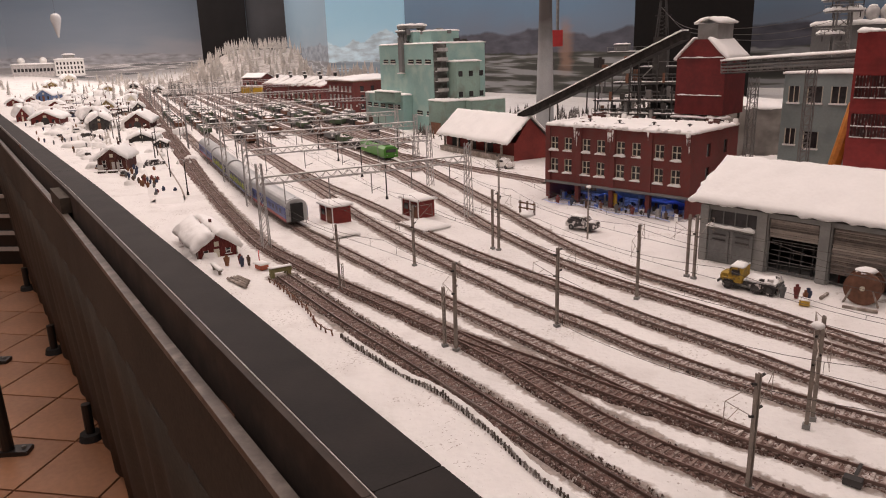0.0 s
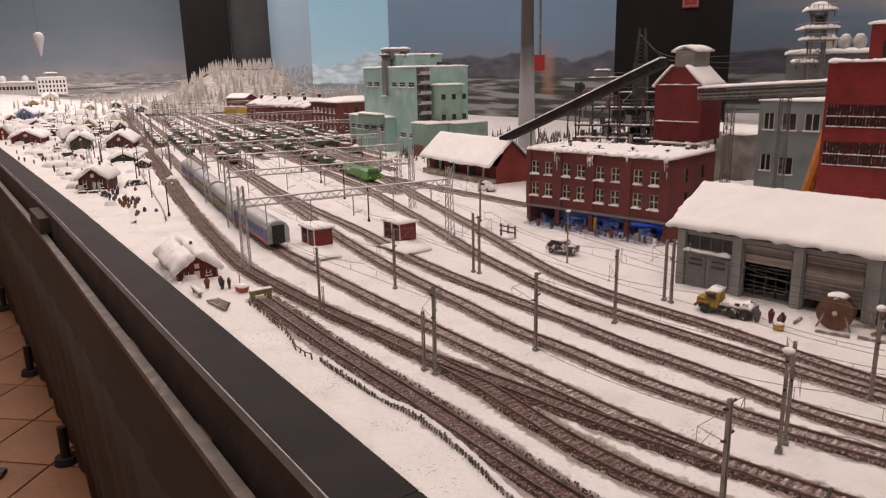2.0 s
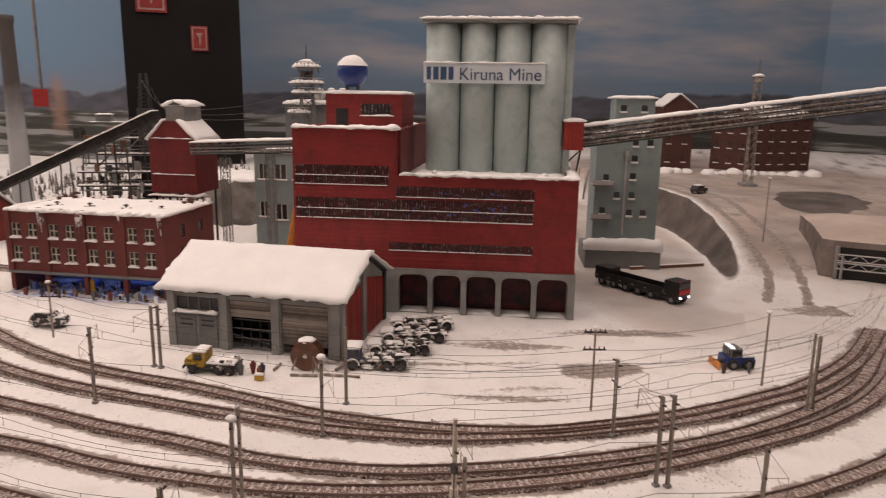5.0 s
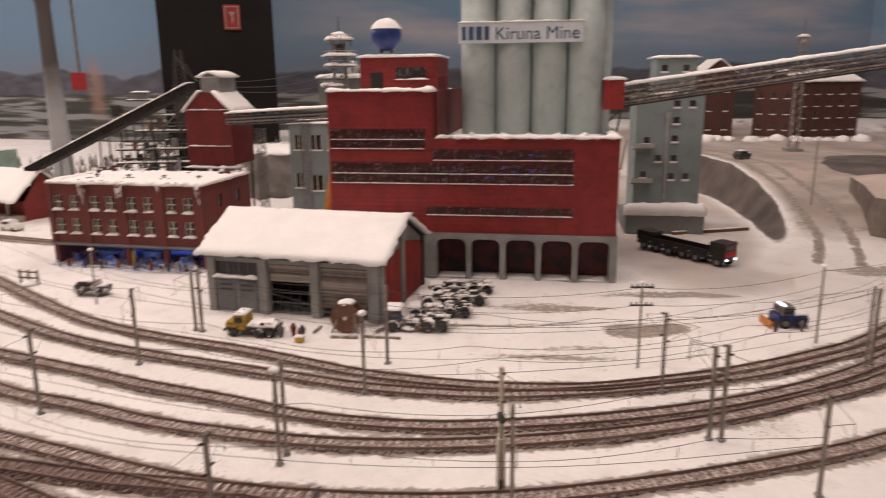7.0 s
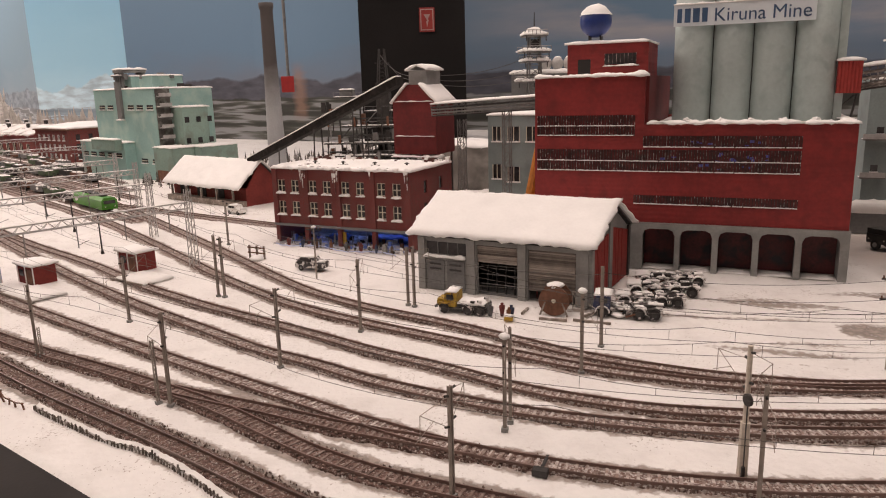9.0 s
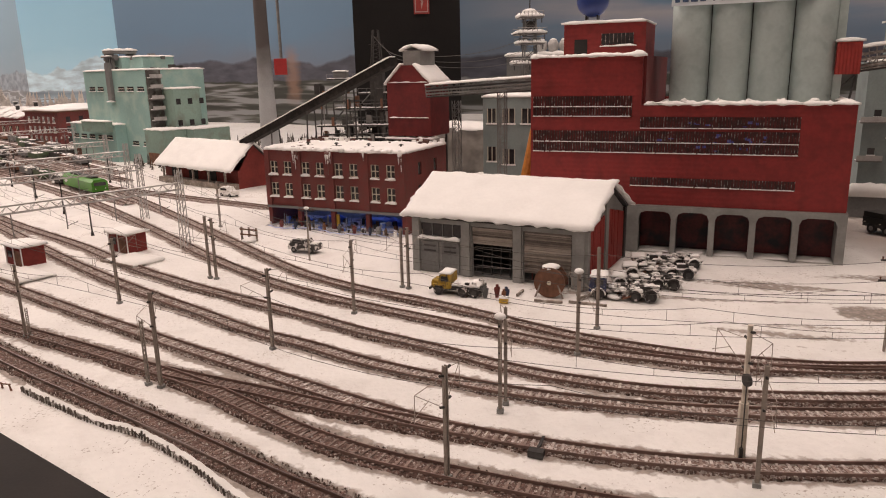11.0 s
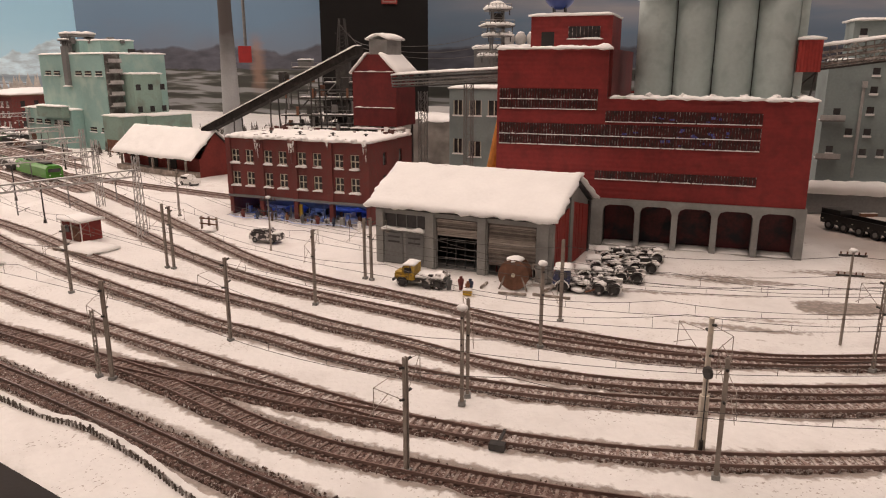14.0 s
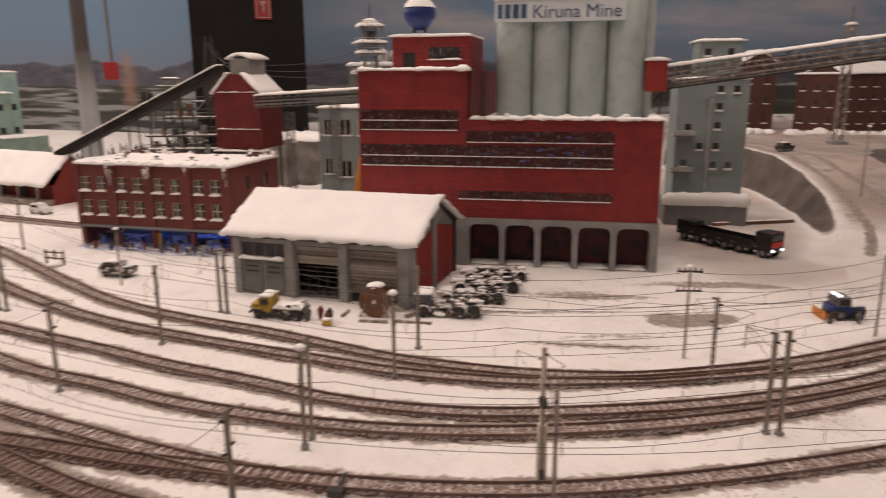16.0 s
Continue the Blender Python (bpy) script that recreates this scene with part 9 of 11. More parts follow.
def snowed_chassis(m, label, cab_mat, L, cab_top=0.0):
    """A truck chassis left in the yard: long frame, mudguards and gear under torn patches of snow."""
    root = thing("truck_chassis", label, "truck", m, "snowed-in trucks")
    w = 0.0120
    rnd = random.Random(int(L * 9000 + m.translation.x * 999))
    for e in (-1, 1):
        part("frame_beam", boxes((0.002, L, e * 0.0055 - 0.0012, e * 0.0055 + 0.0012, 0.0070, 0.0098)), MOTTLED, root)
    for k in range(6):
        x = 0.004 + (L - 0.010) * k / 5
        part("cross_beam", boxes((x, x + 0.0022, -0.0042, 0.0042, 0.0072, 0.0094)), STEEL_DARK, root)
    if cab_top:
        bm = bmesh.new()
        prism(bm, [(0.001, 0.0085), (0.019, 0.0085), (0.019, cab_top), (0.006, cab_top), (0.001, cab_top * 0.62)], -w, w)
        bmesh.ops.bevel(bm, geom=bm.edges, offset=0.0012, segments=2)
        cab = part("cab", bm, cab_mat, root)
        for e in (-1, 1):
            part("side_window", boxes((0.007, 0.016, e * (w + 0.0003) - 0.0004, e * (w + 0.0003) + 0.0004, cab_top - 0.008, cab_top - 0.002)), GLASS, cab)
        snow_on(root, 0.002, 0.0205, -w * 1.03, w * 1.03, cab_top, 0.0034, "cab_snow", L * 500, 0.0018, 0.003, 0.0014)
    else:
        bm = boxes((0.001, 0.017, -w * 0.8, w * 0.8, 0.0085, 0.0135))
        bmesh.ops.bevel(bm, geom=bm.edges, offset=0.0018, segments=2)
        part("engine_cover", bm, MOTTLED, root)
        bm = bmesh.new()
        snow_sheet(bm, (0.000, -w * 0.85, 0.0136), (0.018, 0, 0), (0, w * 1.7, 0), 8, 8, 0.0030, L * 77, 0.0030, 0.0014)
        part("cover_snow", bm, ROOF_SNOW, root, "torn white snow", smooth=True)
    for x in (0.011, L * 0.66, L * 0.88):
        for e in (-1, 1):
            wheel(root, x, e * (w - 0.001), 0.0062, 0.0042)
            bm = bmesh.new()
            arc = [(x + 0.0080 * math.cos(a), 0.0062 + 0.0080 * math.sin(a)) for a in (math.pi * k / 8 for k in range(9))]
            arc += [(x + 0.0070 * math.cos(a), 0.0062 + 0.0070 * math.sin(a)) for a in (math.pi * k / 8 for k in range(8, -1, -1))]
            prism(bm, arc, e * w - 0.0024, e * w + 0.0024)
            part("mudguard", bm, ROOF_SNOW if rnd.random() < 0.3 else MOTTLED, root, "snow-flecked mudguard")
    for k in range(12):
        x, y = 0.020 + (L - 0.026) * rnd.random(), rnd.uniform(-w * 0.8, w * 0.3)
        d, f, h = rnd.uniform(0.004, 0.011), rnd.uniform(0.004, 0.009), rnd.uniform(0.0105, 0.0150)
        part("gear", boxes((x, x + d, y, y + f, 0.0116, h + 0.001)), MOTTLED if k % 2 else STEEL_DARK, root, "dark machine part")
        if k % 3 == 0:
            snow_on(root, x - 0.0006, x + d + 0.0006, y - 0.0006, y + f + 0.0006, h + 0.001, 0.0018, "gear_snow", k * 3.3, 0.0016, 0.002, 0.0008)
    bm = boxes((0.019, L, -w * 0.92, w * 0.92, 0.0099, 0.0114))
    bmesh.ops.bevel(bm, geom=bm.edges, offset=0.0005, segments=1)
    part("bed", bm, MOTTLED, root, "snow-mottled steel bed")
    for k in range(2):
        x = 0.024 + (L - 0.034) * k / 2
        bm = bmesh.new()
        snow_sheet(bm, (x, -w * rnd.uniform(0.5, 1.0), 0.0115), (rnd.uniform(0.008, 0.016), 0, 0.0), (0, w * rnd.uniform(0.7, 1.3), 0), 10, 9, 0.0020, k + L * 60, 0.0040, 0.0016)
        part("bed_snow", bm, ROOF_SNOW, root, "torn white snow", smooth=True)
    return root


cab_truck(pose(0.047, 0.776, 0, 0, 0, -26), "yellow short-nosed truck with a snow-covered flatbed", surface("flecked_yellow", (0.42, 0.27, 0.035), 0.6, 0, 0.4, 80, 0.2, 300, (0.10, 0.08, 0.06), 0.60, 0.06))
snowed_chassis(pose(0.212, 0.733, 0, 0, 0, -20), "dark blue snow-covered truck with torn snow on its cab", surface("flecked_navy", (0.022, 0.030, 0.085), 0.5, 0, 0.4, 80, 0.2, 300, (0.5, 0.49, 0.5), 0.66, 0.04), 0.074, 0.0245)
snowed_chassis(pose(0.246, 0.766, 0, 0, 0, -16), "black truck chassis under torn patches of snow", CAB_RED, 0.078)
snowed_chassis(pose(0.272, 0.803, 0, 0, 0, -14), "black truck chassis under torn patches of snow", CAR_SNOWY, 0.084)
snowed_chassis(pose(0.296, 0.842, 0, 0, 0, -12), "black truck chassis under torn patches of snow", CAR_SNOWY, 0.084)
for k, (x, y, r) in enumerate(((0.235, 0.716, 0.010), (0.27, 0.752, 0.012), (0.31, 0.79, 0.010), (0.33, 0.845, 0.011), (0.345, 0.80, 0.008))):
    heap = thing("scrap_heap", "heap of dark scrap with patches of snow", "scrap", stand(x, y, k * 30), group="scrap heaps")
    rnd = random.Random(k)
    for j in range(9):
        bm = bmesh.new()
        a = Vector((rnd.uniform(-r, r), rnd.uniform(-r, r), rnd.uniform(0.001, 0.004)))
        b = a + Vector((rnd.uniform(-r, r), rnd.uniform(-r, r), rnd.uniform(0.0, 0.008)))
        tube(bm, a, b, rnd.uniform(0.0008, 0.002), None, 5)
        part("bar", bm, STEEL_DARK if j % 3 else RUST, heap)
    snow_lump(heap, 0, 0, 0.004, r * 0.8, 0.35, k * 2.2, "snow")


def cable_drum(x, y, ang, r, w):
    root = thing("cable_drum", "large rust-brown wooden cable drum with snow on top", "cable drum", stand(x, y, ang))
    for s in (-1, 1):
        bm = bmesh.new()
        tube(bm, (0, s * w / 2 - 0.0012, r), (0, s * w / 2 + 0.0012, r), r, None, 28)
        part("flange", bm, RUST, root)
    bm = bmesh.new()
    tube(bm, (0, -w / 2 + 0.0014, r), (0, w / 2 - 0.0014, r), r * 0.7, None, 20)
    part("core", bm, STEEL_DARK, root)
    bm = bmesh.new()
    tube(bm, (0, -w / 2 - 0.002, r), (0, -w / 2 - 0.0013, r), r * 0.14, None, 12)
    part("hub", bm, CREAM, root)
    snow_lump(root, 0, 0, r * 1.93, r * 0.62, 0.35, 1.0, "snow")
    for s in (-1, 1):
        bm = bmesh.new()
        tube(bm, (s * r * 0.9, -w * 0.6, 0), (s * r * 0.55, -w * 0.55, r * 0.9), 0.0011, None, 5)
        part("chock", bm, TIMBER, root)


cable_drum(0.172, 0.741, -24, 0.0168, 0.016)
for k, (x, y, ln, ang) in enumerate(((0.150, 0.722, 0.03, -20), (0.185, 0.712, 0.04, -28), (0.2, 0.722, 0.025, 40), (0.135, 0.742, 0.02, 60))):
    beam = thing("timber_baulk", "grey timber baulk lying in the snow", "timber", stand(x, y, ang), group="timber baulks")
    part("baulk", boxes((0, ln, -0.0012, 0.0012, 0, 0.0026)), TIMBER, beam)


def figurine(x, y, ang, mat, h=0.020, z=None):
    """A standing toy figure as a plain tapered peg."""
    bm = bmesh.new()
    prof = [(0.0022, 0.0), (0.0026, 0.25 * h), (0.0036, 0.55 * h), (0.0038, 0.78 * h), (0.0014, 0.84 * h), (0.0020, 0.90 * h), (0.0019, 0.97 * h), (0.0006, h)]
    rings = [[bm.verts.new((r * math.cos(t), 0.65 * r * math.sin(t), zz)) for t in (2 * math.pi * k / 8 for k in range(8))] for r, zz in prof]
    for a, b in zip(rings, rings[1:]):
        for k in range(8):
            bm.faces.new((a[k], a[(k + 1) % 8], b[(k + 1) % 8], b[k]))
    bm.faces.new(rings[0][::-1])
    bm.faces.new(rings[-1])
    ob = part("figurine", bm, mat, None, smooth=True)
    ob.matrix_world = stand(x, y, ang, z)
    return tagged(ob, "tiny plain toy figure standing on the snow", "figurine", "toy figures")


COATS = [surface("coat_red", (0.17, 0.04, 0.035), 0.8), surface("coat_blue", (0.04, 0.05, 0.09), 0.8), surface("coat_brown", (0.10, 0.06, 0.04), 0.8), surface("coat_orange", (0.20, 0.085, 0.04), 0.8), surface("coat_grey", (0.12, 0.12, 0.12), 0.8)]
figurine(0.113, 0.742, 20, COATS[0], 0.015)
figurine(0.122, 0.735, -30, COATS[1], 0.014)
figurine(0.118, 0.727, 60, COATS[3], 0.014)
figurine(0.100, 0.742, 10, COATS[4], 0.014)
crate = thing("tool_crate", "small yellow tool crate with snow", "crate", stand(0.112, 0.722, -20))
part("box", boxes((0, 0.009, 0, 0.006, 0, 0.005)), YELLOW, crate)
snow_on(crate, -0.0005, 0.0095, -0.0005, 0.0065, 0.0052, 0.002, "snow", 1.0, 0.0005, 0.003)
for k in range(8):
    figurine(-0.175 + 0.024 * k + 0.006 * noise.noise((k, 0, 0)), 1.156 - 0.0135 * k + 0.01 * noise.noise((k, 5, 0)), 40 * k, COATS[k % 5], 0.014)


def small_car(m, mat, label, snow=True):
    root = thing("car", label, "car", m, group="parked cars")
    L, w = 0.044, 0.0095
    bm = bmesh.new()
    prism(bm, [(0, 0.004), (L, 0.004), (L, 0.0105), (L * 0.97, 0.012), (L * 0.72, 0.0125), (L * 0.62, 0.0185), (L * 0.16, 0.0185), (L * 0.03, 0.0125), (0, 0.011)], -w, w)
    bmesh.ops.recalc_face_normals(bm, faces=bm.faces)
    bmesh.ops.bevel(bm, geom=bm.edges, offset=0.0008, segments=1)
    part("body", bm, mat, root)
    part("side_window", boxes((L * 0.17, L * 0.60, -w - 0.0002, -w + 0.0004, 0.0132, 0.0175), (L * 0.17, L * 0.60, w - 0.0004, w + 0.0002, 0.0132, 0.0175)), GLASS, root)
    for x in (L * 0.2, L * 0.8):
        for s in (-1, 1):
            wheel(root, x, s * (w - 0.0012), 0.0040, 0.0026)
    for s in (-1, 1):
        part("headlight", boxes((L - 0.0003, L + 0.0005, s * w * 0.65 - 0.001, s * w * 0.65 + 0.001, 0.008, 0.0098)), WHITE, root)
    if snow:
        snow_on(root, L * 0.15, L * 0.63, -w * 0.9, w * 0.9, 0.0187, 0.002, "roof_snow", 3.0, 0.001, 0.005)
        snow_on(root, L * 0.72, L * 0.95, -w * 0.8, w * 0.8, 0.0127, 0.0015, "bonnet_snow", 4.0, 0.001, 0.004)
    return root


small_car(stand(-0.140, 0.999, -24), CAR_SNOWY, "dark jeep flecked with snow in the yard")
small_car(stand(-0.345, 1.512, -40), WHITE, "white car parked by the red shed")
small_car(stand(1.215, 1.395, 15), STEEL_DARK, "dark car on the snowy quarry road")


def playground(x, y):
    root = thing("wooden_frame", "low dark wooden frame half buried in snow", "frame", stand(x, y, -30))
    for dx in (-0.014, 0.0, 0.014):
        part("post", boxes((dx - 0.0012, dx + 0.0012, -0.0012, 0.0012, 0, 0.020)), TIMBER, root)
    for z in (0.008, 0.016):
        part("rail", boxes((-0.016, 0.016, -0.0022, -0.0013, z, z + 0.002)), RUST, root)
    snow_lump(root, 0.004, -0.006, 0.002, 0.012, 0.4, 2.0, "snow")


playground(-0.212, 1.075)

# dump truck road train beside the mine
dt = thing("road_train", "long black ore road train with a red-lit cab", "truck", stand(0.745, 0.822, 105))
part("bed", boxes((0.030, 0.165, -0.014, 0.014, 0.009, 0.013)), STEEL_DARK, dt)
part("side_board", boxes((0.030, 0.165, -0.0145, -0.0128, 0.0132, 0.0225), (0.030, 0.165, 0.0128, 0.0145, 0.0132, 0.0225)), BLACK_PAINT, dt)
part("tail_box", boxes((0.135, 0.166, -0.0126, 0.0126, 0.0132, 0.030)), BLACK_PAINT, dt)
bm = boxes((0.0, 0.026, -0.014, 0.014, 0.009, 0.036))
bmesh.ops.bevel(bm, geom=bm.edges, offset=0.0015, segments=1)
cab = part("cab", bm, BLACK_PAINT, dt, "black truck cab")
part("red_panel", boxes((-0.0008, -0.0001, -0.012, 0.012, 0.016, 0.024)), RED_BRIGHT, cab)
part("windscreen", boxes((-0.0008, -0.0001, -0.012, 0.012, 0.0255, 0.033)), GLASS, cab)
LAMP = glowing("cool_white_lamp", (0.85, 0.9, 1.0), 2.5)
for y in (-0.010, 0.010):
    part("headlight", boxes((-0.0016, -0.0009, y - 0.0022, y + 0.0022, 0.0105, 0.0135)), LAMP, cab, "lit white headlight")
    part("roof_lamp", boxes((-0.0010, 0.001, y - 0.0015, y + 0.0015, 0.0362, 0.0380)), RED_BRIGHT, cab)
for x in (0.012, 0.050, 0.075, 0.100, 0.125, 0.150):
    for s in (-1, 1):
        wheel(dt, x, s * 0.0125, 0.0072, 0.004)
        part("side_lamp", boxes((x + 0.010, x + 0.012, s * 0.0148 - 0.0003, s * 0.0148 + 0.0003, 0.0145, 0.0157)), CREAM, dt)
DUSTY_SNOW = surface("dusty_snow", (0.50, 0.42, 0.365), 0.85, 0, 0.15, 12, 0.4, 200)


def tunnel_bank():
    """The snowy bank on the outer side of the ramp, with a dark tunnel mouth behind a lattice bridge."""
    root = thing("tunnel_bank", "snowy bank with a grey retaining wall and a dark tunnel mouth", "bank", kind="structure")
    rim = spline([(1.20, 1.055), (1.150, 0.985), (1.080, 0.900), (1.035, 0.850)], 0.02)
    rim += [Vector((1.046, 0.836)), Vector((1.10, 0.775)), Vector((1.34, 0.53)), Vector((1.75, 0.30))]
    top, n = 0.080, len(rim)
    verts = [(p.x, p.y, -0.01) for p in rim] + [(p.x, p.y, top) for p in rim]
    faces = [(i, i + 1, n + i + 1, n + i) for i in range(n - 1)]
    raw("retaining_wall", verts, faces, surface("brown_grey_wall", (0.20, 0.165, 0.145), 0.9, 0, 0.25, 14, 0.4, 120, (0.28, 0.24, 0.21), 0.56, 0.1), root, "smooth brown-grey retaining wall")
    verts, faces = [], []
    m = 12
    for i, p in enumerate(rim):
        for j in range(m + 1):
            q = p.lerp(Vector((1.72, 0.66)), (j / m) ** 1.3)
            e = 0.0035 * fbm(q.x * 30, q.y * 30, 3) if j else 0.0
            verts.append((q.x + (0.004 * fbm(p.x * 60, p.y * 60, 1) if j == 0 else 0), q.y, top + 0.004 * min(j, 2) + e))
    for i in range(n - 1):
        for j in range(m):
            c = i * (m + 1) + j
            faces.append((c, c + 1, c + m + 2, c + m + 1))
    raw("bank_snow", verts, faces, DUSTY_SNOW, root, "white snow on the bank", smooth=True)
    a, b = Vector((1.050, 0.8315)), Vector((1.33, 0.540))
    u = (b - a).normalized()
    out = Vector((u.y, -u.x))
    if out.y > 0:
        out = -out
    c = a + out * 0.002
    d = b + out * 0.002
    verts = [(c.x, c.y, 0.0), (d.x, d.y, 0.0), (d.x, d.y, 0.070), (c.x, c.y, 0.070)]
    e = out * 0.001
    verts += [(x + e.x, y + e.y, z) for x, y, z in verts]
    # no opening is cut: a flat black sheet gives the tunnel's shade
    raw("tunnel_mouth", verts, [(4, 5, 6, 7), (0, 3, 2, 1), (3, 7, 6, 2), (0, 4, 7, 3)], DARK, root, "flat black sheet painted as the tunnel's shade")
    part_bm = bmesh.new()
    tube(part_bm, (c.x + out.x * 0.006, c.y + out.y * 0.006, -0.002), (c.x + out.x * 0.006, c.y + out.y * 0.006, 0.072), 0.0035, None, 8)
    part("portal_post", part_bm, CONCRETE, root, "grey concrete post")
    bridge = thing("lattice_bridge", "pale lattice bridge girder before the dark tunnel mouth", "bridge")
    for z0, z1 in ((0.049, 0.060), (0.036, 0.046)):
        bm = bmesh.new()
        pa, pb = c + out * 0.010, d + out * 0.010
        for z in (z0, z1):
            tube(bm, (pa.x, pa.y, z), (pb.x, pb.y, z), 0.0012, None, 5)
        k = 26
        for i in range(k):
            q, r = pa.lerp(pb, i / k), pa.lerp(pb, (i + 1) / k)
            tube(bm, (q.x, q.y, z0 if i % 2 else z1), (r.x, r.y, z1 if i % 2 else z0), 0.0008, None, 4)
        part("girder", bm, STEEL_PALE, bridge)
    for t in (0.02, 0.36, 0.7):
        q = c.lerp(d, t) + out * 0.010
        bm = bmesh.new()
        tube(bm, (q.x, q.y, -0.002), (q.x, q.y, 0.060), 0.0022, None, 6)
        part("pier", bm, CONCRETE, bridge)


tunnel_bank()
rail_pile = thing("steel_beam", "dark steel beam lying on the quarry floor", "beam", stand(0.80, 1.04, -5))
part("beam", boxes((0, 0.15, -0.003, 0.003, 0, 0.005)), RUST, rail_pile)
snow_on(rail_pile, 0, 0.15, -0.003, 0.003, 0.0052, 0.0015, "snow", 1.0, 0.0005)

# snow plough machine with lit lamps
sp = thing("snow_plough", "small blue and orange snow clearing machine with lit lamps", "plough", stand(0.625, 0.600, -15))
part("body", boxes((0.0, 0.032, -0.011, 0.011, 0.006, 0.014)), BLUE, sp)
snow_on(sp, 0.019, 0.033, -0.011, 0.011, 0.0142, 0.003, "snow", 3.0, 0.001, 0.004)
part("cabin", boxes((0.004, 0.018, -0.010, 0.010, 0.0142, 0.024)), STEEL, sp, "grey cabin")
part("cabin_window", boxes((0.003, 0.0039, -0.008, 0.008, 0.016, 0.022), (0.006, 0.016, -0.0108, -0.0101, 0.016, 0.022)), GLASS, sp)
part("blade", boxes((-0.010, -0.008, -0.013, 0.013, 0.001, 0.009)), ORANGE, sp, "orange plough blade")
part("arm", boxes((-0.0088, 0.0, -0.003, 0.003, 0.005, 0.008)), STEEL_DARK, sp)
part("roof_lamp", boxes((0.006, 0.009, -0.008, 0.008, 0.0242, 0.0256)), LAMP, sp, "lit white lamp bar")
for x in (0.007, 0.025):
    for s in (-1, 1):
        wheel(sp, x, s * 0.0115, 0.0062, 0.004)
for k, (x, y) in enumerate(((0.612, 0.582), (0.640, 0.574), (0.655, 0.585))):
    figurine(x, y, k * 50, COATS[(2, 4, 2)[k]], 0.013)


# ---- the village on the visitors' side ----
BROWN_BOARDS = surface("brown_boards", (0.05, 0.035, 0.025), 0.8)
DARK_RED_BOARDS = ribbed("dark_red_boards", (0.155, 0.025, 0.021), 0, 0.003, 0.6, 0.85, 0.35)
CHALET_BOARDS = ribbed("red_brown_boards", (0.105, 0.034, 0.027), 0, 0.003, 0.6, 0.85, 0.35)
BLUE_BOARDS = surface("blue_boards", (0.10, 0.16, 0.30), 0.7)
OCHRE_BOARDS = surface("ochre_boards", (0.30, 0.22, 0.09), 0.8)


def village_house(x, y, ang, W, D, H, wall=DARK_RED_BOARDS, label="dark red wooden house half buried in snow", arch=False, flat=0.46, snow=0.24, eave=0.0):
    """A gabled house of width W and height H at the ridge; snow lies thick on the roof and piles up round its foot.
    With an eave height given, W and H are taken as they stand."""
    if x < -1.0 and not eave:
        keep = 0.55 if W < 0.05 else 0.73
        slide = W * (1 - keep) / 2
        x, y, W = x + slide * math.cos(math.radians(ang)), y + slide * math.sin(math.radians(ang)), W * keep
    root = thing("house", label, "house", stand(x, y, ang), group="village houses")
    Z = H * flat * (0.85 if x > -1.0 else 0.56)
    rise = H * (0.86 if x > -1.0 else 0.60) - Z
    if eave:
        Z, rise = eave, H - eave
    bm = bmesh.new()
    prism(bm, [(0, 0), (W, 0), (W, Z), (W / 2, Z + rise), (0, Z)], 0, D)
    bmesh.ops.recalc_face_normals(bm, faces=bm.faces)
    part("wall", bm, wall, root)
    u = W * 0.02
    for xa in (0.0, W):
        part("corner_board", boxes((xa - u * 0.6, xa + u * 0.6, -u, -0.0002, 0, Z)), TIMBER, root)
    e = max(0.0004, W * 0.012)
    for cx in (W * 0.22, W * 0.78):
        win = part("window", boxes((cx - W * 0.05, cx + W * 0.05, -e, -0.0002, Z * 0.40, Z * 0.85)), GLASS, root)
        if x < -1.5:
            continue
        part("window_frame", boxes((cx - W * 0.062, cx - W * 0.05, -e * 1.6, -0.0002, Z * 0.36, Z * 0.9), (cx + W * 0.05, cx + W * 0.062, -e * 1.6, -0.0002, Z * 0.36, Z * 0.9), (cx - W * 0.05, cx + W * 0.05, -e * 1.6, -e * 1.02, Z * 0.58, Z * 0.64)), WHITE, win)
        part("sill_snow", boxes((cx - W * 0.09, cx + W * 0.09, -e * 3, -0.0002, Z * 0.24, Z * 0.295)), ROOF_SNOW, win)
    if arch:
        bm = bmesh.new()
        pr = [(W * 0.36, 0), (W * 0.64, 0)] + [(W * (0.5 + 0.14 * math.cos(a)), Z * 0.6 + W * 0.14 * math.sin(a)) for a in (k * math.pi / 8 for k in range(9))]
        prism(bm, pr, -e, -0.0002)
        part("door", bm, GALLERY, root, "dark arched door")
    else:
        part("door", boxes((W * 0.42, W * 0.56, -e, -0.0002, 0.0, Z * 0.9)), CREAM if wall is DARK_RED_BOARDS else RUST, root)
    part("attic_window", boxes((W * 0.44, W * 0.56, -e, -0.0002, Z + rise * 0.12, Z + rise * 0.48)), CREAM, root)
    th = H * snow * (0.95 if x < -1.0 else 1.0)
    ov = W * 0.09
    bm = bmesh.new()
    n, m = 14, max(10, int(D / (W / 14)))
    for sx in (-1, 1):
        a = Vector((W / 2 + sx * (W / 2 + ov), -ov, Z - ov * rise / (W / 2)))
        b = Vector((W / 2, -ov, Z + rise))
        p, q = (a, b) if sx < 0 else (b, a)
        snow_sheet(bm, p, q - p, (0, D + 2 * ov, 0), n, m, th, x * 9 + sx * 7, W * 0.06, W * 0.03)
    part("snow_roof", bm, ROOF_SNOW, root, "thick ragged white snow", smooth=True)
    part("chimney", boxes((W * 0.6, W * 0.67, D * 0.45, D * 0.45 + W * 0.07, Z + rise * 0.5, Z + rise + H * 0.26)), BRICK_DARK, root)
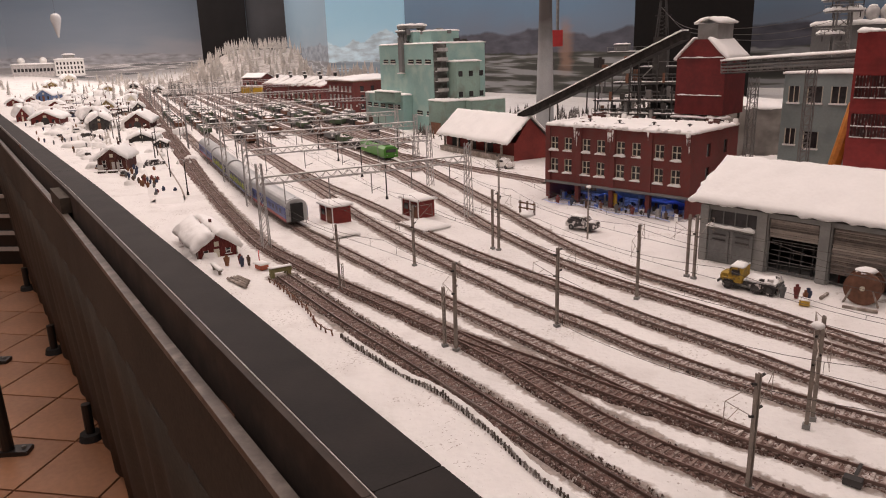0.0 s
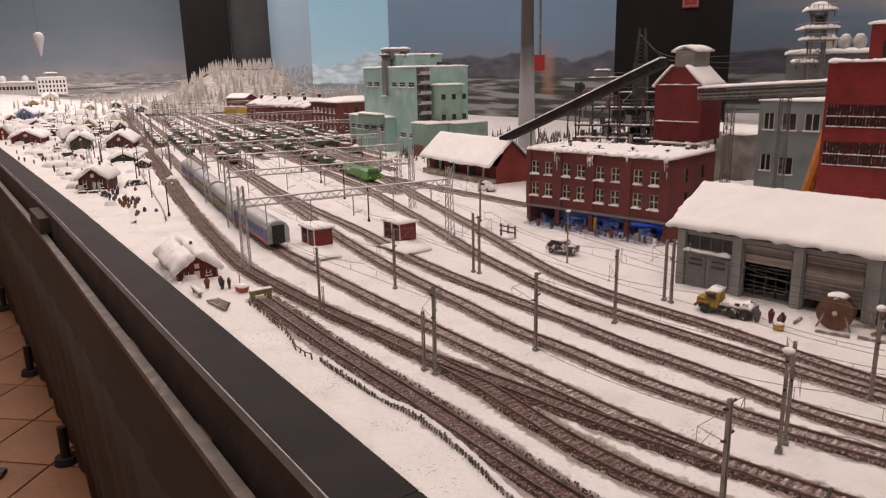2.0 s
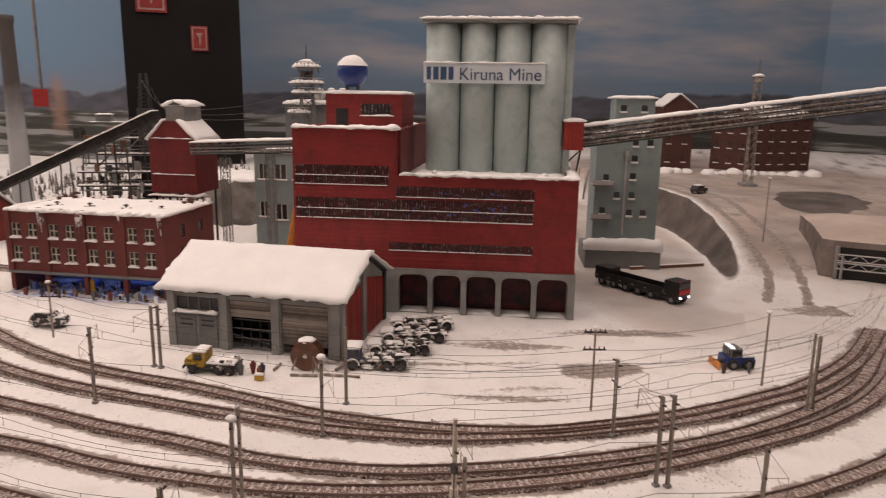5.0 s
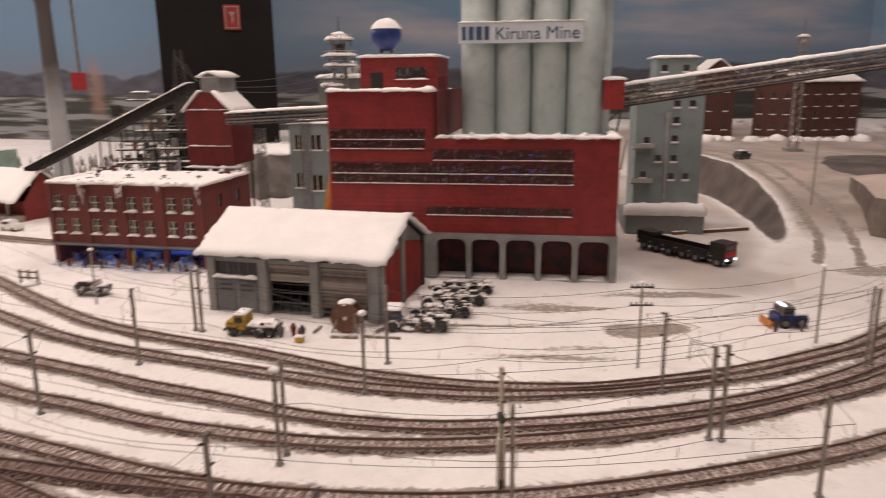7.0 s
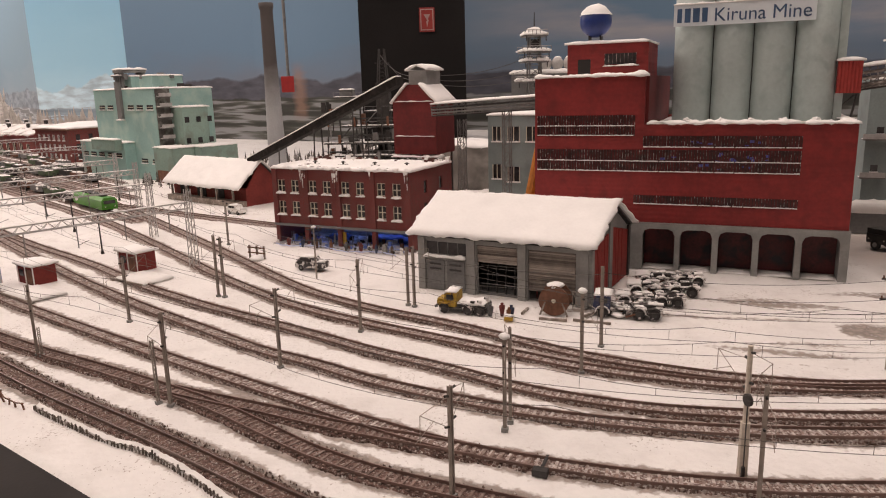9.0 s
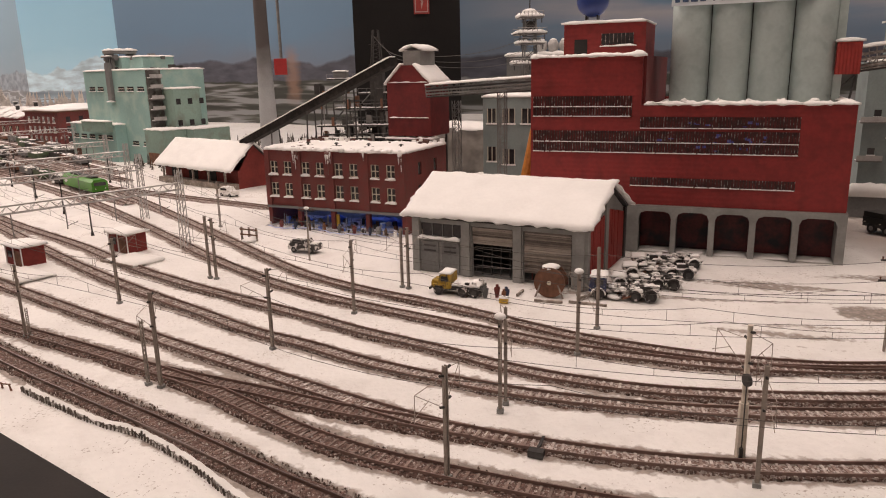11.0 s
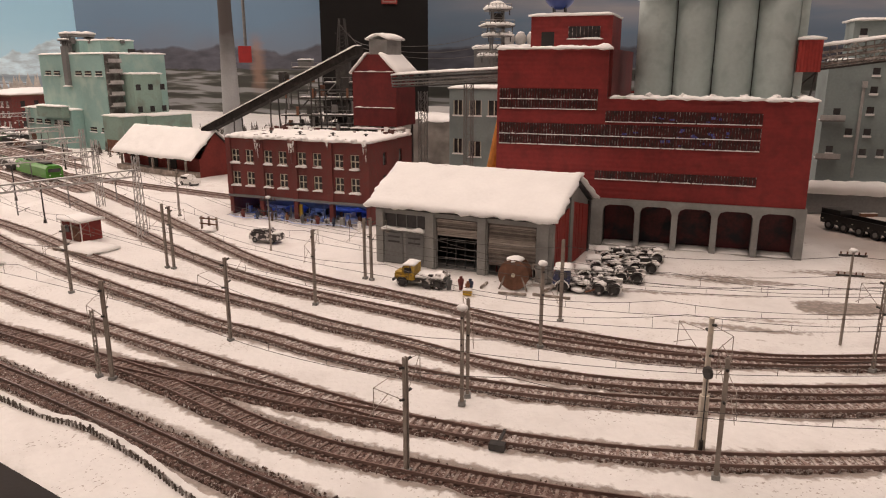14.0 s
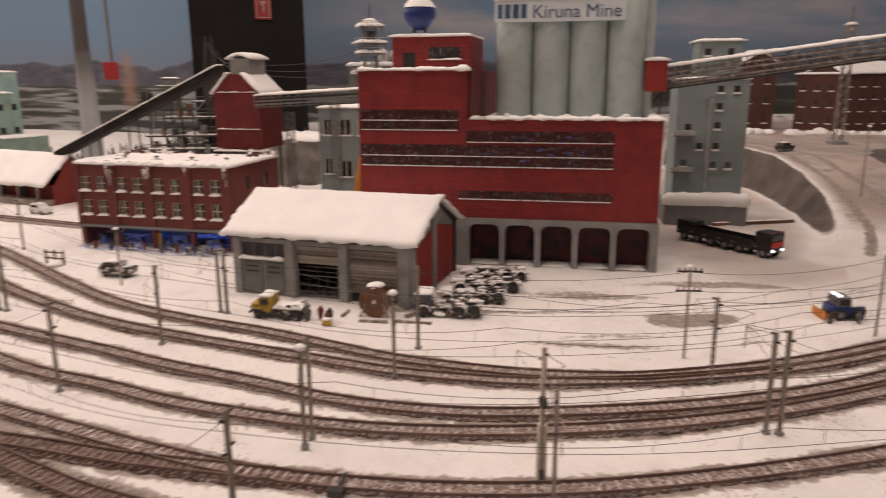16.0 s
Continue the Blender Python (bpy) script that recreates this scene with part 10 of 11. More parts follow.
    rnd = random.Random(int(1000 * (x + 9 * y)))
    for k in range(9):
        px, py = (rnd.uniform(-0.1, 1.1) * W, rnd.uniform(-0.16, -0.02) * W) if k % 3 else (rnd.choice((-0.08, 1.08)) * W, rnd.uniform(0, D))
        snow_lump(root, px, py, 0.0, W * rnd.uniform(0.05, 0.12), 0.55, k + x * 40, "foot_snow")
    return root


village_house(-0.584, 0.756, 46, 0.050, 0.118, 0.035, DARK_RED_BOARDS, "dark red wooden cottage under thick snow by the barrier", flat=0.42, snow=0.33)
drift = thing("snow_drift", "broad drift of snow against the cottage", "snow drift", stand(-0.598, 0.800, 46))
snow_lump(drift, 0, 0, 0.0, 0.034, 0.55, 4.0, "snow")
snow_lump(drift, -0.006, -0.022, 0.0, 0.024, 0.6, 7.0, "snow")
village_house(-1.250, 1.362, 24, 0.062, 0.085, 0.051, CHALET_BOARDS, "dark red-brown chalet with a porch and snowy roof", snow=0.22, eave=0.029)
porch = thing("porch", "snowy wooden porch boxes and benches before the chalet", "porch", stand(-1.256, 1.358, 24))
for x, w, z in ((0.008, 0.012, 0.016), (0.040, 0.006, 0.022), (0.050, 0.006, 0.022)):
    part("porch_screen", boxes((x, x + w, -0.010, -0.006, 0, z)), PLASTER, porch, "pale weathered screen")
for x, w in ((0.012, 0.016), (0.034, 0.020), (0.060, 0.010)):
    bench = part("bench", boxes((x, x + w, -0.026, -0.019, 0.0, 0.004)), BROWN_BOARDS, porch)
    part("snow", boxes((x - 0.001, x + w + 0.001, -0.027, -0.018, 0.0042, 0.0060)), ROOF_SNOW, bench)
village_house(-2.375, 2.312, 28, 0.104, 0.12, 0.052, DARK_RED_BOARDS, "red village shop with a grey arched door under snow", arch=True, snow=0.25, eave=0.028)
village_house(-1.840, 2.188, 28, 0.085, 0.15, 0.056, CHALET_BOARDS, "dark brown station house with arched gable under snow", arch=True, snow=0.25, eave=0.026)
village_house(-1.540, 1.832, 25, 0.072, 0.06, 0.029, GALLERY, "dark wooden ticket house under snow", arch=True, snow=0.42, eave=0.013)
village_house(-1.384, 1.740, 25, 0.034, 0.035, 0.023, GALLERY, "small dark kiosk under snow", snow=0.22, eave=0.014)
village_house(-1.965, 2.155, 40, 0.070, 0.13, 0.052, GALLERY, "dark house with a broad snow roof", snow=0.4, eave=0.030)
village_house(-2.19, 2.370, 50, 0.085, 0.11, 0.095, BROWN_BOARDS, "brown house with a steep snow roof", snow=0.3)
village_house(-3.613, 3.610, 25, 0.088, 0.20, 0.074, BLUE_BOARDS, "blue gabled village hall under a broad snow roof", snow=0.15, eave=0.043)
village_house(-3.560, 3.320, 40, 0.100, 0.09, 0.066, DARK_RED_BOARDS)
village_house(-2.620, 2.470, 40, 0.066, 0.09, 0.094, DARK_RED_BOARDS, "small red barn under a dome of snow", snow=0.35)
village_house(-3.420, 3.600, 40, 0.105, 0.09, 0.070, DARK_RED_BOARDS)
village_house(-3.080, 3.116, 38, 0.100, 0.09, 0.062, DARK_RED_BOARDS)
village_house(-2.590, 2.925, 48, 0.090, 0.12, 0.090, OCHRE_BOARDS, "ochre gabled house with a steep snow roof", snow=0.2)
village_house(-2.845, 3.445, 40, 0.063, 0.07, 0.072, CREAM, "cream station tower house with snowy roof", snow=0.3)
village_house(-2.40, 2.93, 44, 0.065, 0.08, 0.066, GALLERY, "grey house with a snow-laden roof", snow=0.3)
for k, (x, y, w) in enumerate(((-3.7, 3.6, 0.10), (-4.1, 4.2, 0.12), (-3.6, 4.1, 0.10), (-4.5, 4.6, 0.13), (-3.3, 4.0, 0.11), (-4.0, 4.9, 0.12), (-4.9, 5.2, 0.16), (-3.9, 4.5, 0.12), (-3.1, 3.75, 0.09), (-3.4, 4.4, 0.12), (-2.75, 3.05, 0.07), (-3.2, 3.45, 0.08))):
    village_house(x, y, 30 + 9 * (k % 4), w * 0.85, w * 0.7, w * 0.56, (DARK_RED_BOARDS, GALLERY, CREAM, OCHRE_BOARDS)[k % 4], "small snow-covered village house at the far end", snow=0.3)


def snow_heaps():
    """Ploughed heaps and humps of snow through the village."""
    rnd = random.Random(77)
    verts, faces = [], []
    for k in range(620):
        d = rnd.uniform(0.0, 1.0)
        p = Vector((-1.05, 1.28)).lerp(Vector((-3.6, 3.9)), d) + Vector((rnd.gauss(-0.10 - 0.12 * d, 0.10 + 0.14 * d), rnd.gauss(0, 0.05 + 0.1 * d)))
        if p.x * INWARD.x + p.y * INWARD.y - EDGE < 0.02:
            continue
        r = rnd.uniform(0.006, 0.016) * (1 + d) * (2.2 if k % 9 == 0 else 1.0)
        h = r * rnd.uniform(0.35, 0.9)
        b, n = len(verts), 9
        for ring, (f, z) in enumerate(((1.0, -0.1), (0.8, 0.55), (0.4, 0.92))):
            for i in range(n):
                a = 2 * math.pi * i / n + ring * 0.3
                f2 = f * rnd.uniform(0.75, 1.25)
                verts.append((p.x + r * f2 * math.cos(a), p.y + r * f2 * math.sin(a), ground_z(p.x, p.y) + h * z * rnd.uniform(0.8, 1.2)))
        verts.append((p.x, p.y, ground_z(p.x, p.y) + h))
        for ring in range(2):
            for i in range(n):
                c, e = b + ring * n + i, b + ring * n + (i + 1) % n
                faces.append((c, e, e + n, c + n))
        for i in range(n):
            faces.append((b + 2 * n + i, b + 2 * n + (i + 1) % n, b + 3 * n))
    tagged(raw("snow_heaps", verts, faces, SNOW, smooth=True), "ploughed heaps of snow through the village", "snow heaps", kind="stuff")


snow_heaps()


def street_lamp(x, y, h):
    root = thing("street_lamp", "slender dark street lamp in the village", "street lamp", stand(x, y, 30), group="street lamps")
    bm = bmesh.new()
    tube(bm, (0, 0, 0), (0, 0, h), 0.0016, 0.0011, 6)
    tube(bm, (0, 0, h), (0.012, 0, h + 0.003), 0.0009, None, 5)
    part("pole", bm, GALLERY, root)
    bm = bmesh.new()
    tube(bm, (0.009, 0, h + 0.001), (0.018, 0, h + 0.004), 0.0022, 0.0016, 7)
    part("lantern", bm, WHITE, root, "white lantern")


rnd = random.Random(5)
for k in range(22):
    d = k / 21
    p = Vector((-1.15, 1.46)).lerp(Vector((-3.3, 3.85)), d) + Vector((rnd.uniform(-0.16, 0.02), rnd.uniform(-0.12, 0.04))) * (0.4 + d)
    street_lamp(p.x, p.y, rnd.uniform(0.05, 0.085))


def sledge(x, y, ang, colour):
    root = thing("sledge", "small loaded sledge standing on the snow", "sledge", stand(x, y, ang), group="sledges")
    part("load", boxes((0.001, 0.017, 0.001, 0.008, 0.0045, 0.0095)), colour, root)
    part("deck", boxes((0, 0.018, 0, 0.009, 0.0030, 0.0043)), TIMBER, root)
    for yy in (0.0005, 0.0075):
        part("runner", boxes((-0.002, 0.021, yy, yy + 0.001, 0.0, 0.0028)), RUST, root)


for k in range(26):
    d = rnd.uniform(0, 1)
    p = Vector((-1.10, 1.30)).lerp(Vector((-3.2, 3.5)), d) + Vector((rnd.gauss(-0.12, 0.08), rnd.gauss(-0.02, 0.06))) * (0.5 + d)
    if p.x * INWARD.x + p.y * INWARD.y - EDGE > 0.02:
        sledge(p.x, p.y, rnd.uniform(0, 360), (GALLERY, RUST, STEEL_DARK, COATS[1])[k % 4])

def market_stall(x, y, ang, w, cloth, rnd):
    root = thing("market_stall", "small market stall with a cloth front and snow on its roof", "stall", stand(x, y, ang), group="market stalls")
    for px, py in ((0, 0), (w, 0), (0, w * 0.7), (w, w * 0.7)):
        part("post", boxes((px - 0.0012, px + 0.0012, py - 0.0012, py + 0.0012, 0, w * 0.75)), BROWN_BOARDS, root)
    part("counter", boxes((0, w, -0.003, 0.002, 0, w * 0.36)), cloth, root)
    part("goods", boxes((w * 0.1, w * 0.9, 0.004, w * 0.45, 0, w * rnd.uniform(0.35, 0.5))), GALLERY, root)
    part("roof", boxes((-0.003, w + 0.003, -0.004, w * 0.74, w * 0.75 + 0.0002, w * 0.75 + 0.0025)), cloth, root)
    snow_on(root, -0.003, w + 0.003, -0.002, w * 0.74, w * 0.75 + 0.0027, w * 0.16, "roof_snow", x * 20, w * 0.12, w * 0.14, w * 0.08)


rnd = random.Random(202)
for k in range(46):
    d = rnd.random()
    p = Vector((-2.20, 2.45)).lerp(Vector((-3.35, 3.70)), d) + Vector((rnd.gauss(-0.02, 0.10), rnd.gauss(0.02, 0.08)))
    if p.x * INWARD.x + p.y * INWARD.y - EDGE > 0.05:
        market_stall(p.x, p.y, rnd.uniform(10, 70), rnd.uniform(0.022, 0.042), (RUST, CAB_RED, COATS[1], DARK_RED_BOARDS, TIMBER)[k % 5], rnd)

# yard of the near cottage: bench, sledge, box
bench = thing("bench", "low snow-covered wooden bench by the cottage", "bench", stand(-0.545, 0.726, -42))
part("seat", boxes((0, 0.034, 0, 0.004, 0.004, 0.006)), TIMBER, bench)
for x in (0.003, 0.028):
    part("leg", boxes((x, x + 0.003, 0.0005, 0.0035, 0, 0.0038)), TIMBER, bench)
snow_on(bench, -0.001, 0.035, -0.001, 0.005, 0.0062, 0.003, "snow", 1.0, 0.001, 0.004)
box_t = thing("red_box", "small orange-red lidded box with snow on top", "box", stand(-0.492, 0.738, -30))
part("body", boxes((0, 0.015, 0, 0.010, 0, 0.006)), surface("orange_red", (0.42, 0.10, 0.05), 0.7), box_t)
snow_on(box_t, -0.0015, 0.0165, -0.0015, 0.0115, 0.0062, 0.003, "snow", 2.0, 0.001, 0.004)
flag = thing("red_board", "small red board standing in the snow", "board", stand(-0.500, 0.762, -60))
part("board", boxes((0, 0.014, 0, 0.001, 0.0, 0.016)), RED_BRIGHT, flag)
for k, (x, y) in enumerate(((-0.520, 0.752), (-0.512, 0.742), (-0.506, 0.748), (-0.533, 0.742))):
    figurine(x, y, 70 * k, COATS[k % 5], 0.0135)
log = thing("log_pile", "pale logs lying in the snow", "logs", stand(-0.500, 0.690, -35))
for k in range(4):
    bm = bmesh.new()
    tube(bm, (0, 0.004 * k, 0.002), (0.045 - 0.006 * k, 0.004 * k + 0.002, 0.002), 0.0018, None, 7)
    part("log", bm, TIMBER, log)

# platform with waiting figures
plat = thing("platform", "long snow-covered station platform edged with a dark kerb", "platform", kind="structure")
pl = spline([(-2.2, 2.71), (-1.6, 2.0), (-1.15, 1.47), (-0.92, 1.20), (-0.84, 1.10)], 0.02)
verts, faces = [], []
strip(pl, 0.003, 0.006, 0.050, 0.006, verts, faces)
strip(pl, 0.050, 0.006, 0.064, -0.002, verts, faces)
last, before = pl[-1], pl[-2]
ahead = (last - before).normalized()
base_n = len(verts)
for off in (0.003, 0.050):
    q = last + Vector((ahead.y, -ahead.x)) * off
    verts += [(q.x, q.y, 0.006), (q.x + ahead.x * 0.03, q.y + ahead.y * 0.03, -0.002)]
faces.append((base_n, base_n + 1, base_n + 3, base_n + 2))
raw("deck", verts, faces, SNOW, plat, smooth=True)
verts, faces = [], []
strip(pl, 0.0, 0.0065, 0.003, 0.0065, verts, faces)
strip(pl, 0.0, -0.002, 0.0, 0.0065, verts, faces)
raw("kerb", verts, faces, TIMBER, plat)
rnd = random.Random(12)
for k in range(34):
    p = Vector((-0.86, 1.125)).lerp(Vector((-1.15, 1.42)), rnd.random()) + Vector((rnd.uniform(-0.075, -0.005), rnd.uniform(-0.05, 0.01)))
    figurine(p.x, p.y, rnd.uniform(0, 360), COATS[rnd.randrange(5)], rnd.uniform(0.012, 0.0155))
for k in range(110):
    p = Vector((-1.45, 1.65)).lerp(Vector((-3.0, 3.3)), rnd.random()) + Vector((rnd.uniform(-0.22, 0.1), rnd.uniform(-0.15, 0.2)))
    figurine(p.x, p.y, rnd.uniform(0, 360), COATS[rnd.randrange(5)], 0.0135)
small_car(stand(-1.165, 1.418, 60), CAR_SNOWY, "dark van with snow on its roof by the platform")
small_car(stand(-1.97, 2.08, 20), WHITE, "white car parked in the village")
small_car(stand(-1.80, 1.93, 70), STEEL_DARK, "dark car parked in the village")

# large white hotel with two domes on the far bank
hx, hy = bearing(-46.0, 8.3)
hotel = thing("white_hotel", "long white hotel with rows of windows and two white domes", "hotel", pose(hx, hy, 0.085, 0, 0, 44) @ Matrix.Scale(0.74, 4))
part("wing", boxes((0, 0.50, 0, 0.25, 0, 0.16)), surface("grey_white", (0.45, 0.43, 0.42), 0.8), hotel)
part("main_block", boxes((0.505, 0.86, -0.02, 0.25, 0, 0.21)), WHITE, hotel)
for j in range(3):
    for i in range(8):
        part("window", boxes((0.525 + 0.042 * i, 0.545 + 0.042 * i, -0.0225, -0.0205, 0.03 + 0.058 * j, 0.065 + 0.058 * j)), GLASS, hotel)
for i in range(11):
    part("window", boxes((0.02 + 0.043 * i, 0.05 + 0.043 * i, -0.0025, -0.0005, 0.07, 0.11)), GLASS, hotel)
snow_on(hotel, -0.01, 0.505, -0.01, 0.26, 0.1602, 0.02, "roof_snow", 1.0, 0.01, 0.05)
snow_on(hotel, 0.50, 0.87, -0.03, 0.26, 0.2102, 0.02, "roof_snow", 2.0, 0.01, 0.05)
part("roof_house", boxes((0.62, 0.76, 0.05, 0.18, 0.211, 0.27)), CONCRETE, hotel)
snow_on(hotel, 0.61, 0.77, 0.04, 0.19, 0.2702, 0.02, "roof_snow", 3.0, 0.01, 0.03)
for x in (0.12, 0.38):
    bm = bmesh.new()
    bmesh.ops.create_uvsphere(bm, u_segments=20, v_segments=12, radius=0.046)
    bmesh.ops.translate(bm, verts=bm.verts, vec=(x, 0.10, 0.208))
    part("dome", bm, WHITE, hotel, "round white dome", smooth=True)

# hanging balloon
bx, by = bearing(-43.0, 5.6)
bal = thing("balloon", "pale translucent toy balloon hanging over the village", "balloon", pose(bx, by, 0.40))
PALE = surface("pale_film", (0.62, 0.62, 0.62), 0.25, 0, 0.1, 20, 0.05)
bm = bmesh.new()
prof = [(r * 0.68, z * 0.68) for r, z in ((0.006, -0.02), (0.016, 0.02), (0.034, 0.09), (0.047, 0.14), (0.049, 0.165), (0.040, 0.19), (0.022, 0.203), (0.0, 0.207))]
rings = [[bm.verts.new((r * math.cos(t), r * math.sin(t), z)) for t in (2 * math.pi * k / 20 for k in range(20))] for r, z in prof[:-1]]
for a, b in zip(rings, rings[1:]):
    for k in range(20):
        bm.faces.new((a[k], a[(k + 1) % 20], b[(k + 1) % 20], b[k]))
bm.faces.new(rings[-1])
bm.faces.new(rings[0][::-1])
part("envelope", bm, PALE, bal, smooth=True)
bm = bmesh.new()
tube(bm, (0, 0, 0.141), (0, 0, 1.9), 0.0008, None, 4)
part("thread", bm, WIRE, bal)


# ---- frosted trees ----
def conifer(verts, faces, x, y, z, h, rnd):
    base = len(verts)
    r0 = h * rnd.uniform(0.15, 0.22)
    tiers = 6
    lean = Vector((rnd.uniform(-0.04, 0.04), rnd.uniform(-0.04, 0.04))) * h
    for t in range(tiers):
        zb, zt = z + h * (0.08 + 0.80 * t / tiers), z + h * (0.08 + 0.80 * (t + 1.7) / tiers)
        r = r0 * (1 - t / tiers) ** 0.8
        n = 7
        a0 = rnd.uniform(0, 6.3)
        ax, ay = x + lean.x * t / tiers, y + lean.y * t / tiers
        k = len(verts)
        for i in range(n):
            a = a0 + 2 * math.pi * i / n
            rr = r * rnd.uniform(0.65, 1.25)
            verts.append((ax + rr * math.cos(a), ay + rr * math.sin(a), zb + rnd.uniform(-0.03, 0.02) * h))
            a += math.pi / n
            verts.append((ax + 0.4 * r * math.cos(a), ay + 0.4 * r * math.sin(a), zb + 0.06 * h))
        verts.append((ax, ay, min(zt, z + h)))
        for i in range(2 * n):
            faces.append((k + i, k + (i + 1) % (2 * n), k + 2 * n))


def wood(name, label, spots):
    rnd = random.Random(name)
    verts, faces = [], []
    for x, y, z, h in spots(rnd):
        conifer(verts, faces, x, y, z, h, rnd)
    ob = raw(name, verts, faces, FROST_TREE)
    return tagged(ob, label, "trees", kind="stuff")


def hill_spots(rnd):
    out = []
    for k in range(330):
        b, d = rnd.uniform(-34.5, -24.5), rnd.uniform(5.6, 7.9)
        x, y = bearing(b, d)
        rise = 0.26 * smooth(-36, -31, b) * smooth(-22.5, -26.5, b) * smooth(5.4, 7.2, d)
        out.append((x, y, 0.02 + rise, rnd.uniform(0.065, 0.125)))
    return out


def bank_spots(rnd):
    out = []
    for k in range(150):
        b, d = rnd.uniform(-47, -33), rnd.uniform(5.8, 8.6)
        x, y = bearing(b, d)
        if -46.5 < b < -39.6 and d > 6.6:
            continue
        out.append((x, y, ground_z(x, y), rnd.uniform(0.05, 0.12)))
    for k in range(10):
        b, d = rnd.uniform(-44, -36), rnd.uniform(4.4, 5.6)
        x, y = bearing(b, d)
        out.append((x, y, ground_z(x, y), rnd.uniform(0.05, 0.10)))
    return out


def village_spots(rnd):
    out = []
    for k in range(95):
        d = rnd.random()
        p = Vector((-1.5, 1.8)).lerp(Vector((-4.2, 4.6)), d) + Vector((rnd.gauss(-0.12, 0.16), rnd.gauss(0, 0.14))) * (0.4 + d)
        if p.x * INWARD.x + p.y * INWARD.y - EDGE > 0.04:
            out.append((p.x, p.y, ground_z(p.x, p.y), rnd.uniform(0.016, 0.036)))
    return out


def slope_spots(rnd):
    out = []
    for k in range(85):
        b, d = rnd.uniform(-41, -32.5), rnd.uniform(5.2, 8.4)
        x, y = bearing(b, d)
        rise = 0.26 * smooth(-36, -31, b) * smooth(-22.5, -26.5, b) * smooth(5.4, 7.2, d)
        out.append((x, y, max(ground_z(x, y), rise) - 0.004, rnd.uniform(0.04, 0.10)))
    return out


def side_spots(rnd):
    out = []
    for k in range(70):
        b, d = rnd.uniform(-25.5, -20.5), rnd.uniform(3.9, 4.7)
        x, y = bearing(b, d)
        out.append((x, y, 0.0, rnd.uniform(0.08, 0.2)))
    return out


def back_spots(rnd):
    out = []
    for k in range(620):
        x, y = rnd.uniform(-0.72, 0.30), rnd.uniform(1.95, 2.75)
        if math.hypot(x + 0.297, y - 1.905) > 0.06 and abs(x - 0.36) > 0.1:
            out.append((x, y, ground_z(x, y) - 0.002, rnd.uniform(0.012, 0.046)))
    return out


SCRUB = surface("dark_scrub", (0.10, 0.088, 0.078), 0.9, 0, 0.5, 30, 0.3, 200, (0.45, 0.42, 0.40), 0.60, 0.1)
scrub = wood("low_scrub", "low dark scrub with snow behind the works", back_spots)
scrub.data.materials[0] = SCRUB
wood("hill_wood", "dense frosted white conifers on the far hill", hill_spots)
wood("bank_wood", "scattered frosted white conifers on the far bank", bank_spots)
wood("village_wood", "small frosted white trees between the village houses", village_spots)
wood("slope_wood", "frosted white trees over the far slope", slope_spots)
wood("wall_wood", "frosted white trees before the pale painted mountains", side_spots)
HILL_SCRUB = surface("snowy_scrub", (0.33, 0.30, 0.275), 0.9, 0, 0.35, 14, 0.5, 90, (0.55, 0.52, 0.49), 0.58, 0.1)
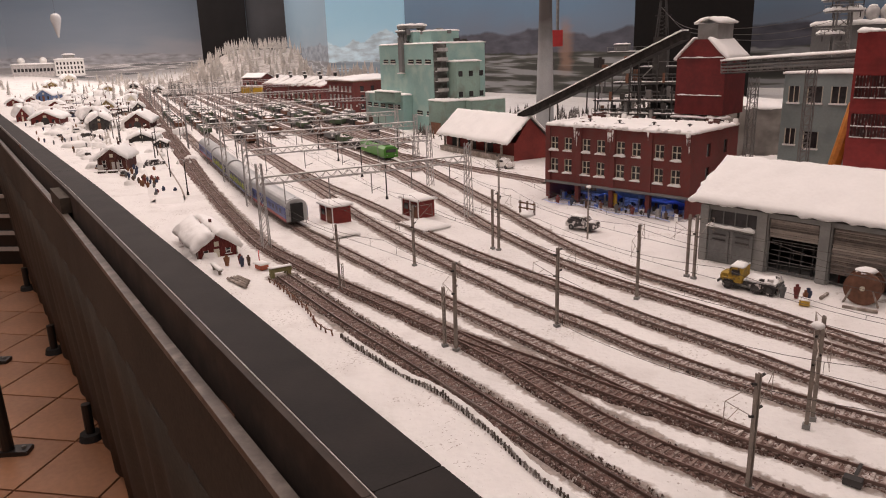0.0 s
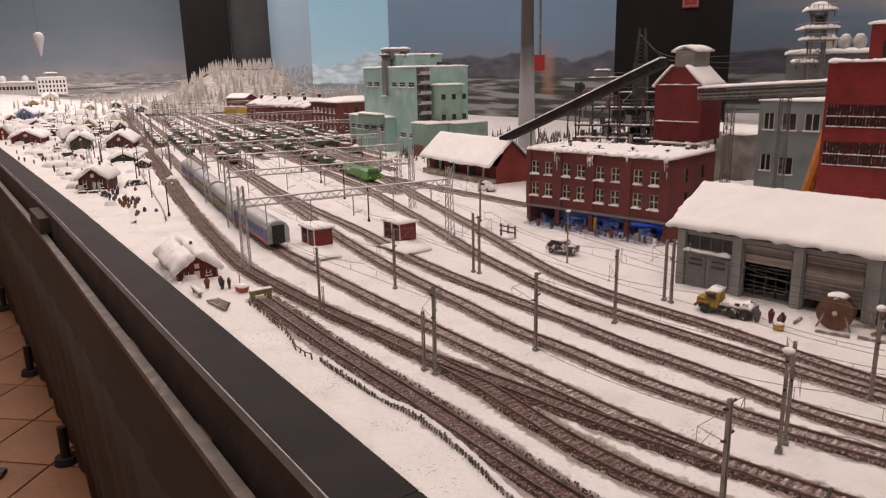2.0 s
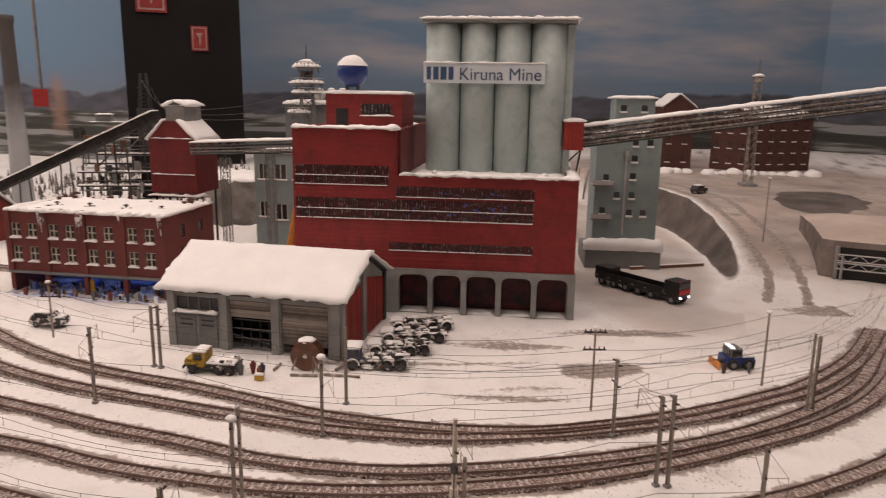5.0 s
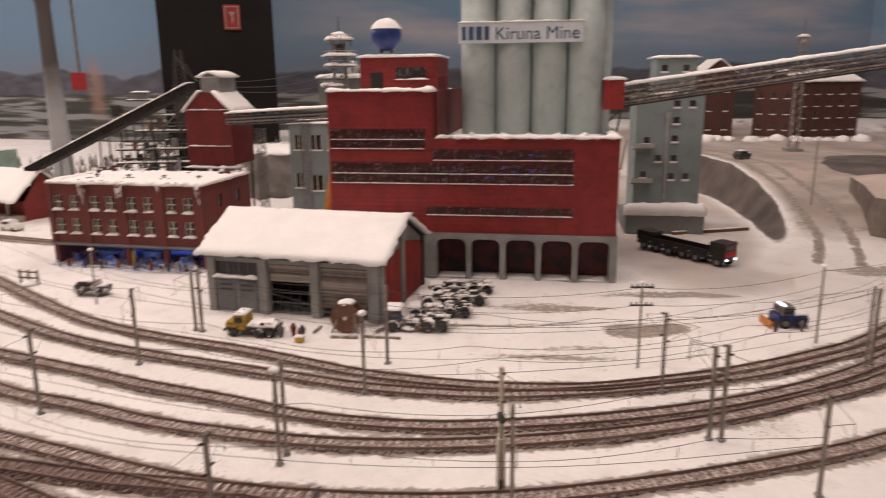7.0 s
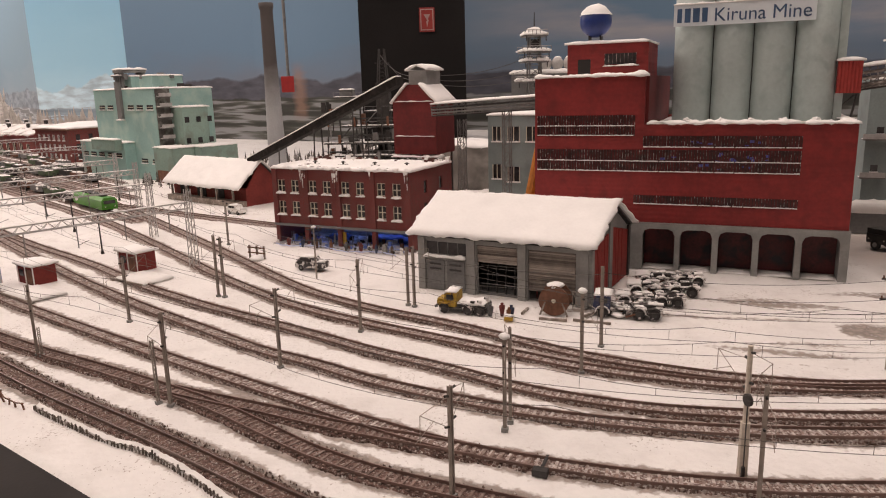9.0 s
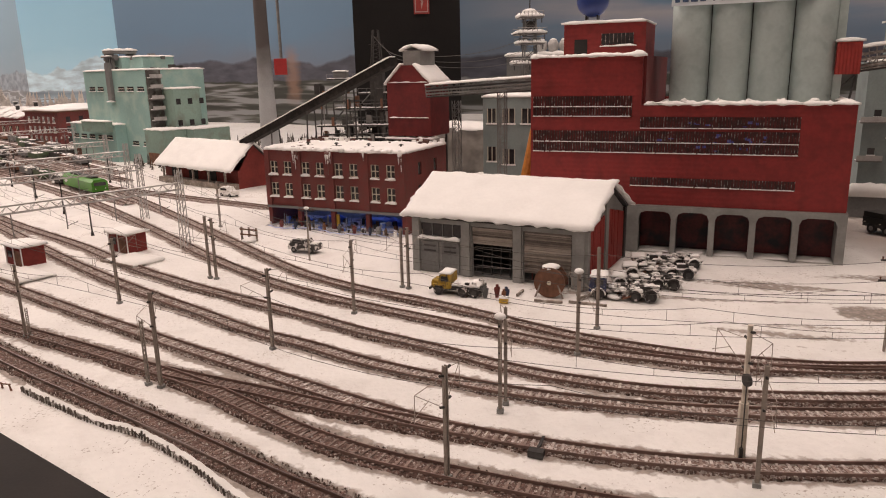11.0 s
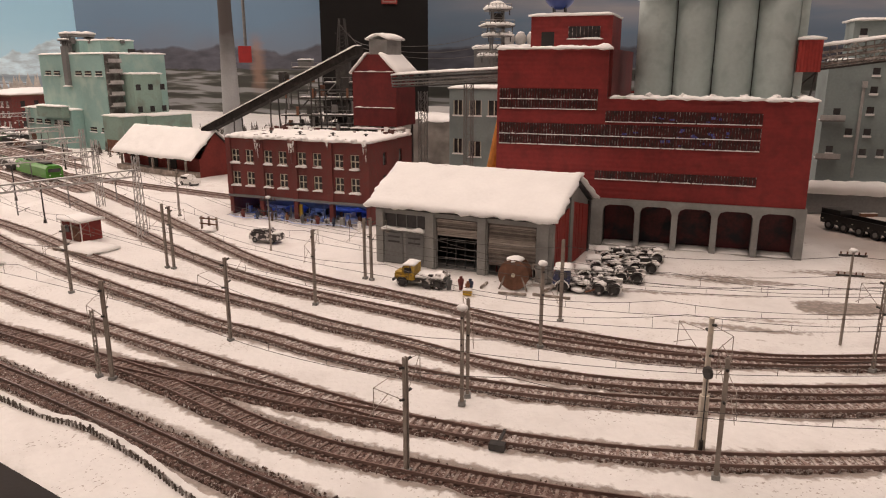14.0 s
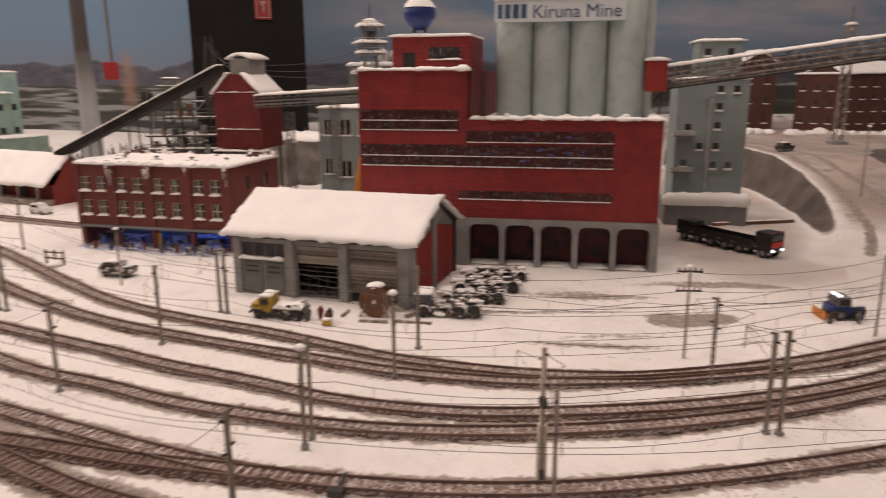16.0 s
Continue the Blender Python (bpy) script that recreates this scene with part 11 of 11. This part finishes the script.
# the far hill itself
verts, faces = [], []
nb, nd = 40, 24
for j in range(nd + 1):
    for i in range(nb + 1):
        b, d = -37 + 15.5 * i / nb, 5.0 + 3.0 * j / nd
        x, y = bearing(b, d)
        rise = 0.26 * smooth(-36, -31, b) * smooth(-22.5, -26.5, b) * smooth(5.4, 7.2, d)
        verts.append((x, y, rise + 0.012 + 0.02 * fbm(x * 3, y * 3)))
for j in range(nd):
    for i in range(nb):
        a = j * (nb + 1) + i
        faces.append((a, a + 1, a + nb + 2, a + nb + 1))
tagged(raw("far_hill", verts, faces, HILL_SCRUB, smooth=True), "snowy wooded hill at the far end", "hill", kind="structure")


# ---- sleepers, one by one where the camera passes near ----
def sleeper_mesh(name, material, half):
    bm = boxes((-half, half, -0.0012, 0.0012, 0.0020, 0.0036))
    for v in bm.verts:
        if v.co.z > 0.003:
            v.co.x *= 0.985
            v.co.y *= 0.8
    me = bpy.data.meshes.new(name)
    bm.to_mesh(me)
    bm.free()
    me.materials.append(material)
    return me


SLEEPER_MESHES = {False: sleeper_mesh("sleeper", SLEEPER, 0.0083), True: sleeper_mesh("sleeper", SLEEPER_DARK, 0.0092)}
SLEEPER_SHORT = sleeper_mesh("sleeper", SLEEPER, 0.0081)


def lay_sleepers(key, root):
    line = spline(LINES[key], 0.0066)
    dark = key in ("T1", "T2", "T2B")
    me = SLEEPER_SHORT if key in ("T4", "T5") else SLEEPER_MESHES[dark]
    rnd = random.Random(key + "s")
    verts, faces, made = [], [], 0
    k = len(line)
    for i in range(k - 1, -1, -1):
        p = line[i]
        d = (line[min(i + 1, k - 1)] - line[max(i - 1, 0)]).normalized()
        m = Matrix.Translation((p.x, p.y, ground_z(p.x, p.y) + (dip(p.y) if key in NEAR_LINES else 0.0) - (rnd.uniform(0.0002, 0.0011) if key == "T1" else rnd.uniform(0.0, 0.0003)))) @ Matrix.Rotation(math.atan2(d.y, d.x) + math.pi / 2 + rnd.uniform(-0.02, 0.02), 4, "Z")
        if made < 270 and key in NEAR_LINES and p.y < 1.25 and p.x < 0.72:
            ob = new("sleeper", me)
            ob.parent = root
            ob.matrix_world = m
            made += 1
        elif p.y < 3.2:
            base = len(verts)
            verts += [tuple(m @ v.co) for v in me.vertices]
            faces += [tuple(base + q for q in f.vertices) for f in me.polygons]
    if verts:
        tagged(raw("sleepers", verts, faces, me.materials[0], root), kind="stuff")


for key, (root, line) in TRACKS.items():
    lay_sleepers(key, root)
